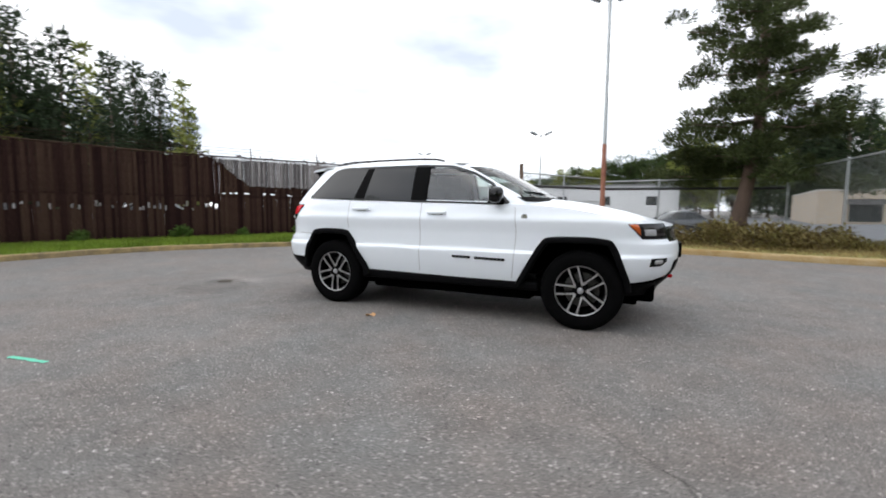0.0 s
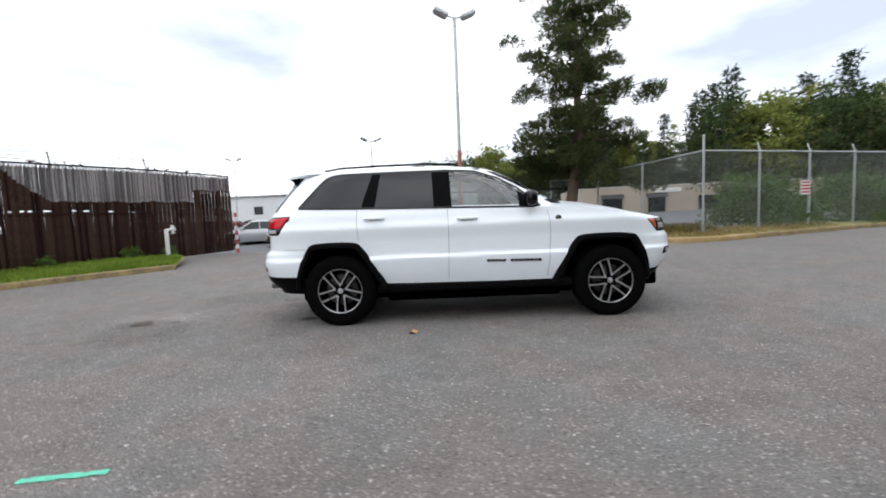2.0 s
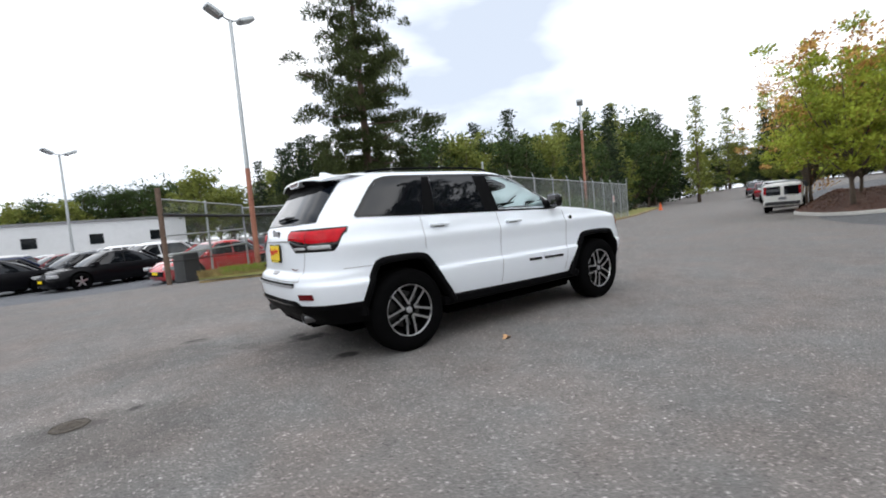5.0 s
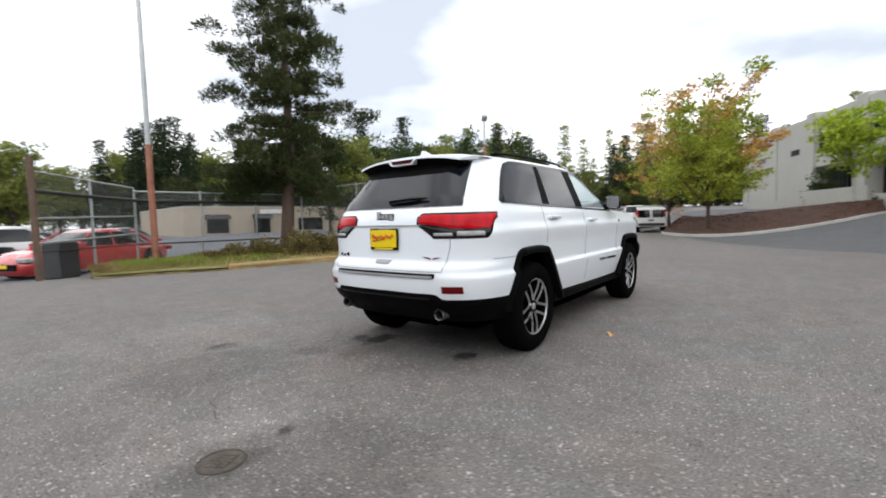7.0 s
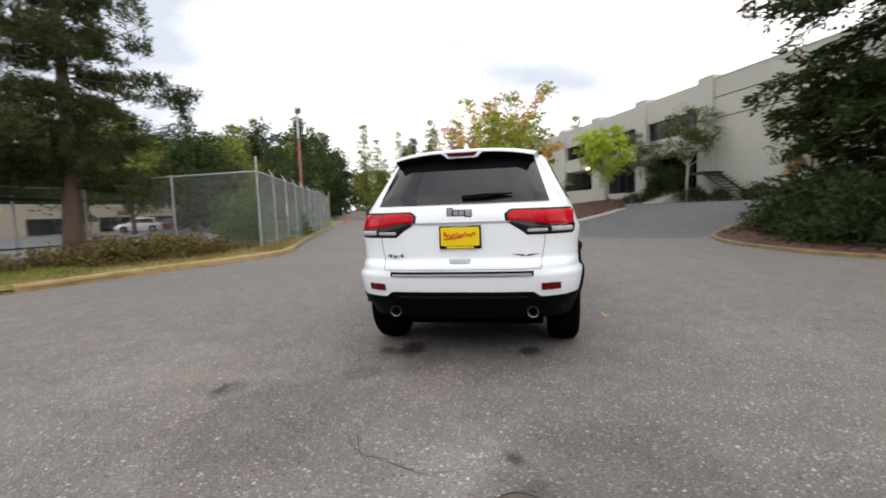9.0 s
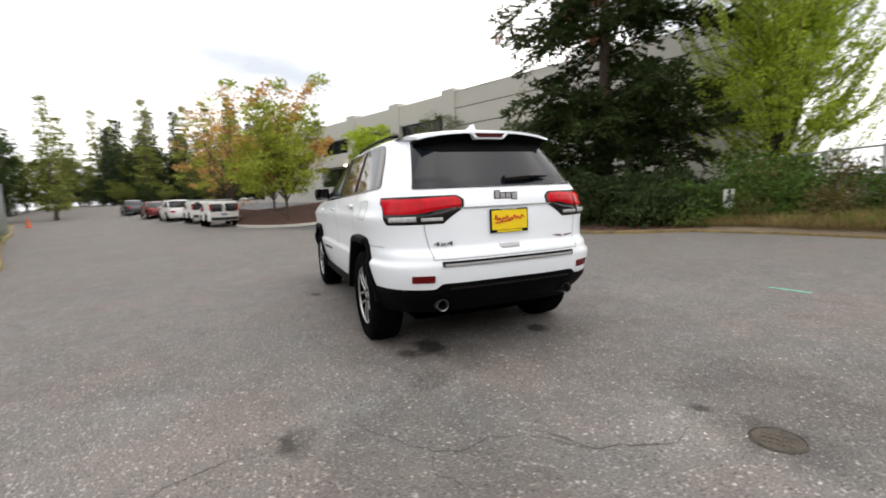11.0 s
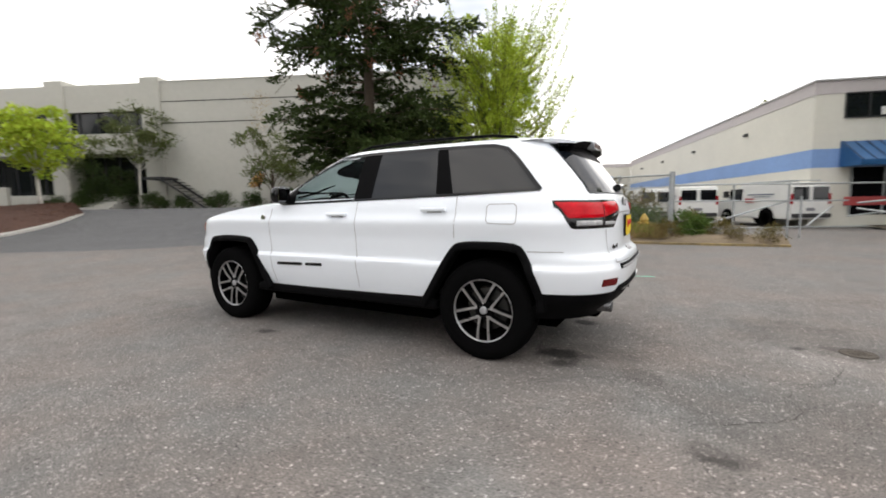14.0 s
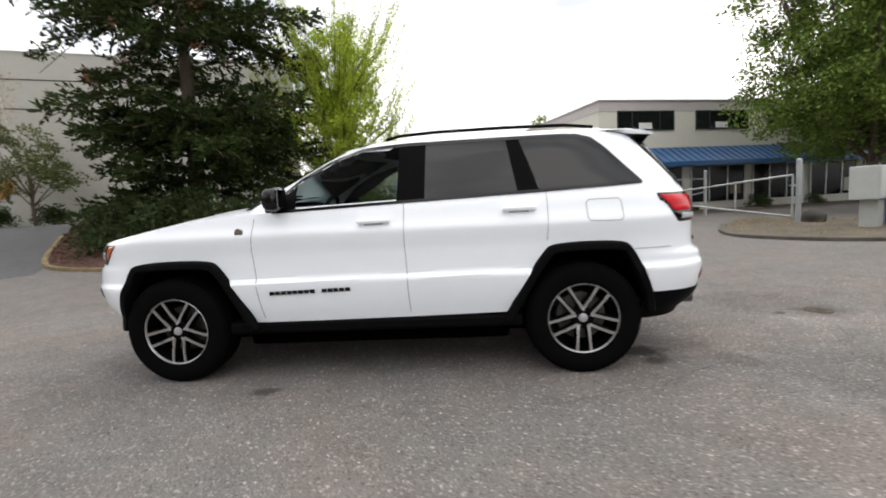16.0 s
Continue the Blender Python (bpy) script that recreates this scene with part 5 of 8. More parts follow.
    for k in (-1, 1):
        prism(bm, [(-0.491 - k * 0.004, 0.858), (-0.491 - k * 0.030, 0.865), (-0.491 - k * 0.100, 0.869), (-0.491 - k * 0.062, 0.858), (-0.491 - k * 0.016, 0.849)], rear_x(-0.5, 0.86, 0.016), rear_x(-0.4, 0.86, 0.0))
    part("trim_badge", bm, mat("dark_red_badge", (0.12, 0.02, 0.02), 0.3), car)
    for side in (-1, 1):
        # model name as plain bars
        x = 0.135
        for k in range(13):
            bm = bmesh.new()
            if k == 5:
                x += 0.045
            z0 = 0.655 - 0.02 * (x - 0.13)
            box(bm, x, x + 0.036, min(side * 0.94, side * 0.951), max(side * 0.94, side * 0.951), z0 - 0.013, z0 + 0.013)
            x += 0.0415
            part("badge_bar", bm, gloss_black, car)
        # panel gaps
        side_ribbon("door_gap", [(-0.265, 1.24), (-0.26, 0.95), (-0.275, 0.47)], 0.0055, panel_gap, car, side, off=0.0015, top=False)
        side_ribbon("door_gap", [(0.80, 1.17), (0.825, 0.95), (0.80, 0.60), (0.78, 0.46)], 0.0055, panel_gap, car, side, off=0.0015, top=False)
        side_ribbon("door_gap", [(-1.235, 1.26), (-1.238, 1.10), (-1.225, 0.93)], 0.0055, panel_gap, car, side, off=0.0015, top=False)
        side_ribbon("body_crease", [(-2.05, 0.845), (-1.95, 0.845), (-1.8, 0.845)], 0.006, panel_gap, car, side, off=0.001, top=False)
        # sill
        bm = bmesh.new()
        box(bm, -1.05, 1.05, min(side * 0.55, side * 0.912), max(side * 0.55, side * 0.912), 0.345, 0.428, bevel=0.02)
        part("sill", bm, car_black, car)
        # handles
        for (xa, z) in ((-1.16, 1.148), (-0.17, 1.112)):
            w = half_width(xa + 0.11, z)
            bm = bmesh.new()
            box(bm, xa, xa + 0.225, min(side * (w + 0.012), side * (w + 0.040)), max(side * (w + 0.012), side * (w + 0.040)), z - 0.013, z + 0.016, bevel=0.009)
            box(bm, xa + 0.01, xa + 0.05, min(side * (w - 0.02), side * (w + 0.03)), max(side * (w - 0.02), side * (w + 0.03)), z - 0.012, z + 0.014, bevel=0.006)
            box(bm, xa + 0.18, xa + 0.22, min(side * (w - 0.02), side * (w + 0.03)), max(side * (w - 0.02), side * (w + 0.03)), z - 0.012, z + 0.014, bevel=0.006)
            part("door_handle", bm, car_white, car)
            # flat grey strip: the shade behind the handle put into the colour
            side_ribbon("handle_recess", [(xa + 0.05, z - 0.010), (xa + 0.18, z - 0.010)], 0.03, panel_gap, car, side, off=0.002, top=False)
        # fender badge and lamps
        bm = bmesh.new()
        lathe(bm, [(0.0, -0.004), (0.030, -0.004), (0.033, 0.0), (0.033, 0.01)], 20)
        bmesh.ops.transform(bm, matrix=pose(0.905, side * (half_width(0.905, 1.08) + 0.002), 1.08, 0, 0, 0 if side < 0 else 180), verts=bm.verts)
        part("fender_badge", bm, chrome, car, smooth=True, auto=40)
        wrap_lamp("headlamp_surround", 2.20, 2.64, lambda s: 1.006 - 0.118 * min(1.0, s / 0.22), lambda s: 1.030 + 0.006 * s, gloss_black, car, side, off=0.004, n=40, label="black headlamp surround")
        wrap_lamp("side_marker", 2.205, 2.290, lambda s: 1.012 - 0.098 * s, lambda s: 1.026, amber_lens, car, side, off=0.009, label="amber side marker lens")
        wrap_lamp("headlamp", 2.300, 2.60, lambda s: 0.903 + 0.012 * s, lambda s: 1.026 + 0.002 * s, smoke_lens, car, side, off=0.008, label="dark headlamp with a clear lens")
        wrap_lamp("headlamp_lens", 2.325, 2.46, lambda s: 0.918, lambda s: 0.985, clear_lens, car, side, off=0.013, label="clear headlamp projector")
        wrap_lamp("fog_recess", 2.350, 2.56, lambda s: 0.640 + 0.035 * step(0.6, 1, s), lambda s: 0.716, car_black, car, side, off=0.005)
        wrap_lamp("fog_lamp", 2.395, 2.49, lambda s: 0.660, lambda s: 0.703, clear_lens, car, side, off=0.011)
        wrap_lamp("front_valance", 2.17, 3.0, lambda s: 0.345, lambda s: 0.462 + 0.03 * s + 0.13 * step(0.52, 0.72, s), car_black, car, side, off=0.010, n=48)
        wrap_lamp("grille", 2.63, 3.0, lambda s: 0.862, lambda s: 1.006, gloss_black, car, side, off=0.008)
        wrap_lamp("lower_intake", 2.72, 3.0, lambda s: 0.57, lambda s: 0.68, car_black, car, side, off=0.012)
        bm = bmesh.new()
        box(bm, 2.16, 2.255, side * 0.40 - 0.02, side * 0.40 + 0.02, 0.50, 0.53, bevel=0.008)
        part("tow_hook", bm, red_lens, car, "red tow hook")
        # mirror
        bm = bmesh.new()
        r = bmesh.ops.create_uvsphere(bm, u_segments=20, v_segments=12, radius=1.0)
        for v in bm.verts:
            c = v.co
            for ax in range(3):
                c[ax] = math.copysign(abs(c[ax]) ** 0.62, c[ax])
            v.co = Vector((0.605 + c.x * (0.080 if c.x > 0 else 0.042), side * (0.955 + c.y * 0.090), 1.302 + c.z * 0.080 - 0.01 * c.y))
        mi = part("mirror", bm, gloss_black, car, "gloss black door mirror", smooth=True)
        bm = bmesh.new()
        box(bm, 0.558, 0.570, min(side * 0.885, side * 1.03), max(side * 0.885, side * 1.025), 1.238, 1.366, bevel=0.005)
        part("mirror_glass", bm, mat("mirror_glass", (0.35, 0.36, 0.38), 0.02, metal=1.0) if "mirror_glass" not in MATS else MATS["mirror_glass"], mi)
        bm = bmesh.new()
        rod(bm, (0.63, side * 0.84, 1.265), (0.625, side * 0.97, 1.262), 0.035, 0.03, n=8)
        part("mirror_arm", bm, gloss_black, mi, smooth=True)
        # roof rail
        bm = bmesh.new()
        tube(bm, [(-0.12, side * 0.60, 1.698), (-0.22, side * 0.605, 1.719), (-0.5, side * 0.61, 1.730), (-1.0, side * 0.605, 1.731), (-1.42, side * 0.60, 1.722), (-1.62, side * 0.595, 1.698)], [0.011, 0.012, 0.012, 0.012, 0.012, 0.011], 8)
        part("roof_rail", bm, car_black, car, "black roof rail", smooth=True)
    # front plate block
    bm = bmesh.new()
    box(bm, 2.305, 2.338, -0.16, 0.16, 0.68, 0.83, bevel=0.008)
    part("plate_bracket", bm, car_black, car)
    side_ribbon("fuel_door", [(-1.51, 1.185), (-1.70, 1.185), (-1.72, 1.165), (-1.725, 1.06), (-1.705, 1.04), (-1.515, 1.045), (-1.495, 1.065), (-1.49, 1.165), (-1.51, 1.185)], 0.006, panel_gap, car, 1, off=0.0015, top=False)
    # arches, liners and flares
    for xc in (WB, -WB):
        for side in (-1, 1):
            verts, faces = [], []
            prof = [(-0.010, 0.86), (-0.008, 0.952), (0.0, 0.962), (0.036, 0.964), (0.048, 0.954), (0.054, 0.920)]
            lines = [arch_line(xc, g) for g, y in prof]
            N = len(lines[0]) - 1
            for i in range(N + 1):
                for (g, y), line in zip(prof, lines):
                    x, z = line[i]
                    y2 = y
                    if (xc > 0 and x > 1.6) or (xc < 0 and x < -1.72):
                        y2 = y - max(0.0, 0.94 - half_width(x, max(0.5, z)))
                    verts.append((x, side * y2, z))
            m = len(prof)
            for i in range(N):
                for k in range(m - 1):
                    q = (i * m + k, (i + 1) * m + k, (i + 1) * m + k + 1, i * m + k + 1)
                    faces.append(q if side < 0 else q[::-1])
            raw("arch_trim", verts, faces, car_black, car, smooth=True, auto=45)
            verts, faces = [], []
            line = arch_line(xc, 0.0)
            for x, z in line:
                verts += [(x, side * min(0.93, half_width(x, max(0.5, z)) - 0.005), z), (x, side * 0.45, z)]
            for i in range(len(line) - 1):
                faces.append((2 * i, 2 * i + 1, 2 * i + 3, 2 * i + 2))
            faces.append(tuple(2 * i + 1 for i in range(len(line))))
            # the liner's near-black carries the shade of the wheel well
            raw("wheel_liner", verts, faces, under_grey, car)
    # underside: near-black boxes set low and wide to deepen the shade below
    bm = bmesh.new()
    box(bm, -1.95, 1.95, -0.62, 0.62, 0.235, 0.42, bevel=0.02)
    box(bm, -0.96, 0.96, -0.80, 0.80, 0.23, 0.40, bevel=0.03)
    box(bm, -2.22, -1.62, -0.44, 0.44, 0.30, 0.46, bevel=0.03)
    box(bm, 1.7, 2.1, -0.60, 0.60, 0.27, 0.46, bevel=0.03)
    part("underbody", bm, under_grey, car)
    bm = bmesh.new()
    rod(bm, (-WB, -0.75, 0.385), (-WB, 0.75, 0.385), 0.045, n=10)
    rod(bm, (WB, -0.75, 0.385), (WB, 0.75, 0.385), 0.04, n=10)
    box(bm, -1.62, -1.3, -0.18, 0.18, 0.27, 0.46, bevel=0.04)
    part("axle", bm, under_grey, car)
    # cabin
    bm = bmesh.new()
    box(bm, -1.95, 1.0, -0.80, 0.80, 0.45, 0.50)
    part("cabin_floor", bm, seat_leather, car)
    for side in (-1, 1):
        side_patch("door_lining", [(-0.93, 0.47), (0.78, 0.46)], [(-0.93, 1.26), (0.78, 1.205)], seat_leather, car, side, off=-0.035, top=False)
        side_patch("boot_lining", [(-1.95, 0.93), (-0.93, 0.93)], [(-1.95, 1.285), (-0.93, 1.262)], seat_leather, car, side, off=-0.035, top=False)
        side_patch("pillar_lining", [(-2.0, 1.285), (-1.0, 1.262), (-0.30, 1.25)], [(-1.7, 1.63), (-1.0, 1.64), (-0.32, 1.64)], seat_leather, car, side, off=-0.03)
    verts, faces = [], []
    for i in range(13):
        x = 0.12 - 1.95 * i / 12
        for k in range(9):
            verts.append((x, (k / 4 - 1) * 0.63, 1.664 + 0.03 * (1 - (k / 4 - 1) ** 2)))
    for i in range(12):
        for k in range(8):
            faces.append((i * 9 + k, i * 9 + k + 1, (i + 1) * 9 + k + 1, (i + 1) * 9 + k))
    raw("headlining", verts, faces, mat("grey_headlining", (0.03, 0.03, 0.03), 0.9), car)
    bm = bmesh.new()
    box(bm, 0.62, 1.02, -0.78, 0.78, 0.75, 1.20, bevel=0.08)
    box(bm, 0.40, 0.66, -0.14, 0.14, 0.5, 0.85, bevel=0.03)
    part("dashboard", bm, seat_leather, car)

    def seat(y, x, wide):
        b = bmesh.new()
        box(b, x - 0.26, x + 0.26, y - wide / 2, y + wide / 2, 0.72, 0.90, bevel=0.05)
        s = part("seat", b, seat_leather, car)
        b = bmesh.new()
        box(b, -0.07, 0.07, -wide / 2, wide / 2, 0.0, 0.62, bevel=0.05)
        bmesh.ops.transform(b, matrix=pose(x - 0.24, y, 0.84, 0, -14, 0), verts=b.verts)
        part("backrest", b, seat_leather, s)
        for yy in ([y] if wide < 0.7 else [y - 0.42, y, y + 0.42]):
            b = bmesh.new()
            box(b, x - 0.44, x - 0.35, yy - 0.13, yy + 0.13, 1.42, 1.58, bevel=0.035)
            part("headrest", b, seat_leather, s)
    seat(0.38, -0.02, 0.52)
    seat(-0.38, -0.02, 0.52)
    seat(0.0, -0.92, 1.3)
    bm = bmesh.new()
    R, r2 = 0.185, 0.016
    rings = []
    for i in range(28):
        a = 2 * math.pi * i / 28
        c = Vector((0, R * math.cos(a), R * math.sin(a)))
        rings.append([bm.verts.new(c + r2 * (math.cos(b) * c.normalized() + math.sin(b) * Vector((1, 0, 0)))) for b in (2 * math.pi * k / 8 for k in range(8))])
    for i in range(28):
        A, B = rings[i], rings[(i + 1) % 28]
        for k in range(8):
            bm.faces.new((A[k], A[(k + 1) % 8], B[(k + 1) % 8], B[k]))
    box(bm, -0.01, 0.03, -0.17, 0.17, -0.02, 0.02, bevel=0.005)
    box(bm, -0.01, 0.05, -0.06, 0.06, -0.07, 0.05, bevel=0.02)
    bmesh.ops.transform(bm, matrix=pose(0.44, 0.38, 1.14, 0, -22, 0), verts=bm.verts)
    part("steering_wheel", bm, seat_leather, car, smooth=True, auto=40)
    # wheels
    W = wheel_meshes()
    ready = {}
    skins = {"tyre": rubber, "tread": rubber, "rim_lip": machined, "barrel": pocket, "brake_disc": disc_steel, "spoke_face": machined, "spoke_body": pocket, "hub": pocket, "centre_cap": badge_silver}
    for key, bm in W.items():
        me = bpy.data.meshes.new(key)
        bmesh.ops.recalc_face_normals(bm, faces=bm.faces)
        bm.to_mesh(me)
        bm.free()
        me.materials.append(skins.get(key, chrome))
        me.polygons.foreach_set("use_smooth", [True] * len(me.polygons))
        me.set_sharp_from_angle(angle=radians(35))
        ready[key] = me
    for xc, side, spin in ((WB, -1, 54.0), (-WB, -1, 36.0), (WB, 1, 38.0), (-WB, 1, 36.0)):
        wheel = new("wheel", ready["barrel"])
        wheel.parent = car
        wheel["label"] = "alloy wheel with machined double spokes and black pockets"
        wheel.matrix_basis = pose(xc, side * 0.80, WHEEL_R, 0, 0, 0 if side < 0 else 180) @ pose(0, 0, 0, 0, spin, 0)
        for key in ready:
            if key != "barrel":
                o = new("lug_nut" if key.startswith("lug") else key, ready[key])
                o.parent = wheel
    return car


build_car()

# ---- trees and plants ----
rng = np.random.default_rng(7)
pine_leaf = leaf_mat("pine_needles", (0.026, 0.037, 0.013), second=(0.072, 0.088, 0.033))
fir_leaf = leaf_mat("fir_needles", (0.014, 0.025, 0.007), second=(0.045, 0.066, 0.019))
lime_leaf = leaf_mat("lime_green_leaves", (0.30, 0.42, 0.04), second=(0.42, 0.50, 0.06))
maple_leaf = leaf_mat("yellow_green_maple_leaves", (0.19, 0.275, 0.036), second=(0.38, 0.40, 0.06), island=0.4, through_light=0.45)
red_leaf = leaf_mat("orange_red_maple_leaves", (0.52, 0.20, 0.10), second=(0.52, 0.34, 0.10), island=0.45, through_light=0.45)
green_leaf = leaf_mat("mid_green_leaves", (0.05, 0.095, 0.020), second=(0.10, 0.16, 0.036))
street_leaf = leaf_mat("deep_green_leaves", (0.036, 0.068, 0.012), second=(0.17, 0.24, 0.05), island=0.5)
dark_leaf = leaf_mat("dark_green_leaves", (0.026, 0.046, 0.014), second=(0.055, 0.08, 0.026))
wood_leaf = leaf_mat("far_woodland_leaves", (0.085, 0.118, 0.028), second=(0.22, 0.235, 0.055))
wood_dark = leaf_mat("far_conifer_needles", (0.016, 0.028, 0.014), second=(0.034, 0.05, 0.024))
birch_leaf = leaf_mat("dusty_green_leaves", (0.065, 0.085, 0.028), second=(0.12, 0.14, 0.05))
dry_grass = leaf_mat("dry_grass", (0.25, 0.19, 0.08), second=(0.32, 0.24, 0.11))
green_grass = leaf_mat("green_grass", (0.12, 0.20, 0.025), second=(0.20, 0.28, 0.04))
rust_plant = leaf_mat("russet_ground_cover", (0.17, 0.10, 0.045), second=(0.14, 0.13, 0.045), island=0.5)
cone_brown = mat("brown_cones", (0.20, 0.075, 0.038), 0.8, island=0.3)


def unit(n):
    v = rng.normal(size=(n, 3))
    return v / np.linalg.norm(v, axis=1, keepdims=True)


def blades(centres, dirs, length, width, up=None):
    """Pointed leaf quads: at each centre, along its direction."""
    n = len(centres)
    side = np.cross(dirs, unit(n) if up is None else up)
    side /= np.linalg.norm(side, axis=1, keepdims=True) + 1e-9
    L = (length * (0.7 + 0.6 * rng.random(n)))[:, None]
    W = (width * (0.7 + 0.6 * rng.random(n)))[:, None]
    a = centres
    b = centres + dirs * L * 0.5 + side * W * 0.5
    c = centres + dirs * L
    d = centres + dirs * L * 0.5 - side * W * 0.5
    return np.stack([a, b, c, d], axis=1).reshape(-1, 3)


def quads_object(name, verts, material, parent, label=""):
    n = len(verts) // 4
    me = bpy.data.meshes.new(name)
    me.vertices.add(len(verts))
    me.vertices.foreach_set("co", np.ascontiguousarray(verts, dtype=np.float32).ravel())
    me.loops.add(4 * n)
    me.loops.foreach_set("vertex_index", np.arange(4 * n, dtype=np.int32))
    me.polygons.add(n)
    me.polygons.foreach_set("loop_start", np.arange(0, 4 * n, 4, dtype=np.int32))
    me.update(calc_edges=True)
    me.validate()
    return link_mesh(name, me, material, parent, label)


def clump(centre, radius, n, length, width, flat=0.6, lift=0.2):
    """Leaves scattered through one lump of foliage."""
    p = unit(n) * (rng.random(n) ** 0.45)[:, None] * radius
    p[:, 2] *= flat
    d = p / (np.linalg.norm(p, axis=1, keepdims=True) + 1e-6) * 0.5 + unit(n) * 0.8
    d[:, 2] += lift
    d /= np.linalg.norm(d, axis=1, keepdims=True)
    return blades(np.asarray(centre) + p, d, length, width)


def frond(p0, p1, p2, out, l, step_len, blade, wide):
    """A flat fir bough: branchlets either side of the limb, each set with short blades."""
    n = max(4, int(l * 0.86 / step_len))
    f = 0.14 + 0.86 * (np.arange(n) + 0.5 * rng.random(n)) / n
    A, B, C = (np.array(p)[None, :] for p in (p0, p1, p2))
    f1 = f[:, None]
    spine = (1 - f1) ** 2 * A + 2 * f1 * (1 - f1) * (2 * B - 0.5 * (A + C)) + f1 ** 2 * C
    spine[:, 2] += 0.07 * l * np.maximum(0.0, f - 0.7) / 0.3
    o, sd = np.array([out.x, out.y, 0.0]), np.array([-out.y, out.x, 0.0])
    got = []
    for i in range(n):
        bl = (0.25 * l * math.sin(math.pi * min(1.0, 0.12 + 0.86 * f[i])) ** 0.8 + 0.10) * (0.6 + 0.6 * rng.random())
        for s in (-1, 1):
            if rng.random() < 0.15:
                continue
            d = o * (0.62 + 0.3 * rng.random()) + sd * s * (0.75 + 0.2 * rng.random()) + np.array([0, 0, -0.25 + 0.5 * rng.normal()])
            d /= np.linalg.norm(d)
            m = max(4, int(bl / 0.042))
            g = (np.arange(m) + rng.random(m)) / m
            pts = spine[i] + d * (g * bl)[:, None]
            pts[:, 2] -= 0.12 * bl * g ** 2
            perp = np.cross(d, [0, 0, 1.0])
            sgn = np.where(np.arange(m) % 2 == 0, 1.0, -1.0)[:, None]
            dirs = d * 0.75 + perp * sgn * 0.55 + np.array([0, 0, 0.10]) + rng.normal(size=(m, 3)) * 0.32
            dirs /= np.linalg.norm(dirs, axis=1, keepdims=True)
            up = np.tile(np.array([[0, 0, 1.0]]), (m, 1)) + rng.normal(size=(m, 3)) * 0.9
            got.append(blades(pts, dirs, blade, wide, up))
    return np.concatenate(got)


def needle_pad(centre, radius, n, length, width, thick=0.30):
    """One flat cushion of pine: brushes of needles that stand up and outwards from a disc of twigs."""
    r = np.sqrt(rng.random(n)) * radius * (0.75 + 0.35 * rng.random())
    a = rng.random(n) * 6.283
    lobes = 1 + 0.22 * np.sin(3 * a + 6.28 * rng.random()) + 0.12 * np.sin(7 * a)
    p = np.stack([r * lobes * np.cos(a), r * lobes * np.sin(a), thick * radius * (rng.random(n) - 0.65) - 0.16 * r * r / radius], axis=1)
    d = np.stack([np.cos(a) * 0.75, np.sin(a) * 0.75, 0.25 + 0.65 * rng.random(n)], axis=1) + rng.normal(size=(n, 3)) * 0.35
    d /= np.linalg.norm(d, axis=1, keepdims=True)
    return blades(np.asarray(centre) + p, d, length, width)


def scots_pine(name, height, label):
    """A pine with a leaning trunk, uneven whorls of bent limbs and separate flat cushions of needles."""
    tree = thing(name, 0, 0, 0, 0, label, "tree")
    r = random.Random(11)
    reach = curve([(1.7, 2.8), (2.6, 3.6), (3.6, 3.3), (4.5, 2.6), (5.6, 3.3), (7.0, 3.1), (8.6, 2.7), (10.2, 1.95), (11.4, 1.1), (12.4, 0.3)])

    def stem(z):
        k = z / height
        return Vector((0.55 * step(0, 0.35, k) + 0.12 * math.sin(5 * k), 0.25 * step(0, 0.35, k) + 0.1 * math.sin(4 * k + 1), z))
    bm = bmesh.new()
    tube(bm, [stem(height * i / 12) - Vector((0, 0, 0.15 if i == 0 else 0)) for i in range(13)], [0.25 * (1.3 if i == 0 else 1 - 0.92 * i / 12) for i in range(13)], 10)
    pads = []
    z = 2.7
    a = 0.0
    while z < height - 0.25:
        k = z / height
        for j in range(2 if z > 3.6 else 3):
            a += 2.4 + r.gauss(0, 0.35)
            l = max(0.3, reach(z)) * (r.uniform(0.32, 0.98) if z > 3.3 else r.uniform(0.6, 1.0))
            if z < 3.2 and 1.9 < a % 6.283 < 3.2:
                l *= 1.12
            out = Vector((math.cos(a), math.sin(a), 0))
            rise = (-0.10 if z < 3.2 else -0.04 if z < 6 else 0.10) * l + r.gauss(0, 0.14) * l
            p0 = stem(z + r.uniform(-0.2, 0.2))
            p1 = p0 + out * l * 0.5 + Vector((r.gauss(0, 0.07) * l, r.gauss(0, 0.07) * l, rise * 0.5 - 0.05 * l))
            p2 = p0 + out * l + Vector((0, 0, rise))
            w = max(0.014, 0.06 * (1 - k))
            tube(bm, [p0, p1, p2], [w, w * 0.65, w * 0.3], 5)
            side = Vector((-out.y, out.x, 0))
            count = max(2, int(l / 0.28))
            for q in range(count):
                f = 1.0 - 0.86 * q / count if l > 0.8 else 1.0 - 0.4 * q / count
                c = p0.lerp(p1, f * 2) if f < 0.5 else p1.lerp(p2, f * 2 - 1)
                tip = c + side * r.gauss(0, 0.36) * min(1.3, l * 0.45) + Vector((0, 0, r.gauss(0.03, 0.20)))
                tube(bm, [c - out * 0.25, tip], [w * 0.4, w * 0.15], 4)
                rad = r.uniform(0.20, 0.46) * (1.15 if z < 3.4 else 1.0)
                pads.append(needle_pad(tip, rad, int(1500 * rad * rad) + 60, 0.16, 0.036, r.uniform(0.6, 1.2)))
        z += r.uniform(0.24, 0.42)
    pads.append(needle_pad(stem(height), 0.3, 160, 0.2, 0.034, 1.2))
    part("trunk", bm, red_bark, tree, smooth=True)
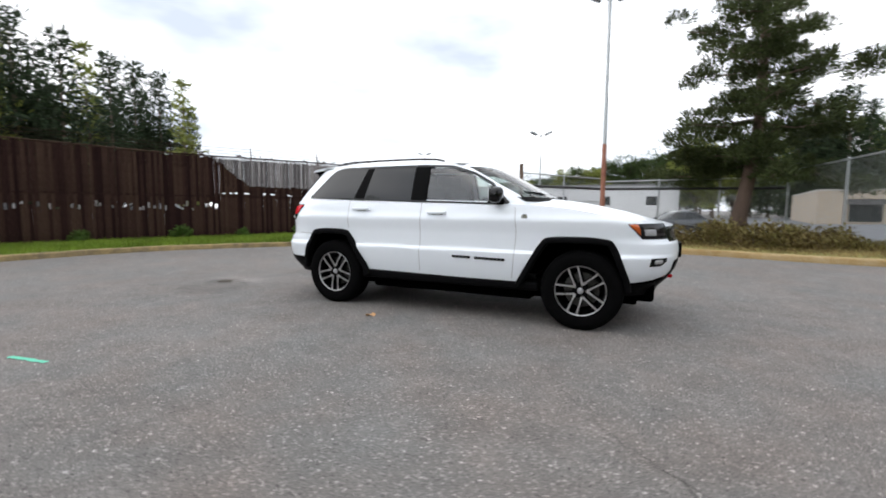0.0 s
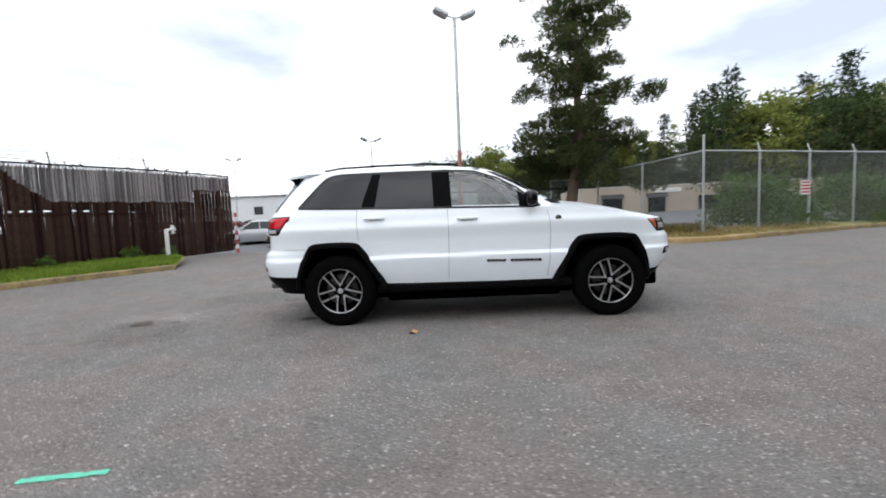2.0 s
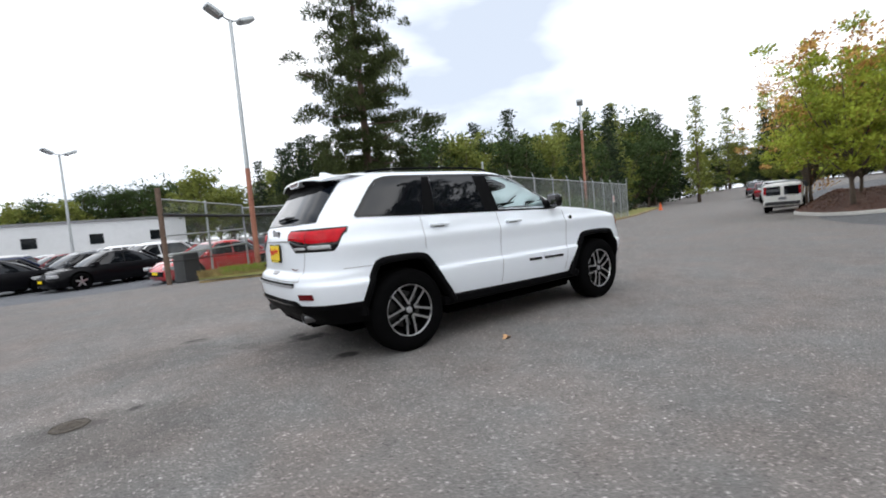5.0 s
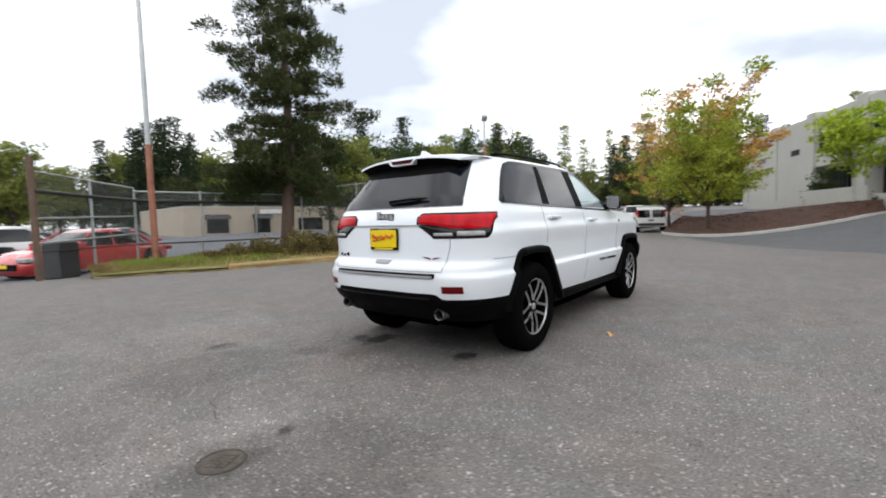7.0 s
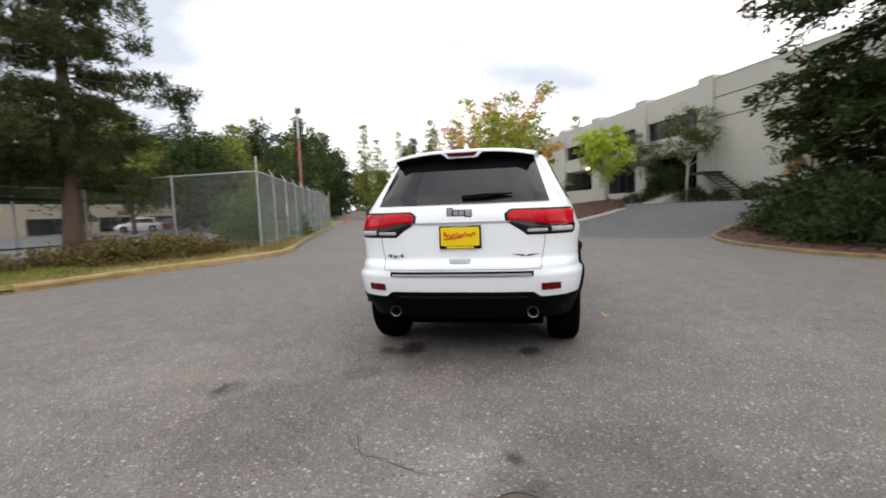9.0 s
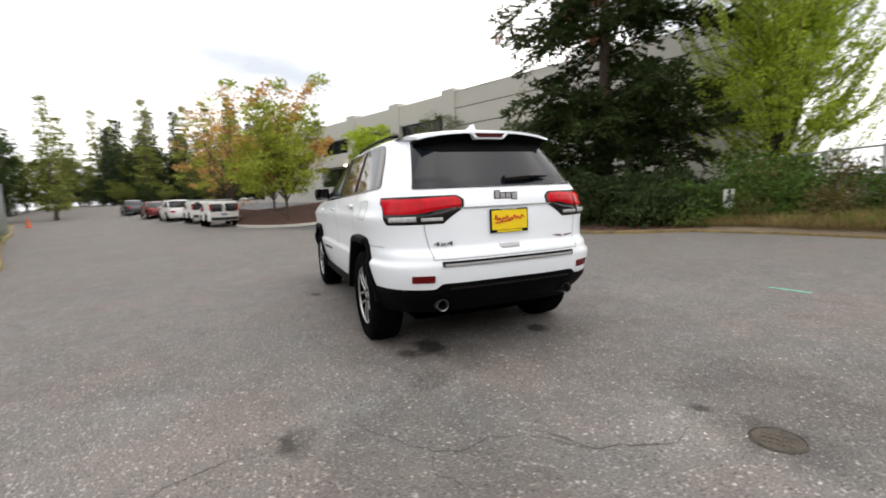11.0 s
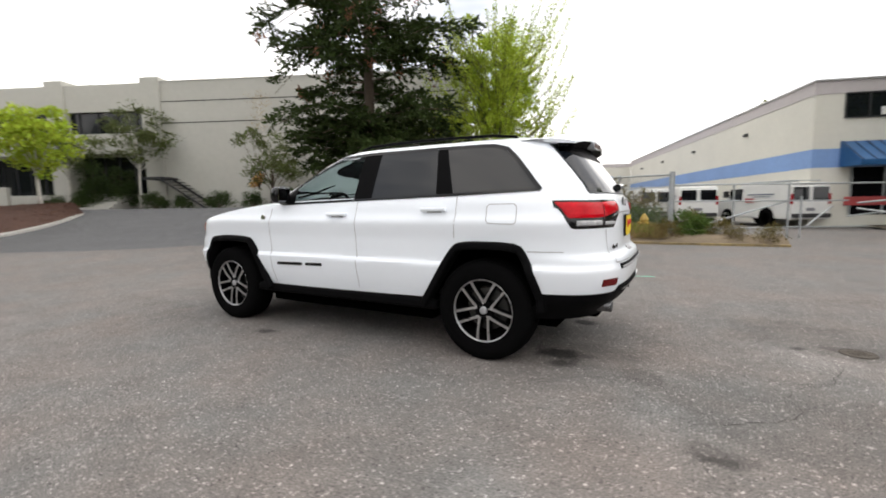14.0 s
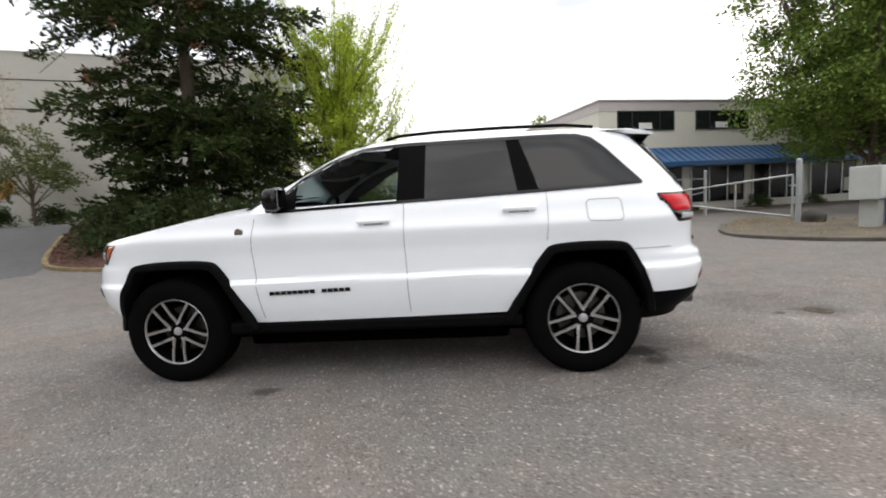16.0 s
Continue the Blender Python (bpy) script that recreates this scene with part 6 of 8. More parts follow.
    quads_object("crown", np.concatenate(pads), pine_leaf, tree)
    return tree


def conifer(name, height, radius, base, trunk_r, leaf, label, tiers=26, per=7, tuft=34, size=0.22, droop=0.25, ragged=0.35, open_gap=0.0, tuft_r=0.34, profile=1.0, clear=0.0, cones=0, width=0.05, lift_mix=0.0, low_cut=0.72, fronds=0.0):
    """A conifer: tapered trunk, whorls of drooping limbs, sprays of needles along them."""
    tree = thing(name, 0, 0, 0, 0, label, "tree")
    bm = bmesh.new()
    zs = [height * i / 10 for i in range(11)]
    tube(bm, [Vector((0, 0, z)) - Vector((0, 0, 0.15 if z == 0 else 0)) for z in zs], [trunk_r * (1.25 if i == 0 else 1 - 0.93 * i / 10) for i in range(11)], 9)
    leaves = []
    cone_list = []
    for i in range(tiers):
        k = i / (tiers - 1)
        z = base + (height - base - 0.3) * k
        L = radius * (1 - k) ** profile * (1 + 0.1 * math.sin(i * 2.1)) + 0.25
        if k < clear:
            L *= low_cut + (1 - low_cut) * k / clear
        n = max(3, int(per * (1 - 0.45 * k)))
        a0 = rng.random() * 6.28
        for j in range(n):
            if rng.random() < open_gap:
                continue
            a = a0 + 6.283 * j / n + rng.normal() * 0.22
            l = L * (1 - ragged * rng.random())
            out = Vector((math.cos(a), math.sin(a), 0))
            p0 = Vector((0, 0, z))
            p1 = p0 + out * l * 0.55 + Vector((0, 0, l * (0.10 - droop * 0.4)))
            p2 = p0 + out * l + Vector((0, 0, -l * droop + 0.12 * l * rng.normal() * 0.5 + 0.1 + lift_mix * l * rng.normal()))
            r = max(0.012, trunk_r * 0.22 * (1 - k))
            tube(bm, [p0, p1, p2], [r, r * 0.6, r * 0.25], 5)
            if fronds:
                leaves.append(frond(p0, p1, p2, out, l, fronds, size, width))
                if cones and k > 0.25:
                    for q in range(3):
                        if rng.random() < cones * 5:
                            c = p0.lerp(p2, 0.55 + 0.4 * rng.random()) + Vector((-out.y, out.x, 0)) * rng.normal() * 0.2 * l
                            cone_list.append(clump(c - Vector((0, 0, 0.1)), 0.17, 20, 0.14, 0.07, flat=1.3))
            m = 0 if fronds else max(2, int(l / (tuft_r * 0.62)))
            for q in range(m):
                f = (q + 0.6 + 0.3 * rng.random()) / m
                f = 0.22 + 0.80 * f
                c = p0.lerp(p1, f * 2) if f < 0.5 else p1.lerp(p2, min(1.05, f * 2 - 1))
                spreadv = Vector((-out.y, out.x, 0)) * rng.normal() * 0.24 * l * (1 - 0.3 * f)
                c = c + spreadv
                cc = clump(c, tuft_r * (0.7 + 0.5 * rng.random()), tuft, size, width, flat=0.42, lift=0.12)
                leaves.append(cc)
                if cones and rng.random() < cones:
                    cone_list.append(clump(c - Vector((0, 0, 0.1)), 0.16, 10, 0.12, 0.06))
    part("trunk", bm, bark, tree, smooth=True)
    quads_object("crown", np.concatenate(leaves), leaf, tree)
    if cone_list:
        tagged(quads_object("cone_growth", np.concatenate(cone_list), cone_brown, tree), kind="stuff")
    return tree


def broadleaf(name, height, radius, trunk_h, trunk_r, leaf, label, clumps=150, per=60, size=0.14, width=0.09, clump_r=0.5, tall=1.0, limbs=9, upright=0.0, trunk_mat=None, hollow=0.35, category="tree", second_leaf=None, split=0.0, taper=0.35, low=0.5):
    """A broadleaf tree: trunk, forking limbs and a crown of uneven leaf lumps with gaps."""
    tree = thing(name, 0, 0, 0, 0, label, category)
    bm = bmesh.new()
    tube(bm, [(0, 0, -0.15), (0.03, 0.02, trunk_h * 0.5), (0, 0.05, trunk_h), (0.05, 0, trunk_h + (height - trunk_h) * 0.55)], [trunk_r * 1.3, trunk_r, trunk_r * 0.85, trunk_r * 0.25], 9)
    tips = []
    for i in range(limbs):
        a = 6.283 * i / limbs * 1.618 + rng.normal() * 0.3
        k = rng.random()
        z0 = trunk_h * (0.8 + 0.5 * k)
        out = Vector((math.cos(a), math.sin(a), 0))
        reach = radius * (0.55 + 0.4 * rng.random()) * (1 - 0.5 * upright)
        zt = z0 + (height - z0) * (0.35 + 0.55 * k + 0.3 * upright * rng.random())
        p0, p2 = Vector((0, 0.03, z0)), out * reach + Vector((0, 0, zt))
        p1 = p0.lerp(p2, 0.5) + out * reach * 0.12
        tube(bm, [p0, p1, p2], [trunk_r * 0.45, trunk_r * 0.26, trunk_r * 0.08], 6)
        for s in (0.45, 0.7, 0.9):
            q = p0.lerp(p2, s)
            e = q + Vector(unit(1)[0]) * radius * 0.3 + Vector((0, 0, 0.2 + 0.4 * upright))
            tube(bm, [q, e], [trunk_r * 0.13, trunk_r * 0.04], 5)
            tips += [q, e]
        tips.append(p2)
    part("trunk", bm, trunk_mat or bark, tree, smooth=True)
    leaves, leaves2 = [], []
    mid = trunk_h + (height - trunk_h) * low
    for i in range(clumps):
        if rng.random() < 0.45:
            t = tips[int(rng.integers(len(tips)))]
            c = np.array(t) + rng.normal(size=3) * 0.3 * clump_r
        else:
            u = unit(1)[0] * (hollow + (1 - hollow) * rng.random() ** 0.5)
            wob = 1 + 0.22 * noise.noise(Vector(u * 2.2) + Vector((height, radius, 0)))
            zz = u[2] * ((height - mid) if u[2] > 0 else (mid - trunk_h)) * tall * wob
            shape = 1 - taper * max(0.0, u[2])
            c = np.array([u[0] * radius * wob * shape, u[1] * radius * wob * shape, mid + zz])
        cl = clump(c, clump_r * (0.55 + 0.8 * rng.random()), int(per * (0.6 + 0.8 * rng.random())), size, width, flat=0.55, lift=0.15 + upright)
        (leaves2 if second_leaf and rng.random() < split + 0.3 * (c[2] - mid) / height else leaves).append(cl)
    quads_object("crown", np.concatenate(leaves), leaf, tree)
    if leaves2:
        quads_object("turning_leaves", np.concatenate(leaves2), second_leaf, tree)
    return tree


def shrub(name, radius, height, leaf, label, clumps=26, per=60, size=0.10, width=0.06):
    ob = thing(name, 0, 0, 0, 0, label, "shrub")
    bm = bmesh.new()
    for i in range(5):
        a = i * 1.26
        tube(bm, [(0, 0, -0.05), (0.3 * radius * math.cos(a), 0.3 * radius * math.sin(a), height * 0.4), (0.6 * radius * math.cos(a), 0.6 * radius * math.sin(a), height * 0.75)], [0.025, 0.018, 0.006], 5)
    part("woody_base", bm, bark, ob)
    leaves = []
    for i in range(clumps):
        u = unit(1)[0]
        u[2] = abs(u[2])
        r = 0.45 + 0.55 * rng.random()
        leaves.append(clump((u[0] * radius * r, u[1] * radius * r, 0.12 + u[2] * height * r), 0.32 * radius + 0.06, per, size, width, flat=0.75, lift=0.3))
    quads_object("foliage", np.concatenate(leaves), leaf, ob)
    return ob


def set_down(ob, x, y, turn=0.0, dz=0.0, scale=1.0):
    ob.matrix_basis = pose(x, y, ground_z(x, y) + dz, 0, 0, turn) @ Matrix.Scale(scale, 4)
    return ob


def repeat(ob, x, y, turn=0.0, dz=0.0, scale=1.0):
    o = copy_thing(ob, pose(x, y, ground_z(x, y) + dz, 0, 0, turn))
    o.scale = (scale, scale, scale)
    return o


# the pine beside the yellow kerb
pine = scots_pine("pine_tree", 12.4, "tall green pine with bare lower trunk and layered cushions of needles")
set_down(pine, 4.6, 11.95, 20, 0.1)
# the dense conifer in the mulch bed
fir = conifer("fir_tree", 16.5, 5.8, 1.0, 0.28, fir_leaf, "dense dark fir with brown cones and skirts down to the mulch", tiers=38, per=10, size=0.20, droop=0.10, ragged=0.55, profile=0.46, low_cut=0.62, clear=0.42, cones=0.07,
              width=0.085, open_gap=0.44, lift_mix=0.12, fronds=0.115)
set_down(fir, 8.6, -10.75, 0, 0.1, 1.0)
# the lime-green tree beyond it
lime = broadleaf("lime_tree", 8.6, 2.1, 1.2, 0.16, lime_leaf, "bright lime-green tree with feathery upswept branches", clumps=300, per=85, size=0.15, width=0.05, clump_r=0.42, tall=1.0, limbs=14, upright=0.8, hollow=0.1)
set_down(lime, 4.9, -15.0, 0, 0.05)


def feathers():
    """Long upswept twigs round the lime tree's outline."""
    out = []
    bm = bmesh.new()
    for i in range(230):
        a = rng.random() * 6.283
        z0 = 1.2 + 6.3 * rng.random()
        r0 = 2.3 * math.sqrt(max(0.1, 1 - ((z0 - 4.0) / 5.0) ** 2))
        l = 1.0 + 1.3 * rng.random()
        k = 0.25 + 0.45 * rng.random()
        p0 = Vector((r0 * k * math.cos(a), r0 * k * math.sin(a), z0))
        p1 = p0 + Vector((math.cos(a) * l * 0.6, math.sin(a) * l * 0.6, l * 0.38))
        p2 = p1 + Vector((math.cos(a) * l * 0.36, math.sin(a) * l * 0.36, l * 0.72))
        tube(bm, [p0, p1, p2], [0.02, 0.013, 0.004], 4)
        n = int(l * 15)
        for s in range(n):
            f = s / (n - 1)
            c = p0.lerp(p1, f * 2) if f < 0.5 else p1.lerp(p2, f * 2 - 1)
            out.append(clump(c, 0.11 * (1.15 - 0.7 * f), 7, 0.13, 0.035, flat=1.0, lift=0.5))
    tagged(part("twig_growth", bm, bark, lime), kind="stuff")
    tagged(quads_object("twig_foliage", np.concatenate(out), lime_leaf, lime), kind="stuff")


feathers()
# island maples
maple = broadleaf("maple_tree", 7.2, 3.2, 1.3, 0.085, maple_leaf, "young maple with yellow-green leaves turning orange at the tips", clumps=230, per=58, size=0.16, width=0.095, clump_r=0.5, limbs=17, upright=0.4, hollow=0.1, tall=1.0, second_leaf=red_leaf, split=0.10, taper=0.6, low=0.36)
set_down(maple, 20.3, 0.4, 0, 0.15)
maple2 = broadleaf("maple_tree", 8.4, 3.2, 1.2, 0.085, maple_leaf, "maple with orange-red and green autumn leaves", clumps=140, per=44, size=0.14, width=0.07, clump_r=0.48, limbs=17, upright=0.5, hollow=0.1, tall=1.15, second_leaf=red_leaf, split=0.66)
set_down(maple2, 26.4, 3.3, 40, 0.1)
repeat(maple2, 30.5, 4.6, 150, 0.1, 0.85)
repeat(maple, 24.6, 1.0, 200, 0.2, 0.85)


def spurs():
    """Orange-tipped boughs that stand out of the green maple's crown."""
    out, bm = [], bmesh.new()
    for (a, b, c) in (((0.1, -0.1, 4.4), (0.9, -1.0, 6.3), (1.8, -2.1, 7.9)), ((0.2, -0.3, 3.4), (1.4, -1.7, 4.1), (2.5, -2.9, 4.7))):
        a, b, c = Vector(a), Vector(b), Vector(c)
        tube(bm, [a, b, c], [0.03, 0.02, 0.006], 5)
        for k in range(26):
            f = 0.30 + 0.70 * k / 25
            p = a.lerp(b, f * 2) if f < 0.5 else b.lerp(c, f * 2 - 1)
            out.append(clump(np.array(p) + rng.normal(size=3) * 0.22 * (1.25 - f), 0.20, 22, 0.15, 0.085, flat=0.8))
    part("orange_bough", bm, bark, maple)
    quads_object("orange_leaves", np.concatenate(out), red_leaf, maple)


spurs()
lime_maple = broadleaf("maple_tree", 5.0, 1.55, 1.5, 0.08, lime_leaf, "slender young tree with bright lime-green leaves and a pale trunk", clumps=80, per=60, size=0.17, width=0.11, clump_r=0.5, limbs=8, upright=0.4, trunk_mat=birch_bark)
set_down(lime_maple, 23.2, -5.1, 0, 0.2)
# thin birches against the office wall
birch = broadleaf("birch_tree", 5.7, 2.0, 2.3, 0.07, birch_leaf, "thin sparse birch with a pale forked trunk", clumps=52, per=70, size=0.16, width=0.08, clump_r=0.46, limbs=9, upright=0.1, trunk_mat=birch_bark, hollow=0.55)
set_down(birch, 25.2, -10.4, 130, 0.0, 1.05)
repeat(birch, 29.2, -8.6, 20, 0.0, 0.9)
dry_leaf = leaf_mat("pale_dry_leaves", (0.34, 0.27, 0.17), second=(0.42, 0.34, 0.22), island=0.3)
wall_tree = broadleaf("ornamental_tree", 4.1, 2.0, 0.9, 0.07, birch_leaf, "leaning ornamental tree with grey-green leaves and a dry pale top", clumps=62, per=60, size=0.15, width=0.07, clump_r=0.42, limbs=9, upright=0.25, hollow=0.35)
dry = []
for i in range(26):
    dry.append(clump((0.5 + 0.55 * rng.normal() * 0.6, 0.2 * rng.normal(), 4.3 + 1.7 * rng.random()), 0.34, 16, 0.13, 0.03, flat=0.9, lift=0.3))
quads_object("dry_leaves", np.concatenate(dry), dry_leaf, wall_tree)
bm = bmesh.new()
tube(bm, [(0.0, 0.0, 2.2), (0.3, 0.05, 3.6), (0.5, 0.1, 4.6), (0.55, 0.1, 5.7)], [0.06, 0.075, 0.04, 0.01], 8)
part("dry_leader", bm, birch_bark, wall_tree, "pale dead leader", smooth=True)
set_down(wall_tree, 17.1, -13.0, 20, 0.0)
wall_bush = shrub("wall_shrub", 1.0, 2.9, dark_leaf, "tall dark evergreen shrub in the entrance bay of the office", clumps=60, per=75, size=0.12, width=0.07)
set_down(wall_bush, 28.3, -9.55, 0, 0.2)
repeat(wall_bush, 26.9, -10.3, 70, 0.2, 0.85)
repeat(wall_bush, 38.6, -4.6, 130, 0.0, 1.1)
rust_tree = shrub("russet_shrub", 0.35, 0.9, red_leaf, "small russet-leaved shrub at the office wall", clumps=14, per=40)
set_down(rust_tree, 17.9, -12.75, 0, 1.0)
ball = shrub("clipped_shrub", 0.7, 0.75, dark_leaf, "rounded dark green shrub at the foot of the office wall", clumps=30, per=60, size=0.08)
set_down(ball, 19.0, -13.2)
for (x, y, s) in ((17.2, -13.9, 1.0), (15.6, -14.4, 0.9), (24.4, -10.7, 1.1), (22.8, -11.4, 0.9), (28.6, -8.9, 1.2), (30.3, -8.2, 1.0), (34.5, -6.6, 1.1), (20.9, -12.4, 1.1)):
    repeat(ball, x, y, 40 * x, 0.0, s)
for (k, sz) in ((4.6, 0.45), (8.6, 0.85), (12.2, 0.7), (16.5, 0.8)):
    spot = Vector((-7.0, -18.9, 0)) + SHOP_U * k + SHOP_N * 1.0
    repeat(ball, spot.x, spot.y, 70 * k, 0.05, sz)
# big leafy tree by the mailboxes
street_tree = broadleaf("street_tree", 14.0, 4.4, 2.0, 0.20, street_leaf, "large dark green broadleaf tree by the trade building", clumps=820, per=100, size=0.16, width=0.085, clump_r=0.8, limbs=16, hollow=0.12, taper=0.6, low=0.26)
set_down(street_tree, -15.6, -14.0, 0)
repeat(street_tree, -22.0, -19.0, 90, 0, 1.05)
# shrubs at the chain-link fences
hedge = shrub("hedge_shrub", 1.5, 2.1, green_leaf, "tall leafy shrub growing through the chain-link fence", clumps=60, per=95, size=0.12, width=0.07)
set_down(hedge, 11.2, 11.1, 0, 0, 1.05)
for (x, y, t, s) in ((13.6, 12.4, 60, 0.7), (15.8, 12.6, 140, 1.05), (18.6, 13.4, 10, 0.9), (22.3, 15.2, 80, 0.9), (26.5, 16.8, 200, 0.8)):
    repeat(hedge, x, y, t, 0, s)
ramble = shrub("bramble_shrub", 1.0, 1.35, green_leaf, "rambling green bush in the dry verge", clumps=36, per=80, size=0.11, width=0.06)
set_down(ramble, 1.9, -11.2)
for (x, y, t, s) in ((0.4, -11.8, 50, 0.95), (-0.9, -11.6, 120, 0.8), (3.3, -10.6, 200, 1.15), (2.6, -12.6, 10, 1.3), (-2.8, -10.9, 70, 0.62), (-1.7, -11.9, 20, 0.7), (4.2, -12.8, 90, 1.5)):
    repeat(ramble, x, y, t, 0, s)
juniper_leaf = leaf_mat("blue_green_juniper", (0.020, 0.033, 0.012), second=(0.055, 0.078, 0.028))
skirt = shrub("juniper_shrub", 1.5, 1.35, juniper_leaf, "spreading dark juniper with feathery tips at the foot of the fir", clumps=60, per=90, size=0.17, width=0.06)
set_down(skirt, 6.6, -8.45)
for (x, y, t, s) in ((8.9, -8.3, 80, 0.9), (4.9, -9.1, 150, 1.1), (5.6, -10.8, 20, 1.0), (7.6, -8.8, 210, 1.15), (10.2, -9.2, 260, 0.8), (5.7, -8.5, 300, 1.0)):
    repeat(skirt, x, y, t, 0, s)
pale_bush = shrub("mixed_shrub", 1.3, 1.2, green_leaf, "loose yellow-green shrub beside the junipers", clumps=44, per=80, size=0.15, width=0.06)
set_down(pale_bush, 3.9, -9.9)
repeat(pale_bush, 2.9, -10.6, 70, 0, 0.9)
weed = shrub("weed_clump", 0.42, 0.55, green_leaf, "leafy green weed at the foot of the slatted fence", clumps=14, per=46, size=0.12, width=0.06)
set_down(weed, -9.55, 7.2, 0, 0.15, 0.6)
for (x, y, t, s) in ((-10.6, 5.6, 60, 0.5), (-11.45, 4.0, 130, 0.65), (-12.1, 1.6, 210, 0.55), (-9.1, 8.3, 20, 0.5)):
    repeat(weed, x, y, t, 0.15, s)
brown_bush = shrub("dry_shrub", 0.7, 0.9, rust_plant, "dry brown weedy bush in the verge", clumps=20, per=60, size=0.13, width=0.03)
set_down(brown_bush, 1.0, -10.4)
for (x, y, t, s) in ((-0.6, -10.3, 50, 0.9), (-2.3, -10.1, 130, 0.6), (2.4, -9.9, 200, 0.8), (-3.9, -10.0, 10, 0.45), (0.1, -13.2, 80, 1.9), (-3.6, -10.6, 80, 0.6), (-1.2, -12.2, 30, 1.35), (1.6, -12.4, 140, 1.6), (3.0, -11.6, 250, 1.5), (-4.6, -9.9, 20, 0.5), (-2.9, -11.4, 99, 0.8)):
    repeat(brown_bush, x, y, t, 0, s)

russet = shrub("low_shrub", 0.75, 0.5, rust_plant, "low russet and green shrub on the verge below the pine", clumps=24, per=70, size=0.11, width=0.05)
set_down(russet, 3.6, 9.6, 0, 0.1)
for (x, y, t, s) in ((4.6, 9.2, 40, 1.0), (5.5, 9.0, 100, 0.9), (2.7, 10.2, 160, 0.85), (4.2, 10.4, 220, 1.1), (5.4, 10.2, 300, 1.0), (6.3, 8.9, 20, 0.7), (1.8, 10.6, 80, 0.7), (6.4, 10.0, 60, 0.9)):
    repeat(russet, x, y, t, 0.1, s)

# ground cover: separate blades, too many to count


def tufts(name, n, place, leaf, label, length=0.16, width=0.012, lean=0.5, category="grass"):
    pts = np.array([place() for _ in range(n)])
    d = rng.normal(size=(n, 3)) * lean
    d[:, 2] = 1.0
    d /= np.linalg.norm(d, axis=1, keepdims=True)
    ob = quads_object(name, blades(pts, d, length, width), leaf, None)
    tagged(ob, label, category, kind="stuff")


def between(front, back, h0, h1, t0=0.05, t1=0.9, i0=0.0, i1=1.0, swell=0.0):
    A, B = smooth_path(front), smooth_path(back)

    def place():
        u = (i0 + (i1 - i0) * rng.random()) * (len(A) - 1)
        i = min(int(u), len(A) - 2)
        f = u - i
        t = t0 + (t1 - t0) * rng.random()
        ax, ay = A[i][0] + (A[i + 1][0] - A[i][0]) * f, A[i][1] + (A[i + 1][1] - A[i][1]) * f
        bx, by = B[i][0] + (B[i + 1][0] - B[i][0]) * f, B[i][1] + (B[i + 1][1] - B[i][1]) * f
        x, y = ax + (bx - ax) * t, ay + (by - ay) * t
        return x, y, ground_z(x, y) + h0 + (h1 - h0) * t + swell * math.sin(math.pi * t)
    return place


tufts("verge_grass", 26000, between(LEFT_KERB, LEFT_BACK, 0.08, 0.2, 0.04, 0.72, 0.02, 0.9), green_grass, "bright green mown grass beside the kerb", 0.13, 0.014)
tufts("verge_grass", 15000, between(MID_FRONT, MID_BACK, 0.08, 0.12, 0.04, 0.5, 0.0, 0.62, 0.12), dry_grass, "straw-coloured dry grass on the pine verge", 0.13, 0.012)
tufts("verge_grass", 6000, between(MID_FRONT, MID_BACK, 0.08, 0.12, 0.08, 0.75, 0.04, 0.25, 0.12), green_grass, "green grass by the gateway", 0.15, 0.013)
tufts("ground_cover", 9000, between(MID_FRONT, MID_BACK, 0.08, 0.12, 0.25, 0.85, 0.18, 0.50, 0.12), rust_plant, "russet and green ground cover below the pine", 0.24, 0.05, 0.9, "ground cover")
tufts("verge_grass", 16000, between(BED_FRONT, BED_BACK, 0.06, 0.16, 0.06, 0.8, 0.58, 0.86, 0.12), dry_grass, "tall straw-coloured grass along the shrub fence", 0.30, 0.014, 0.45)
tufts("ground_cover", 6000, between(BED_FRONT, BED_BACK, 0.06, 0.16, 0.15, 0.9, 0.55, 0.85, 0.12), green_grass, "green weeds among the shrubs", 0.28, 0.04, 0.7, "ground cover")


def bark_chips():
    n = 9000
    p1 = np.array([between(ISLE_FRONT, ISLE_BACK, 0.1, 0.18, 0.03, 0.9, 0, 1, 0.42)() for _ in range(n)])
    p2 = np.array([between(BED_FRONT, BED_BACK, 0.06, 0.16, 0.02, 0.6, 0, 0.6, 0.12)() for _ in range(n)])
    for pts, where in ((p1, "on the island"), (p2, "in the conifer bed")):
        d = rng.normal(size=(n, 3))
        d[:, 2] *= 0.25
        d /= np.linalg.norm(d, axis=1, keepdims=True)
        pts[:, 2] += 0.01
        up = np.tile(np.array([[0, 0, 1.0]]), (n, 1)) + rng.normal(size=(n, 3)) * 0.3
        tagged(quads_object("bark_chips", blades(pts, d, 0.10, 0.04, up), mat("loose_bark " + where, (0.12, 0.055, 0.036), 0.95, island=0.5), None), "loose red-brown bark chips " + where, "bark chips", kind="stuff")


bark_chips()

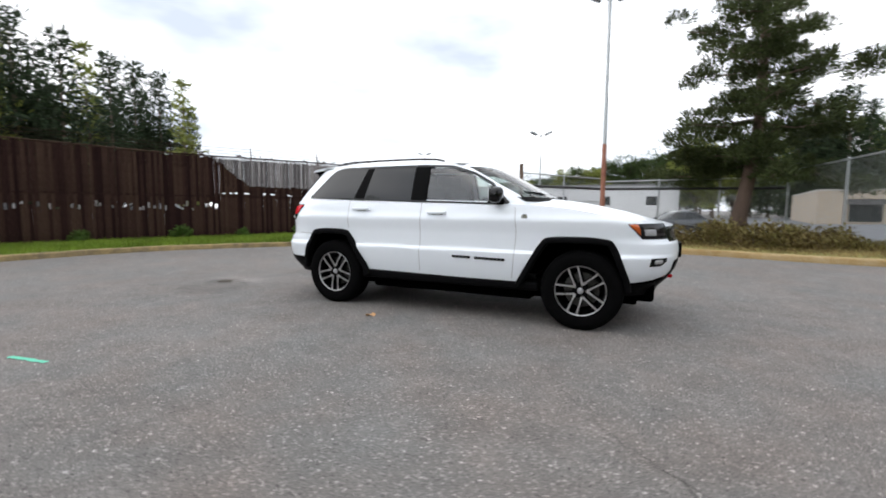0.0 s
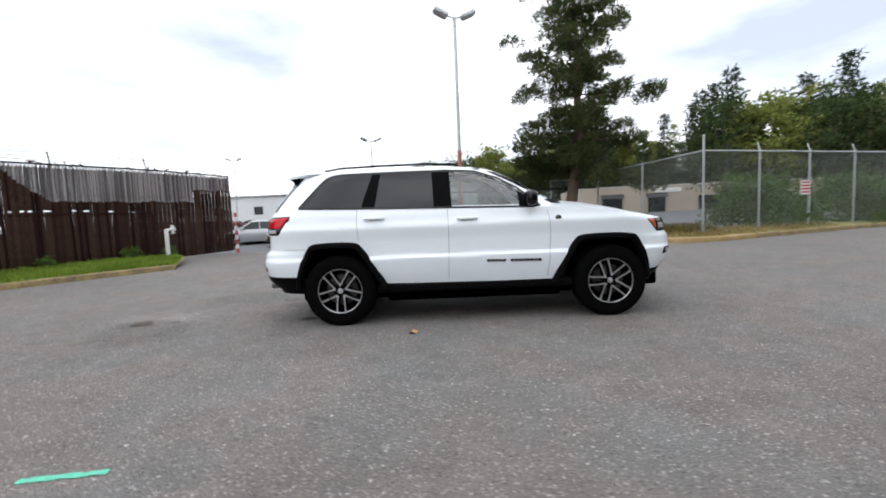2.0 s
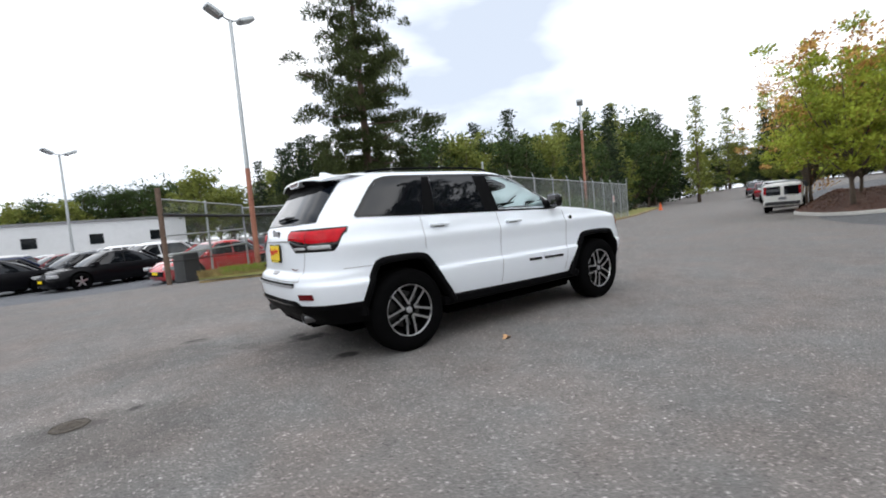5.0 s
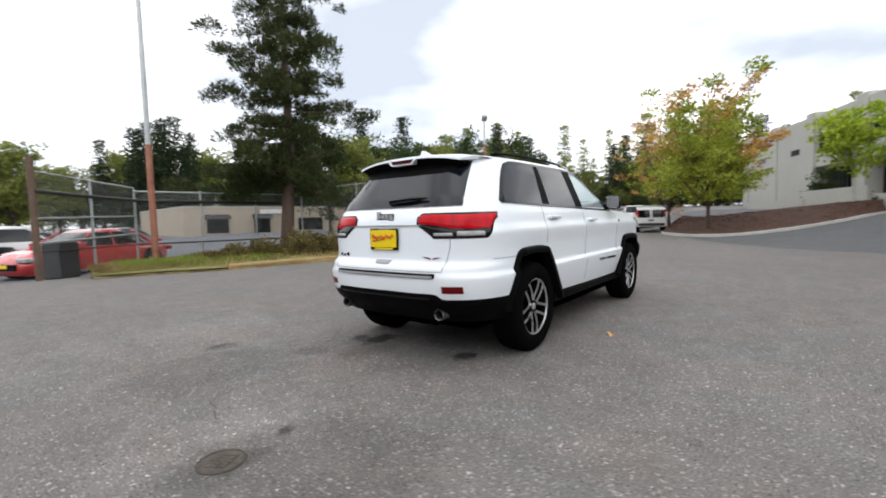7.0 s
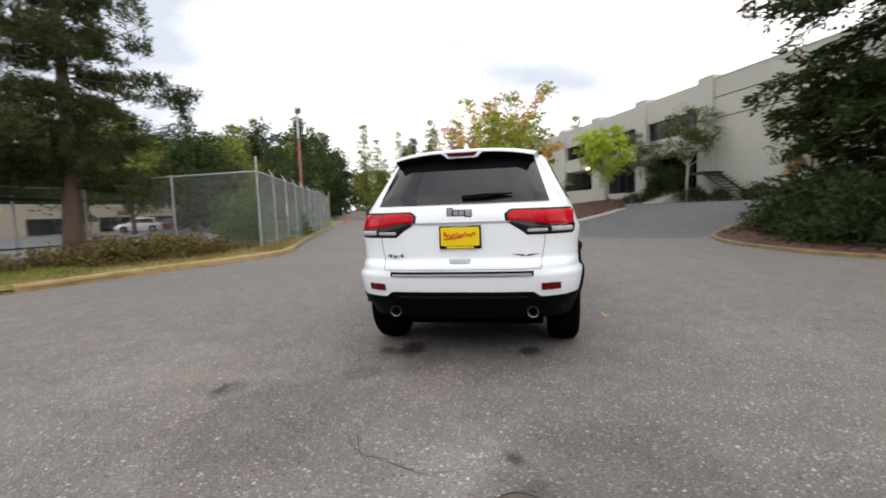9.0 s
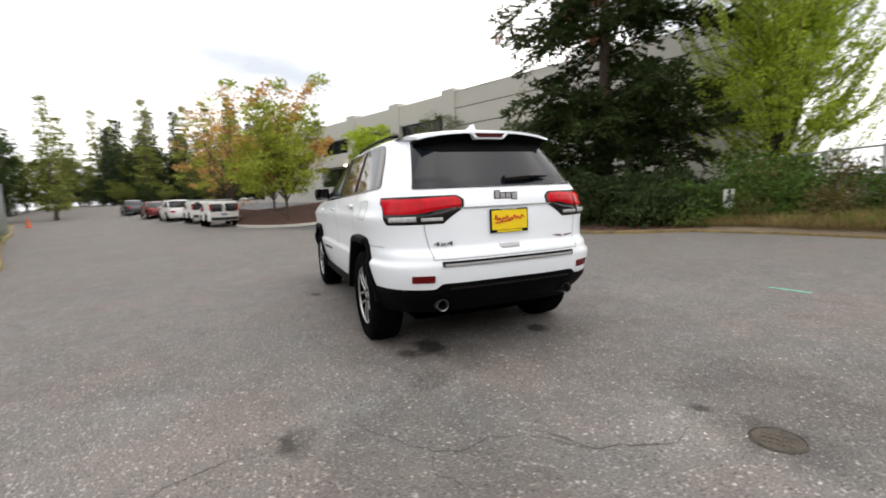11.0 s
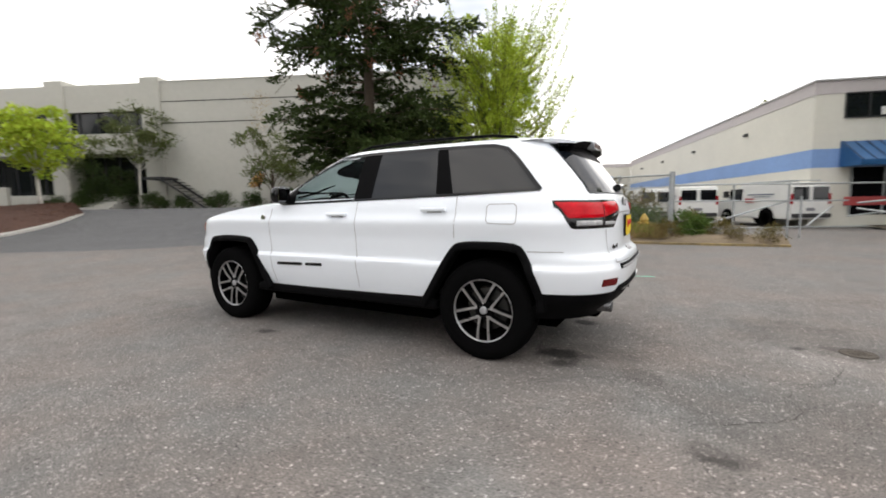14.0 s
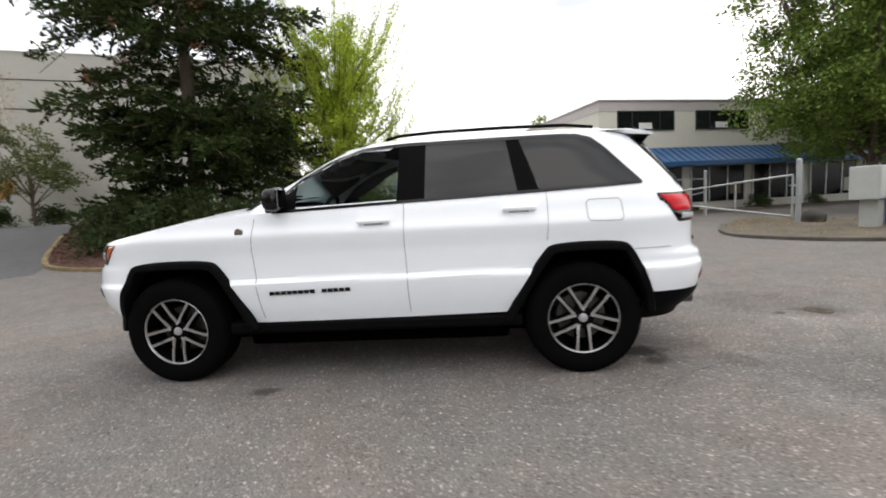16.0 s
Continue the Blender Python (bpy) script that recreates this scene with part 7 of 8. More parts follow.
# ---- woods behind ----
WOODS = "trees of the far wood"
far_fir = conifer("far_conifer", 13.0, 2.3, 1.0, 0.2, wood_dark, "tall narrow dark conifer in the far wood", tiers=18, per=6, tuft=15, size=0.5, droop=0.2, ragged=0.45, tuft_r=0.6, profile=0.8, width=0.14)
far_pop = conifer("far_poplar", 14.0, 1.9, 1.2, 0.2, wood_leaf, "tall slim ragged green tree in the far wood", tiers=17, per=6, tuft=13, size=0.45, droop=-0.15, ragged=0.55, tuft_r=0.62, profile=0.45, width=0.18, open_gap=0.12)
far_leaf = broadleaf("far_broadleaf", 10.5, 3.6, 1.5, 0.2, wood_leaf, "rounded green broadleaf tree in the far wood", clumps=85, per=44, size=0.42, width=0.24, clump_r=1.0, limbs=7)
far_dark = broadleaf("far_broadleaf", 11.5, 3.4, 1.5, 0.2, dark_leaf, "dark green broadleaf tree in the far wood", clumps=85, per=44, size=0.42, width=0.22, clump_r=1.0, limbs=7)
for o in (far_fir, far_pop, far_leaf, far_dark):
    o["group"] = WOODS
set_down(far_fir, 34, 33, 0, 0, 1.0)
set_down(far_pop, 60, 24, 0, 0, 1.0)
set_down(far_leaf, 30, 36, 0, 0, 1.0)
set_down(far_dark, 27, 38, 0, 0, 1.0)


def plant_woods():
    kinds = [far_fir, far_pop, far_leaf, far_dark]
    r = random.Random(5)

    def put(k, x, y, s):
        repeat(kinds[k], x, y, r.random() * 360, -0.2, s)
    # along the climbing road
    for i in range(17):
        u = i / 16
        x, y = 33 + 44 * u, 20.5 + 17 * u
        put(r.choice((0, 1, 2, 3, 3)), x + r.uniform(-1, 1), y + r.uniform(0, 3), 0.55 + 0.55 * u + 0.25 * r.random())
        put(r.choice((1, 2, 3)), x + r.uniform(-1, 2) - 3, y + 8 + r.uniform(0, 5), 0.65 + 0.45 * u + 0.3 * r.random())
    # behind the tan building
    for i in range(34):
        a = math.radians(28 + 56 * i / 33)
        d = 100 + r.uniform(-8, 14)
        put(r.choice((0, 1, 2, 2, 3, 3)), d * math.cos(a), d * math.sin(a), 1.15 + 0.5 * r.random())
    for (x, y, s) in ((22.2, 80.6, 1.32), (24.0, 80.0, 1.4), (25.8, 79.2, 1.45), (27.6, 78.8, 1.5), (29.6, 78.0, 1.3), (26.6, 81.5, 1.4), (23.4, 82, 1.3),
                      (36.6, 61.5, 1.2), (38.6, 63.0, 1.35), (40.2, 62.0, 1.42), (42.2, 61.4, 1.55), (43.6, 63.5, 1.3), (33.0, 62.6, 1.1), (51.4, 59.2, 1.42), (30.5, 64.0, 0.95)):
        put(0, x, y, s)
    for i in range(24):
        a = math.radians(84 + 24 * i / 23)
        d = 130 + r.uniform(-5, 8)
        put(r.choice((2, 3, 3)), d * math.cos(a), d * math.sin(a), 1.58 - 0.034 * i + 0.2 * r.random())
    for i in range(9):
        put((3, 2, 3)[i % 3], 44 + 3.4 * i, 57 - 2.3 * i + r.uniform(-1.5, 1.5), 1.28 + 0.25 * r.random())
    # end of the road
    for i in range(30):
        put(r.choice((0, 1, 1, 0)), 92 + r.uniform(0, 34), 36 - 1.7 * i + r.uniform(-1, 1), 0.95 + 0.6 * r.random())
    for i in range(22):
        put(r.choice((2, 3)), 86 + r.uniform(0, 10), 32 - 2.0 * i + r.uniform(-1, 1), 0.32 + 0.2 * r.random())
    for i in range(26):
        put(r.choice((0, 1, 2, 3)), 100 + r.uniform(0, 16), 62 - 2.4 * i + r.uniform(-1.5, 1.5), 0.8 + 0.45 * r.random())
    for i in range(44):
        a = math.radians(-14 + 58 * i / 43)
        d = 122 + r.uniform(-3, 5)
        put(r.choice((2, 3)), d * math.cos(a), d * math.sin(a), 0.52 + 0.15 * r.random())
    # behind the slatted fence
    for i in range(11):
        k = -1.10 + 0.053 * i
        dx, dy = -0.42 + 0.9 * k, 0.9 + 0.42 * k
        d = 30 + r.uniform(-3, 5)
        put((0, 0, 1, 0)[i % 4], 2 + d * dx, -5.3 + d * dy, 1.08 + 0.14 * r.random() - 0.04 * i)
        put((0, 3, 0, 0)[i % 4], 1.2 + (d + 2.5) * dx, -4.4 + (d + 2.5) * dy, 1.0 + 0.14 * r.random() - 0.04 * i)
    # low trees over the far warehouse
    for i in range(26):
        put(r.choice((2, 3, 3)), -62 + 4.2 * i + r.uniform(-2, 2), 138 + r.uniform(-6, 10), 0.42 + 0.022 * i + 0.2 * r.random())
    put(2, -10.2, -56, 1.13)
    put(3, 15, -52, 0.75)
    put(3, 60, -24, 1.2)
    put(2, 75, -12, 1.2)


plant_woods()

# ---- slatted fence on the green verge ----


def slat_fence():
    line = [(-8.45, 11.3), (-9.4, 8.1), (-11.7, 4.0), (-12.55, 0.0), (-13.0, -5.5)]
    fence = thing("slatted_fence", 0, 0, 0, 0, "tall chain-link fence filled with rust-brown and weathered slats", "fence")

    def slat_mesh(name, h, w, material):
        bm = bmesh.new()
        box(bm, -w / 2, w / 2, -0.006, 0.006, 0, h)
        me = bpy.data.meshes.new(name)
        bm.to_mesh(me)
        bm.free()
        me.materials.append(material)
        return me
    full, low, high, foot = (slat_mesh("slat", 2.62, 0.080, slat_brown), slat_mesh("slat", 1.70, 0.080, slat_brown), slat_mesh("slat", 0.96, 0.050, slat_grey),
                             slat_mesh("slat", 1.12, 0.080, slat_brown))
    splinter, back = slat_mesh("slat", 0.30, 0.034, slat_grey), slat_mesh("slat", 0.96, 0.074, slat_back)
    back.transform(Matrix.Translation((0, -0.035, 0)))
    r = random.Random(3)
    run = 0.0
    for (a, b) in zip(line, line[1:]):
        A, B = Vector((*a, 0)), Vector((*b, 0))
        d = B - A
        ln = d.length
        ang = math.degrees(math.atan2(d.y, d.x))
        nrm = Vector((-d.y, d.x, 0)).normalized()
        n = int(ln / 0.076)
        for i in range(n):
            p = A + d * ((i + 0.5) / n) + nrm * (0.016 * (i % 2))
            z = 0.04 + 0.15 * step(9.5, 6.0, p.y)
            u = run + ln * i / n
            tilt = r.uniform(-0.14, 0.14)

            def slat(me, zz, k=1.0, t=tilt):
                o = new("slat", me)
                o.parent = fence
                o.matrix_basis = pose(p.x, p.y, zz, 0, t, ang + r.uniform(-4, 4)) @ Matrix.Diagonal((1, 1, k, 1))
            ragged = 0.10 * noise.noise(Vector((u * 1.7, 0, 0))) + r.uniform(-0.03, 0.03)
            if u < 6.8:
                # weathered upper slats over rusty ones, their meeting line falling towards the gateway
                meet = (2.28 if u < 1.7 else 1.86 if u < 5.75 else 1.86 + 0.85 * (u - 5.75)) + ragged
                meet = min(meet, 2.64)
                if 3.2 < u < 6.6 and r.random() < 0.22:
                    gap = r.uniform(0.012, 0.04)
                    slat(foot, z, 1.42 / 1.12)
                    slat(foot, z + 1.42 + gap, (meet - z - 1.42 - gap) / 1.12)
                else:
                    slat(low, z, (meet - z) / 1.70)
                slat(high, meet + 0.008, max(0.05, 2.80 - meet + ragged * 0.4) / 0.96, tilt * 1.6)
                slat(back, meet - 0.05, (2.80 - meet) / 0.96, 0.0)
            elif u < 17.0 and r.random() < 0.40 + 0.3 * noise.noise(Vector((u * 0.9, 4.0, 0))):
                # snapped slats: a stump, a pale splinter or nothing, then the hanging upper half
                foot_h, gap = r.uniform(0.86, 1.02), r.uniform(0.05, 0.20)
                slat(foot, z, foot_h / 1.12)
                if r.random() < 0.7:
                    slat(splinter, z + foot_h, gap / 0.3)
                slat(low, z + foot_h + gap, (2.62 - foot_h - gap) / 1.70)
            else:
                slat(full, z, r.uniform(0.985, 1.015))
        m = max(1, round(ln / 2.4))
        for i in range(m):
            p = A + d * (i / m)
            side = Vector((-d.y, d.x, 0)).normalized() * -0.06
            bm = bmesh.new()
            rod(bm, (p.x + side.x, p.y + side.y, 0), (p.x + side.x, p.y + side.y, 2.88), 0.036, n=8)
            rod(bm, (p.x + side.x, p.y + side.y, 2.86), (p.x + side.x * 3, p.y + side.y * 3, 3.2), 0.016, n=6)
            part("post", bm, slat_brown if run > 3 else galv, fence, smooth=True, auto=40)
        for z in (2.84, 1.52):
            bm = bmesh.new()
            rod(bm, (A.x, A.y, z), (B.x, B.y, z), 0.024, n=8)
            part("rail", bm, slat_brown, fence, smooth=True, auto=40)
        for k in range(3):
            bm = bmesh.new()
            off = Vector((-d.y, d.x, 0)).normalized() * -(0.08 + 0.05 * k)
            rod(bm, (A.x + off.x, A.y + off.y, 2.95 + 0.1 * k), (B.x + off.x, B.y + off.y, 2.95 + 0.1 * k), 0.006, n=4)
            part("barbed_wire", bm, slat_brown, fence)
        run += ln
    # rusty litter and tangles caught along the top
    bm = bmesh.new()
    for i in range(46):
        u = r.random() * 9.0
        A, B = (Vector((*line[0], 2.86)), Vector((*line[1], 2.86))) if u < 3.3 else (Vector((*line[1], 2.86)), Vector((*line[2], 2.86)))
        p = A.lerp(B, u / 3.3 if u < 3.3 else (u - 3.3) / 5.7)
        q = p + Vector((r.uniform(-0.1, 0.1), r.uniform(-0.1, 0.1), r.uniform(-0.04, 0.09)))
        tube(bm, [p, q, q + Vector((r.uniform(-0.12, 0.12), r.uniform(-0.12, 0.12), r.uniform(-0.06, 0.03)))], [0.02, 0.02, 0.01], 4)
    part("dead_vine", bm, slat_brown, fence)
    return fence


slat_fence()


def small_things():
    # striped marker on the fence end
    ob = thing("marker_post", -8.25, 11.15, ground_z(-8.25, 11.15), 10, "red and white striped marker post at the fence end", "marker post")
    for k in range(9):
        bm = bmesh.new()
        box(bm, -0.05, 0.05, -0.02, 0.02, 0.17 * k, 0.17 * (k + 1) - 0.002)
        part("band", bm, red_paint if k % 2 == 0 else white_paint, ob)
    # white stand pipe
    ob = thing("stand_pipe", -8.45, 7.25, 0.12, 0, "white painted stand pipe with a side branch in the grass", "stand pipe")
    bm = bmesh.new()
    rod(bm, (0, 0, -0.1), (0, 0, 0.88), 0.055, n=14)
    part("riser", bm, white_paint, ob, smooth=True, auto=40)
    bm = bmesh.new()
    rod(bm, (0, 0, 0.86), (-0.02, 0.33, 0.88), 0.042, n=12)
    rod(bm, (-0.02, 0.33, 0.74), (-0.02, 0.33, 1.0), 0.05, n=12)
    rod(bm, (-0.02, 0.30, 0.88), (-0.02, 0.46, 0.88), 0.036, n=12)
    part("branch", bm, white_paint, ob, smooth=True, auto=40)
    # manhole
    ob = thing("manhole_cover", -3.97, -0.46, 0.003, 30, "round rusty cast-iron manhole cover set in the asphalt", "manhole cover")
    ob.scale = (0.75, 0.75, 1.0)
    bm = bmesh.new()
    lathe(bm, [(0.0, 0.004), (0.135, 0.004), (0.142, 0.0)], 40, "z")
    iron = mat("rusty_cast_iron", (0.085, 0.072, 0.058), 0.85, metal=0.1, vary=0.6, scale=14, bump=0.6)
    part("cover", bm, iron, ob)
    bm = bmesh.new()
    lathe(bm, [(0.145, 0.0), (0.145, 0.004), (0.150, 0.004), (0.154, 0.0)], 40, "z")
    part("ring", bm, iron, ob)
    for k in range(5):
        for j in range(3):
            bm = bmesh.new()
            box(bm, -0.072 + 0.036 * k - 0.012, -0.072 + 0.036 * k + 0.012, -0.078 + 0.054 * j, -0.036 + 0.054 * j, 0.004, 0.0075, bevel=0.0015)
            part("stud", bm, iron, ob)
    # fallen leaf
    ob = thing("fallen_leaf", -0.655, -1.32, 0.002, 40, "single curled tan fallen leaf on the asphalt", "leaf")
    bm = bmesh.new()
    c = bm.verts.new((0, 0, 0.012))
    ring = []
    for k in range(12):
        a = 6.283 * k / 12
        rr = 0.05 * (1.25 if k % 2 == 0 else 0.75)
        ring.append(bm.verts.new((rr * math.cos(a), rr * 0.75 * math.sin(a), 0.012 + 0.018 * math.sin(2 * a))))
    for k in range(12):
        bm.faces.new((c, ring[k], ring[(k + 1) % 12]))
    part("blade", bm, mat("tan_leaf", (0.55, 0.32, 0.15), 0.7, vary=0.2, scale=20), ob)
    # survey mark
    ob = thing("survey_mark", -2.17, -3.63, 0.003, 0, "short sprayed mint-green survey line on the asphalt", "road mark")
    bm = bmesh.new()
    r = random.Random(2)
    n = 14
    up, dn = [], []
    for i in range(n + 1):
        t = i / n
        x, y = -0.2 + 0.4 * t, -0.03 + 0.06 * t
        up.append(bm.verts.new((x, y + 0.022 + r.uniform(-0.007, 0.007), 0.001)))
        dn.append(bm.verts.new((x, y - 0.022 + r.uniform(-0.007, 0.007), 0.001)))
    for i in range(n):
        bm.faces.new((dn[i], dn[i + 1], up[i + 1], up[i]))
    part("paint", bm, mat("mint_spray_paint", (0.12, 0.52, 0.36), 0.7, vary=0.3, scale=25), ob)
    # cracks
    tar = mat("crack_shadow", (0.05, 0.047, 0.043), 0.95, vary=0.3, scale=20)
    lines = [[(2.05, -3.05), (2.2, -3.2), (2.28, -3.38), (2.5, -3.6)], [(1.05, -1.55), (1.4, -2.1), (1.62, -2.5), (1.9, -2.9), (2.25, -3.25), (2.9, -3.7)], [(-1.75, 1.35), (-1.95, 1.1), (-2.4, 0.82), (-2.75, 0.75)],
             [(-3.45, 2.75), (-3.24, 2.44), (-3.19, 2.32), (-3.09, 2.16), (-2.97, 1.89), (-2.88, 1.67), (-2.6, 1.5)],
             [(-2.7, 1.45), (-2.99, 1.25), (-3.18, 1.14), (-3.34, 1.01), (-3.4, 0.89), (-3.34, 0.73), (-3.4, 0.56), (-3.76, 0.26)],
             [(-3.32, 0.58), (-3.48, 0.43), (-3.64, 0.34), (-3.79, -0.04), (-3.73, -0.15), (-3.67, -0.33)],
             [(-3.34, 1.01), (-3.5, 1.06), (-3.75, 0.95)], [(-1.0, 1.45), (-1.41, 1.31), (-1.96, 1.13), (-2.3, 0.95)],
             [(-2.99, 1.25), (-2.75, 1.05), (-2.6, 0.7)], [(-3.24, 2.44), (-3.5, 2.2), (-3.85, 2.1)]]
    for pts in lines:
        verts, faces = [], []
        P = []
        for (a, b) in zip(pts, pts[1:]):
            m = max(2, int(math.dist(a, b) / 0.06))
            P += [(a[0] + (b[0] - a[0]) * i / m + r.uniform(-0.018, 0.018), a[1] + (b[1] - a[1]) * i / m + r.uniform(-0.018, 0.018)) for i in range(m)]
        for i, (x, y) in enumerate(P):
            q, s = P[max(i - 1, 0)], P[min(i + 1, len(P) - 1)]
            d = math.hypot(s[0] - q[0], s[1] - q[1]) or 1
            w = (0.0008 + 0.0022 * r.random()) * (0.3 + 0.7 * math.sin(math.pi * i / (len(P) - 1)))
            nx, ny = -(s[1] - q[1]) / d * w, (s[0] - q[0]) / d * w
            verts += [(x + nx, y + ny, 0.003), (x - nx, y - ny, 0.003)]
        faces = [(2 * i, 2 * i + 1, 2 * i + 3, 2 * i + 2) for i in range(len(P) - 1)]
        tagged(raw("crack", verts, faces, tar), "thin dark crack running through the asphalt", "crack", kind="stuff")
    # hydrant
    hx, hy = -1.62, -10.75
    ob = thing("fire_hydrant", hx, hy, ground_z(hx, hy) + 0.1, 20, "yellow painted fire hydrant in the dry grass", "hydrant")
    bm = bmesh.new()
    lathe(bm, [(0.0, 0.0), (0.15, 0.0), (0.15, 0.05), (0.10, 0.07), (0.10, 0.48), (0.125, 0.50), (0.125, 0.54), (0.10, 0.58), (0.05, 0.66), (0.03, 0.70), (0.0, 0.70)], 20, "z")
    part("barrel", bm, yellow_paint, ob, smooth=True, auto=40)
    for a in (0, 120, 240):
        bm = bmesh.new()
        rod(bm, (0.08, 0, 0.40), (0.18, 0, 0.40), 0.06, n=12)
        bmesh.ops.rotate(bm, verts=bm.verts, matrix=Matrix.Rotation(radians(a), 3, "Z"))
        part("outlet", bm, yellow_paint, ob, smooth=True, auto=40)
    # small white notice by the fir
    ob = thing("notice_sign", 3.0, -9.9, ground_z(3.0, -9.9) + 0.1, 30, "small white notice on a short stake", "sign")
    bm = bmesh.new()
    rod(bm, (0, 0, -0.1), (0, 0, 0.8), 0.015, n=6)
    part("stake", bm, galv, ob)
    bm = bmesh.new()
    box(bm, -0.13, 0.13, 0.012, 0.022, 0.45, 0.95)
    part("board", bm, white_paint, ob)
    bm = bmesh.new()
    box(bm, -0.05, 0.05, 0.022, 0.026, 0.62, 0.78)
    part("print_bar", bm, mat("grey_print", (0.15, 0.15, 0.16), 0.6), ob)
    # red and white fence notices
    for (u, z) in ((4.6, 1.5), (19.6, 1.6)):
        d = Vector((22.9, 8.25, 0)).normalized()
        p = Vector((7.7, 8.25, 0)) + d * u
        ob = thing("fence_notice", p.x, p.y, ground_z(p.x, p.y), math.degrees(math.atan2(d.y, d.x)), "white notice with red bars wired to the fence", "sign")
        bm = bmesh.new()
        box(bm, -0.23, 0.23, -0.05, -0.042, z - 0.24, z + 0.24)
        part("board", bm, white_paint, ob)
        for k in range(4):
            bm = bmesh.new()
            box(bm, -0.2, 0.2, -0.054, -0.0505, z - 0.19 + 0.11 * k, z - 0.13 + 0.11 * k)
            part("print_bar", bm, red_paint, ob)
    # traffic cone by the road
    cx, cy = 42, 19.8
    ob = thing("traffic_cone", cx, cy, ground_z(cx, cy) + 0.02, 0, "orange traffic cone at the roadside", "cone")
    bm = bmesh.new()
    lathe(bm, [(0.0, 0.8), (0.04, 0.8), (0.17, 0.04), (0.25, 0.04), (0.25, 0.0)], 18, "z")
    part("cone_body", bm, mat("orange_plastic", (0.7, 0.13, 0.03), 0.5), ob, smooth=True, auto=40)


small_things()

# ---- lamp posts ----


def lamp_post(name, x, y, h, heads, label, rusty=False, turn=0.0, low=0.42):
    ob = thing(name, x, y, ground_z(x, y), turn, label, "lamp post")
    bm = bmesh.new()
    if rusty:
        rod(bm, (0, 0, -0.2), (0, 0, h * low), 0.095, 0.085, n=12)
        part("lower_pole", bm, rust_pipe, ob, "rust-red painted lower pole", smooth=True, auto=40)
        bm = bmesh.new()
        rod(bm, (0, 0, h * low), (0, 0, h), 0.075, 0.06, n=12)
    else:
        rod(bm, (0, 0, -0.2), (0, 0, h), 0.085, 0.055, n=12)
    part("pole", bm, galv, ob, smooth=True, auto=40)
    for s in heads:
        bm = bmesh.new()
        rod(bm, (0, 0, h - 0.05), (s * 0.42, 0, h + 0.08), 0.03, n=8)
        part("arm", bm, galv, ob)
        bm = bmesh.new()
        box(bm, -0.30, 0.30, -0.2, 0.2, -0.09, 0.09, bevel=0.06)
        bmesh.ops.transform(bm, matrix=pose(s * 0.56, 0, h + 0.13, 0, -24 * s, 0), verts=bm.verts)
        hd = part("lamp_head", bm, galv, ob)
        bm = bmesh.new()
        box(bm, -0.22, 0.22, -0.15, 0.15, -0.105, -0.085)
        bmesh.ops.transform(bm, matrix=pose(s * 0.56, 0, h + 0.13, 0, -24 * s, 0), verts=bm.verts)
        part("lens", bm, clear_lens, hd)


lamp_post("lamp_post", 0.36, 12.5, 8.9, (-1, 1), "tall two-headed lamp post with a rust-red lower pole behind the fence", True, 15)
lamp_post("lamp_post", -5.9, 29.5, 7.2, (-1, 1), "distant two-headed car park lamp post", False, 25)
lamp_post("lamp_post", 22.8, 14.8, 8.1, (-1,), "lamp post with one tilted head and a rust-red pole", True, 35, 0.8)
lamp_post("lamp_post", -24, 45.0, 8.2, (-1, 1), "distant two-headed car park lamp post", False, 10)

# ---- gateway rails ----


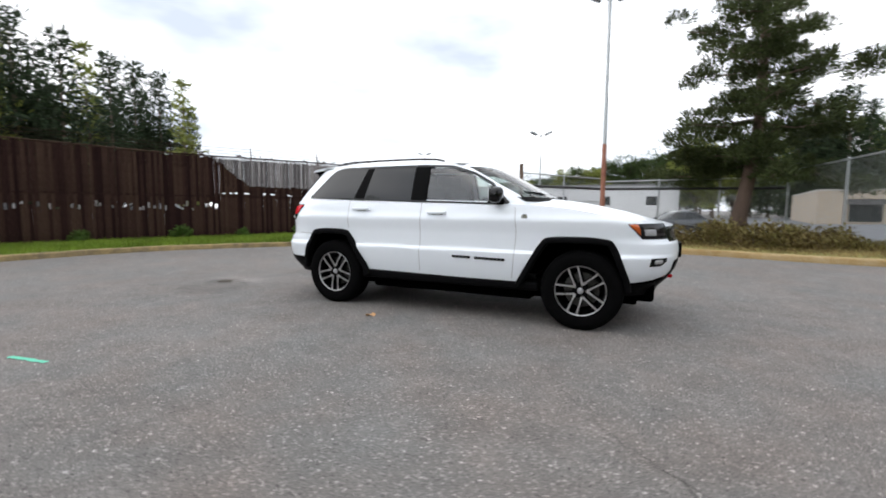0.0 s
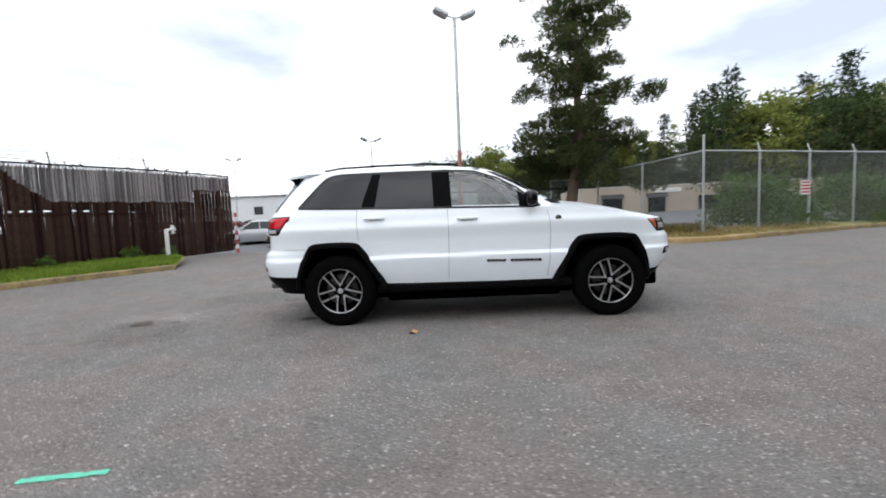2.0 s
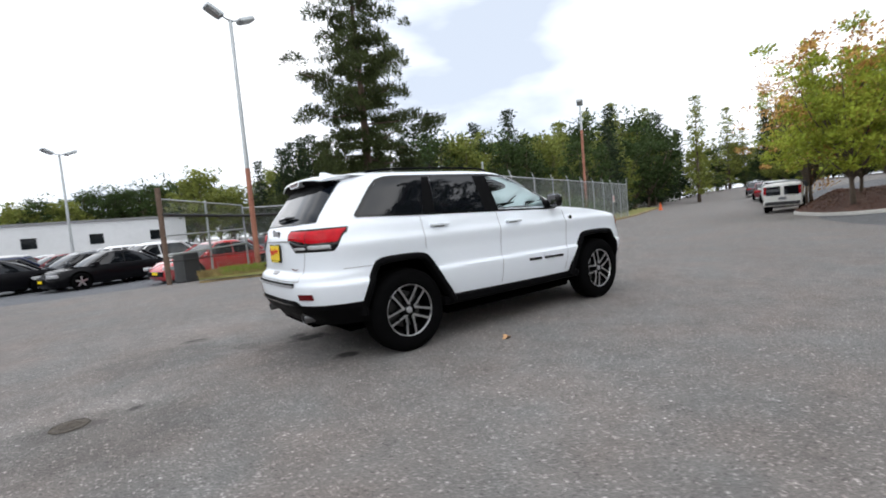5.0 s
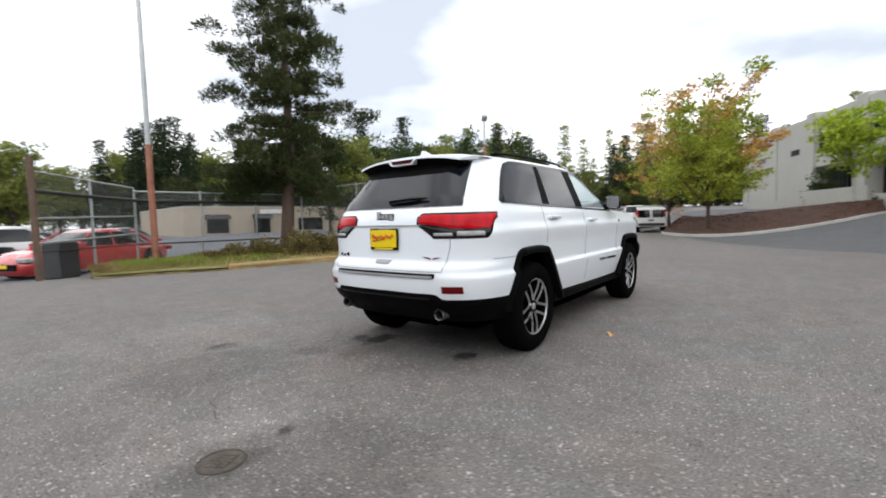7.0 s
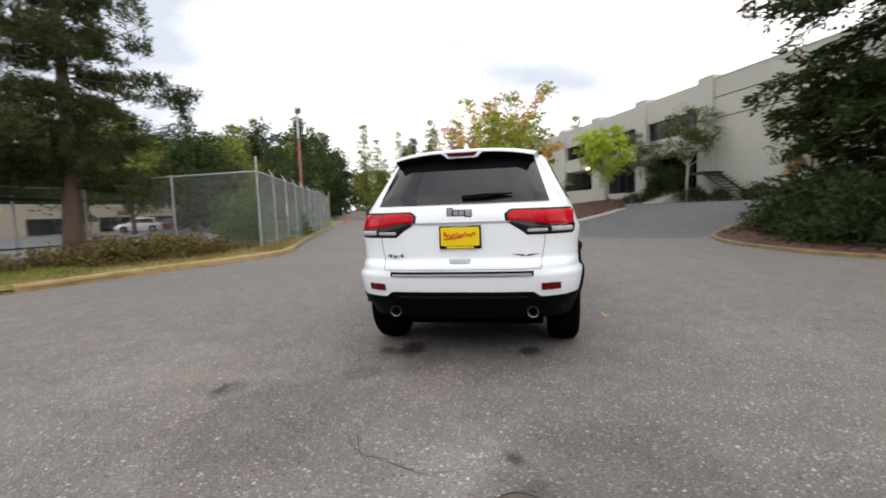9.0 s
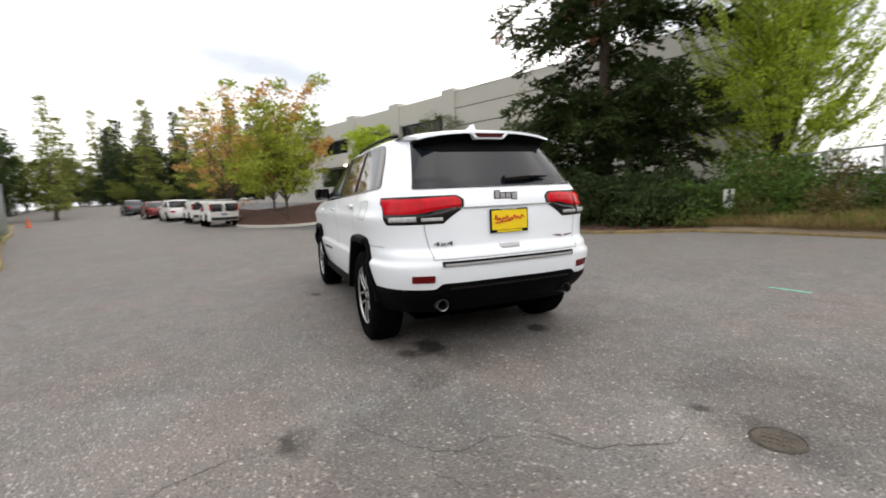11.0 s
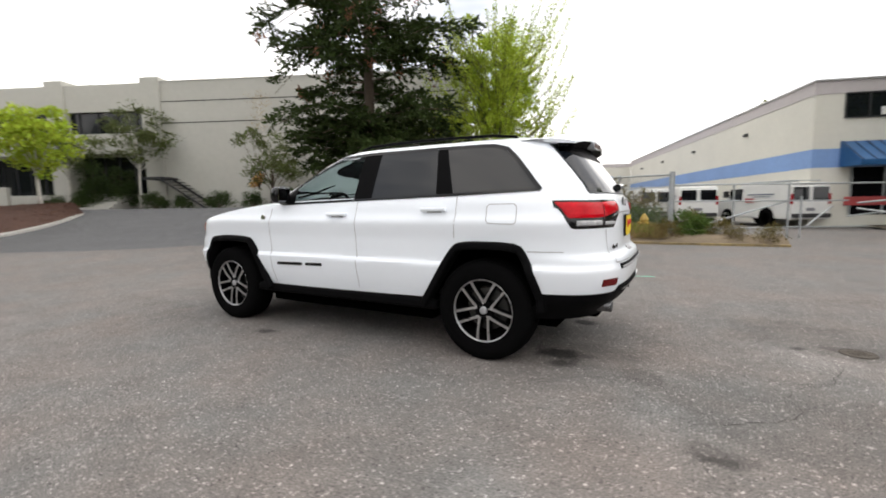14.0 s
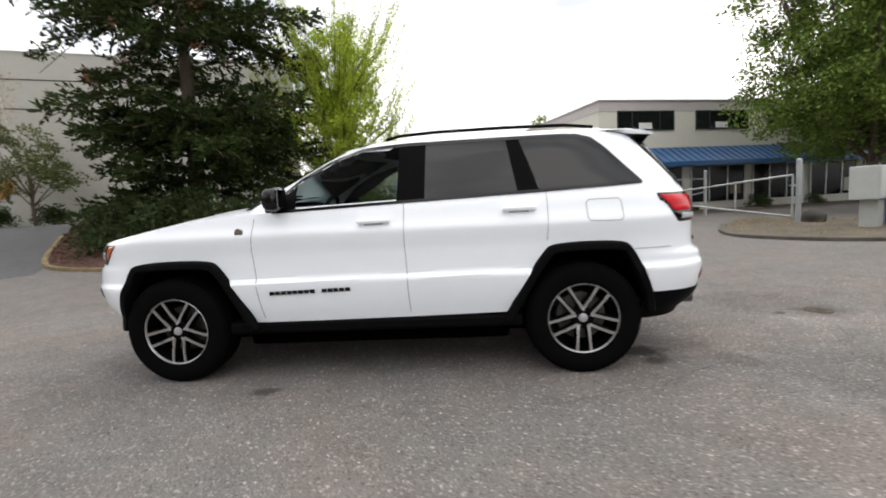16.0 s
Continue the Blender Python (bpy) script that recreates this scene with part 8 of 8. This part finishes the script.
def rails():
    ob = thing("barrier_rail", -2.5, 11.5, 0, math.degrees(math.atan2(2.25, 2.8)), "black and grey steel barrier rails across the gateway", "barrier")
    for (z0, z1, m, r) in ((2.06, 1.98, black_metal, 0.05), (1.42, 1.5, galv, 0.024), (0.82, 0.95, galv, 0.028), (0.62, 0.6, black_metal, 0.02)):
        bm = bmesh.new()
        rod(bm, (0, -0.06, z0), (3.55, -0.06, z1), r, n=10)
        part("rail", bm, m, ob, smooth=True, auto=40)
    ob2 = thing("barrier_rail", 0.3, 13.68, 0, -3, "black steel rail along the car park fence", "barrier")
    for (z, m, r) in ((1.98, black_metal, 0.05), (0.6, black_metal, 0.025)):
        bm = bmesh.new()
        rod(bm, (0, -0.06, z), (5.8, -0.06, z - 0.04), r, n=10)
        part("rail", bm, m, ob2, smooth=True, auto=40)
    ob3 = thing("utility_bin", -1.9, 12.3, ground_z(-1.9, 12.3), 35, "dark plastic bin beside the gate post", "bin")
    bm = bmesh.new()
    box(bm, -0.3, 0.3, -0.25, 0.25, 0.0, 0.95, bevel=0.05)
    part("bin_body", bm, mat("charcoal_plastic", (0.03, 0.03, 0.033), 0.6, vary=0.2), ob3)
    ob4 = thing("gate_post", -2.5, 11.5, ground_z(-2.5, 11.5), 0, "heavy rusty gate post with a galvanised sleeve", "post")
    bm = bmesh.new()
    rod(bm, (0, 0, -0.1), (0, 0, 2.95), 0.075, n=12)
    part("post", bm, mat("rusty_brown_steel", (0.13, 0.085, 0.06), 0.8, vary=0.4, scale=4, bump=0.3), ob4, smooth=True, auto=40)
    # swing gate of the trade yard
    hinge, tip = Vector((-9.6, -9.0, 0)), Vector((-7.2, -13.7, 0))
    g = thing("swing_gate", hinge.x, hinge.y, 0, math.degrees(math.atan2(tip.y - hinge.y, tip.x - hinge.x)), "open galvanised pipe swing gate tapering to its tip", "gate")
    L = (tip - hinge).length
    bars = [((0.15, 1.45), (L, 1.02)), ((0.15, 0.30), (L, 0.86)), ((0.15, 0.30), (0.15, 1.45)), ((L * 0.33, 0.52), (L * 0.33, 1.28)), ((L * 0.62, 0.66), (L * 0.62, 1.14))]
    for (a, b) in bars:
        bm = bmesh.new()
        rod(bm, (a[0], 0, a[1]), (b[0], 0, b[1]), 0.028, n=10)
        part("pipe", bm, galv, g, smooth=True, auto=40)
    for (x, y, h, lab) in ((-9.6, -9.0, 1.85, "galvanised gate post at the kerb"), (-10.9, -16.6, 1.95, "pale concrete-filled gate post")):
        p = thing("gate_post", x, y, 0, 0, lab, "post")
        bm = bmesh.new()
        rod(bm, (0, 0, -0.1), (0, 0, h), 0.065, n=12)
        rod(bm, (0, 0, h), (0, 0, h + 0.04), 0.07, 0.03, n=12)
        part("post", bm, galv, p, smooth=True, auto=40)
    a, b = Vector((-2.3, -10.6, 0)), Vector((-10.9, -16.6, 0))
    ob5 = thing("pipe_fence", a.x, a.y, 0, math.degrees(math.atan2(b.y - a.y, b.x - a.x)), "galvanised pipe rail fence in front of the trade yard vans", "fence")
    L = (b - a).length
    for (u0, z0, u1, z1, r) in ((0.0, 1.62, L, 1.62, 0.024), (0.0, 1.15, L * 0.55, 1.10, 0.022), (0.5, 0.34, L * 0.62, 0.30, 0.022), (L * 0.09, 0.42, L * 0.36, 1.12, 0.024), (L * 0.42, 0.34, L * 0.50, 0.95, 0.022), (L * 0.55, 0.62, L, 1.05, 0.022)):
        bm = bmesh.new()
        rod(bm, (u0, 0, z0), (u1, 0, z1), r, n=8)
        part("rail", bm, galv, ob5, smooth=True, auto=40)
    for (u, h, r) in ((0.05, 2.0, 0.075), (L * 0.19, 1.62, 0.028), (L * 0.36, 1.70, 0.03), (L * 0.40, 1.25, 0.026)):
        bm = bmesh.new()
        rod(bm, (u, 0, -0.1), (u, 0, h), r, n=10)
        part("post", bm, galv, ob5, smooth=True, auto=40)


rails()
KERB_R = [(-8.6, -10.6), (-7.9, -9.4), (-7.35, -8.2), (-7.2, -7.1), (-7.9, -5.95), (-9.0, -5.3), (-11.5, -4.4), (-16, -3.4)]
KERB_RB = [(-10.3, -12.2), (-10.9, -11.2), (-11.3, -10.4), (-11.8, -9.6), (-12.4, -8.8), (-13.0, -8.1), (-14.2, -7.2), (-16.5, -6.2)]
strip("mailbox_verge", KERB_R, KERB_RB, 0.04, 0.10, worn_earth, label="dry worn verge behind the kerb at the yard entrance", category="verge", swell=0.06)
kerb("kerb_8", KERB_R[::-1], 0.16, 0.08, kerb_worn, "worn grey kerb rounding the verge at the yard entrance")
tufts("verge_grass", 1500, between(KERB_R, KERB_RB, 0.06, 0.12, 0.06, 0.9, 0, 1, 0.06), dry_grass, "short dry grass round the gate post", 0.07, 0.012)


def mailbox():
    x, y = -9.95, -7.15
    ob = thing("cluster_mailbox", x, y, ground_z(x, y) + 0.1, 35, "grey metal cluster mailbox on a square pedestal", "mailbox")
    grey = mat("grey_mailbox_paint", (0.45, 0.47, 0.45), 0.5, metal=0.2, vary=0.1, scale=3)
    bm = bmesh.new()
    box(bm, -0.17, 0.17, -0.17, 0.17, -0.1, 0.68, bevel=0.015)
    part("pedestal", bm, grey, ob)
    bm = bmesh.new()
    box(bm, -0.55, 0.55, -0.26, 0.26, 0.66, 1.42, bevel=0.02)
    b = part("cabinet", bm, grey, ob)
    for i in range(3):
        for j in range(4):
            bm = bmesh.new()
            box(bm, -0.5 + 0.34 * i, -0.19 + 0.34 * i, 0.262, 0.272, 0.71 + 0.17 * j, 0.865 + 0.17 * j, bevel=0.003)
            part("door", bm, grey, b)
    bm = bmesh.new()
    box(bm, -0.2, 0.12, 0.273, 0.279, 1.28, 1.30)
    part("slot", bm, black_metal, b)
    ob = thing("utility_box", -10.9, -7.3, 0.1, 20, "dark blue metal utility box behind the mailbox", "box")
    bm = bmesh.new()
    box(bm, -0.3, 0.3, -0.3, 0.3, 0.0, 0.75, bevel=0.03)
    part("box_body", bm, mat("navy_paint", (0.03, 0.05, 0.16), 0.5, vary=0.1), ob)

    ob = thing("boulder", -10.15, -9.2, 0.06, 20, "dark rounded stone at the foot of the gate post", "stone")
    bm = bmesh.new()
    bmesh.ops.create_icosphere(bm, subdivisions=3, radius=1.0)
    for v in bm.verts:
        k = 1 + 0.18 * noise.noise(v.co * 1.7) + 0.06 * noise.noise(v.co * 5)
        v.co = Vector((v.co.x * 0.34 * k, v.co.y * 0.27 * k, 0.16 + v.co.z * 0.26 * k))
    part("stone", bm, mat("dark_stone", (0.055, 0.05, 0.045), 0.9, vary=0.4, scale=6, bump=0.6, bscale=30), ob, smooth=True)


mailbox()

# ---- parked vehicles ----


def wheel_set(parent, xs, half, r, rim_mat, width=0.2):
    for x in xs:
        for s in (-1, 1):
            bm = bmesh.new()
            lathe(bm, [(r * 0.62, -width / 2), (r * 0.92, -width / 2), (r, -width / 2 + 0.03), (r, width / 2 - 0.03), (r * 0.92, width / 2), (r * 0.62, width / 2)], 28)
            bmesh.ops.translate(bm, verts=bm.verts, vec=(x, s * half, r))
            w = part("wheel", bm, rubber, parent, smooth=True, auto=40)
            bm = bmesh.new()
            for k in range(5):
                m = Matrix.Translation((x, s * (half + width * 0.36), r)) @ Euler((0, 1.2566 * k, 0)).to_matrix().to_4x4()
                box(bm, -0.035, 0.035, -0.012, 0.012, 0.03, r * 0.62, m=m)
            rod(bm, (x, s * (half + width * 0.30), r), (x, s * (half + width * 0.42), r), 0.05, n=12)
            part("rim", bm, rim_mat, w)


def sedan(name, paint, label, length=4.75, height=1.42, width=1.84, coupe=False, suv=False):
    """A parked car lofted from plan outlines: belt, bonnet, cabin, glass, lamps and wheels."""
    ob = thing(name, 0, 0, 0, 0, label, "car", "parked cars")
    hl, hw = length / 2, width / 2
    belt = height * 0.64
    xr = curve([(0.2, -hl + 0.12), (0.45, -hl), (0.7, -hl + 0.02), (belt, -hl + 0.12)])
    xf = curve([(0.2, hl - 0.15), (0.45, hl), (0.65, hl - 0.03), (belt, hl - 0.35)])
    ww = curve([(0.2, hw - 0.08), (0.5, hw), (0.75, hw - 0.01), (belt, hw - 0.08)])

    def ring(z, a, b, w, p):
        out = []
        for i in range(48):
            t = 2 * math.pi * i / 48
            c, s = math.cos(t), math.sin(t)
            out.append(((a + b) / 2 + (b - a) / 2 * math.copysign(abs(c) ** (2 / p), c), w * math.copysign(abs(s) ** (2 / p), s), z))
        return out

    def stack(rings, name2, material, cap):
        verts = [v for r in rings for v in r]
        n = len(rings[0])
        faces = [(i * n + j, i * n + (j + 1) % n, (i + 1) * n + (j + 1) % n, (i + 1) * n + j) for i in range(len(rings) - 1) for j in range(n)]
        if cap:
            faces.append(tuple(range((len(rings) - 1) * n, len(rings) * n)))
        return raw(name2, verts, faces, material, ob, smooth=True, auto=35)
    rings = []
    for z in [0.2 + (belt - 0.2) * k / 7 for k in range(8)]:
        rg = ring(z, xr(z), xf(z), ww(z), 5.0)
        rings.append([(x, y, z - max(0.0, (x - hl * 0.45)) * 0.13 * (z / belt) - max(0.0, (-hl * 0.72 - x)) * 0.1 * (z / belt)) for x, y, z in rg])
    stack(rings, "body", paint, True)
    back = -hl + (0.35 if suv else 0.75)
    front = hl - 1.25
    cab = []
    for k in range(6):
        t = k / 5
        z = belt - 0.02 + (height - belt) * (1 - (1 - t) ** 1.25)
        cab.append(ring(z, back + (0.25 if suv else 0.95 if not coupe else 1.15) * t ** 1.15, front - 0.95 * t ** 1.05, (hw - 0.10) * (1 - 0.2 * t), 4.2))
    stack(cab[:5], "cabin_glass", tint_glass, False)
    stack([cab[4], cab[5], ring(height + 0.02, back + 1.2, front - 1.15, (hw - 0.1) * 0.7, 4)], "roof", paint, True)
    for s in (-1, 1):
        for (xa, za, xb, zb, w) in ((front - 0.05, belt, front - 0.85, height - 0.06, 0.05), (-0.15, belt, -0.15, height - 0.06, 0.05), (back + 0.12, belt, back + 0.8, height - 0.06, 0.09)):
            bm = bmesh.new()
            rod(bm, (xa, s * (hw - 0.115), za), (xb, s * (hw - 0.255), zb), w * 0.6, n=6)
            part("pillar", bm, paint, ob)
        bm = bmesh.new()
        box(bm, hl - 0.30, hl - 0.03, s * (hw - 0.30) - 0.20, s * (hw - 0.30) + 0.16, 0.56, 0.68, bevel=0.03)
        part("headlamp", bm, clear_lens, ob)
        bm = bmesh.new()
        box(bm, -hl + 0.0, -hl + 0.2, s * (hw - 0.30) - 0.20, s * (hw - 0.30) + 0.18, 0.62, 0.76, bevel=0.03)
        part("tail_lamp", bm, red_dark, ob)
        bm = bmesh.new()
        box(bm, front - 0.35, front - 0.15, s * (hw + 0.02) - 0.09, s * (hw + 0.02) + 0.09, belt, belt + 0.13, bevel=0.03)
        part("mirror", bm, paint, ob)
        for xw in (hl - 0.95, -hl + 1.0):
            # flat near-black disc painted as the shade inside the wheel opening
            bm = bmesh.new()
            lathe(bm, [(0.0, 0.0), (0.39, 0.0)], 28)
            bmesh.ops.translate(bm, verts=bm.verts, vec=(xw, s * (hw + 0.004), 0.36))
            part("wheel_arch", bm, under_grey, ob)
    bm = bmesh.new()
    box(bm, hl - 0.06, hl + 0.01, -0.5, 0.5, 0.33, 0.52, bevel=0.02)
    part("grille", bm, gloss_black, ob)
    bm = bmesh.new()
    box(bm, hl + 0.005, hl + 0.02, -0.18, 0.18, 0.40, 0.50)
    part("plate", bm, plate_yellow, ob, "yellow advert plate")
    wheel_set(ob, (hl - 0.95, -hl + 1.0), hw - 0.07, 0.335, machined)
    return ob


def cargo_van(name, label, length=5.6, height=2.1, width=2.0):
    """A full-size white cargo van: box body, bonnet, glazed rear doors, bumper, lamps and wheels."""
    ob = thing(name, 0, 0, 0, 0, label, "van", "parked vans")
    hl, hw = length / 2, width / 2
    bm = bmesh.new()
    prof = [(-hl, 0.35), (hl - 0.05, 0.35), (hl, 0.55), (hl - 0.02, 0.98), (hl - 0.95, 1.18), (hl - 1.65, height - 0.05), (hl - 1.9, height), (-hl + 0.12, height), (-hl, height - 0.12)]
    L = [bm.verts.new((x, (hw - 0.02 - 0.10 * max(0, z - 1.1)), z)) for x, z in prof]
    R = [bm.verts.new((x, -(hw - 0.02 - 0.10 * max(0, z - 1.1)), z)) for x, z in prof]
    bm.faces.new(L)
    bm.faces.new(R[::-1])
    for k in range(len(prof)):
        bm.faces.new((L[k], R[k], R[(k + 1) % len(prof)], L[(k + 1) % len(prof)]))
    bmesh.ops.bevel(bm, geom=list(bm.edges), offset=0.05, segments=2, affect="EDGES")
    part("body", bm, white_paint, ob, smooth=True, auto=35)
    for s in (-1, 1):
        bm = bmesh.new()
        box(bm, -hl - 0.012, -hl + 0.01, s * hw * 0.46 - hw * 0.37, s * hw * 0.46 + hw * 0.37, height * 0.60, height * 0.90, bevel=0.01)
        part("rear_window", bm, tint_glass, ob)
        bm = bmesh.new()
        box(bm, -hl - 0.015, -hl + 0.02, s * (hw - 0.1) - 0.05, s * (hw - 0.1) + 0.05, 0.95, 1.35, bevel=0.01)
        part("tail_lamp", bm, red_dark, ob)
        bm = bmesh.new()
        box(bm, hl - 1.95, hl - 1.15, s * (hw - 0.045) - 0.03, s * (hw - 0.045) + 0.03, height * 0.62, height * 0.9, bevel=0.02)
        part("door_window", bm, tint_glass, ob)
        bm = bmesh.new()
        box(bm, hl - 1.15, hl - 0.98, s * (hw + 0.1) - 0.1, s * (hw + 0.1) + 0.1, 1.25, 1.55, bevel=0.02)
        part("mirror", bm, black_metal, ob)
        bm = bmesh.new()
        box(bm, -hl + 2.0, -hl + 2.5, s * (hw - 0.022) - 0.012, s * (hw - 0.022) + 0.012, 1.02, 1.2)
        part("name_panel", bm, red_paint, ob, "plain red panel")
        bm = bmesh.new()
        box(bm, -hl + 0.9, -hl + 2.4, s * (hw - 0.055) - 0.012, s * (hw - 0.055) + 0.012, height * 0.74, height * 0.77)
        box(bm, -hl + 1.1, -hl + 2.1, s * (hw - 0.055) - 0.012, s * (hw - 0.055) + 0.012, height * 0.69, height * 0.71)
        part("lettering_bar", bm, mat("grey_lettering", (0.2, 0.22, 0.28), 0.6) if "grey_lettering" not in MATS else MATS["grey_lettering"], ob)
        # flat disc whose near-black stands for the shaded wheel well
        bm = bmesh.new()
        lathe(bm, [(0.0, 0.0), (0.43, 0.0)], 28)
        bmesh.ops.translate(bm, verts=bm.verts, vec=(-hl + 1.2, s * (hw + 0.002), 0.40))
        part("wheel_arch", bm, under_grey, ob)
    bm = bmesh.new()
    box(bm, -hl - 0.12, -hl + 0.02, -hw + 0.1, hw - 0.1, 0.42, 0.58, bevel=0.02)
    part("bumper", bm, black_metal, ob)
    bm = bmesh.new()
    box(bm, -hl - 0.02, -hl, -0.16, 0.16, 0.68, 0.8)
    part("plate", bm, mat("grey_plate", (0.2, 0.2, 0.22), 0.5) if "grey_plate" not in MATS else MATS["grey_plate"], ob)
    bm = bmesh.new()
    for k in range(4):
        rod(bm, (-hl + 0.4 + 0.9 * k, -hw + 0.25, height + 0.09), (-hl + 0.4 + 0.9 * k, hw - 0.25, height + 0.09), 0.02, n=6)
    for s in (-1, 1):
        rod(bm, (-hl + 0.3, s * (hw - 0.25), height + 0.09), (hl - 2.1, s * (hw - 0.25), height + 0.09), 0.02, n=6)
        for k in range(4):
            rod(bm, (-hl + 0.4 + 0.9 * k, s * (hw - 0.25), height - 0.02), (-hl + 0.4 + 0.9 * k, s * (hw - 0.25), height + 0.09), 0.015, n=6)
    part("roof_rack", bm, galv, ob)
    wheel_set(ob, (hl - 1.0, -hl + 1.2), hw - 0.085, 0.37, under_grey, 0.22)
    return ob


def park():
    black = mat("black_car_paint", (0.004, 0.004, 0.005), 0.25, spec=0.12, coat=0.0)
    red = mat("red_car_paint", (0.50, 0.028, 0.03), 0.25, coat=1.0, vary=0.04, scale=2)
    grey = mat("charcoal_car_paint", (0.06, 0.065, 0.075), 0.25, coat=0.3, metal=0.2)
    silver = mat("silver_car_paint", (0.42, 0.43, 0.45), 0.3, coat=0.3, metal=0.4)
    navy = mat("navy_car_paint", (0.02, 0.03, 0.07), 0.25, coat=0.3)
    maroon = mat("maroon_car_paint", (0.14, 0.02, 0.025), 0.25, coat=0.3)
    whitec = mat("white_parked_paint", (0.7, 0.7, 0.7), 0.3, coat=1.0)
    b = sedan("parked_car", black, "black two-door coupe with silver wheels in the car park", 4.9, 1.42, 1.9, coupe=True)
    ang = math.degrees(math.atan2(-1.4, -2.6))
    set_down(b, -8.1, 20.0, ang)
    r = sedan("parked_car", red, "bright red two-door muscle car behind the chain-link fence", 5.0, 1.44, 1.92, coupe=True)
    set_down(r, -0.4, 15.9, 204)
    kinds = [sedan("parked_car", p, lab, 4.7, h, 1.84, suv=s) for p, lab, h, s in (
        (silver, "silver saloon car in the car park row", 1.45, False), (grey, "charcoal grey saloon car in the car park row", 1.46, False),
        (navy, "dark blue hatchback in the car park row", 1.5, True), (maroon, "maroon saloon car in the car park row", 1.44, False), (whitec, "white crossover in the car park row", 1.62, True))]
    set_down(kinds[0], -11.5, 24.0, 206)
    set_down(kinds[1], -5.2, 22.4, 206)
    set_down(kinds[2], -9.0, 25.6, 206)
    set_down(kinds[3], -6.4, 26.6, 206)
    set_down(kinds[4], -2.6, 20.6, 206)
    # rows of parked cars, nose to tail across the car park
    rr = random.Random(8)
    for i in range(26):
        row, k = divmod(i, 9)
        x = -11.9 - 2.75 * k + 3.4 * row + rr.uniform(-0.15, 0.15)
        y = 21.6 + 1.35 * k + 6.4 * row + rr.uniform(-0.15, 0.15)
        copy_thing(kinds[(i * 3 + i // 5) % 5], pose(x, y, ground_z(x, y), 0, 0, 206 + rr.uniform(-2, 2)))
    for (x, y, t, k) in ((3.5, 27, 206, 1), (-1.0, 24.0, 206, 0), (-4.0, 27.0, 206, 4)):
        copy_thing(kinds[k], pose(x, y, ground_z(x, y), 0, 0, t))
    copy_thing(b, pose(-4.0, 19.4, ground_z(-4.0, 19.4), 0, 0, 205))
    # vehicles along the mulch island
    v = cargo_van("cargo_van", "white compact cargo van parked along the mulch island", 4.2, 1.50, 1.62)
    set_down(v, 25.6, 4.25, 14)
    copy_thing(v, pose(31.8, 6.0, ground_z(31.8, 6.0), 0, 0, 16))
    for (x, y, k) in ((37.5, 8.4, 4), (43.5, 11.0, 3), (52, 14.6, 1)):
        copy_thing(kinds[k], pose(x, y, ground_z(x, y), 0, 0, 20))
    for i in range(5):
        x, y = 38 + 3.1 * i, 43.5 - 0.9 * i
        copy_thing(kinds[(4, 3, 0, 4, 1)[i]], pose(x, y, ground_z(x, y), 0, 0, 130))
    # cars seen through broken slats
    for (x, y, k) in ((-15.4, 5.6, 0), (-16.3, 1.0, 4), (-16.6, -4.0, 0)):
        copy_thing(kinds[k], pose(x, y, ground_z(x, y), 0, 0, 80))
    # trade yard vans
    w = cargo_van("cargo_van", "white full-size cargo van with a ladder rack in the trade yard", 4.7, 1.8, 1.7)
    set_down(w, -5.77, -20.3, -60)
    for (x, y, t) in ((-2.75, -21.9, -80), (-0.2, -24.6, -64), (2.2, -27.0, -62), (3.6, -32.0, -64)):
        copy_thing(w, pose(x, y, ground_z(x, y), 0, 0, t))
    # blue box truck deeper in the yard
    ob = thing("box_truck", 3.6, -31.0, 0, 105, "blue and white box truck in the trade yard", "truck")
    bm = bmesh.new()
    box(bm, -3.0, 2.0, -1.15, 1.15, 0.8, 2.9, bevel=0.04)
    part("box_body", bm, mat("blue_truck_paint", (0.10, 0.28, 0.55), 0.5, vary=0.1), ob)
    bm = bmesh.new()
    box(bm, 2.1, 4.0, -1.0, 1.0, 0.5, 2.2, bevel=0.12)
    part("cab", bm, white_paint, ob)
    wheel_set(ob, (3.2, -1.8), 0.95, 0.42, white_paint, 0.24)


park()
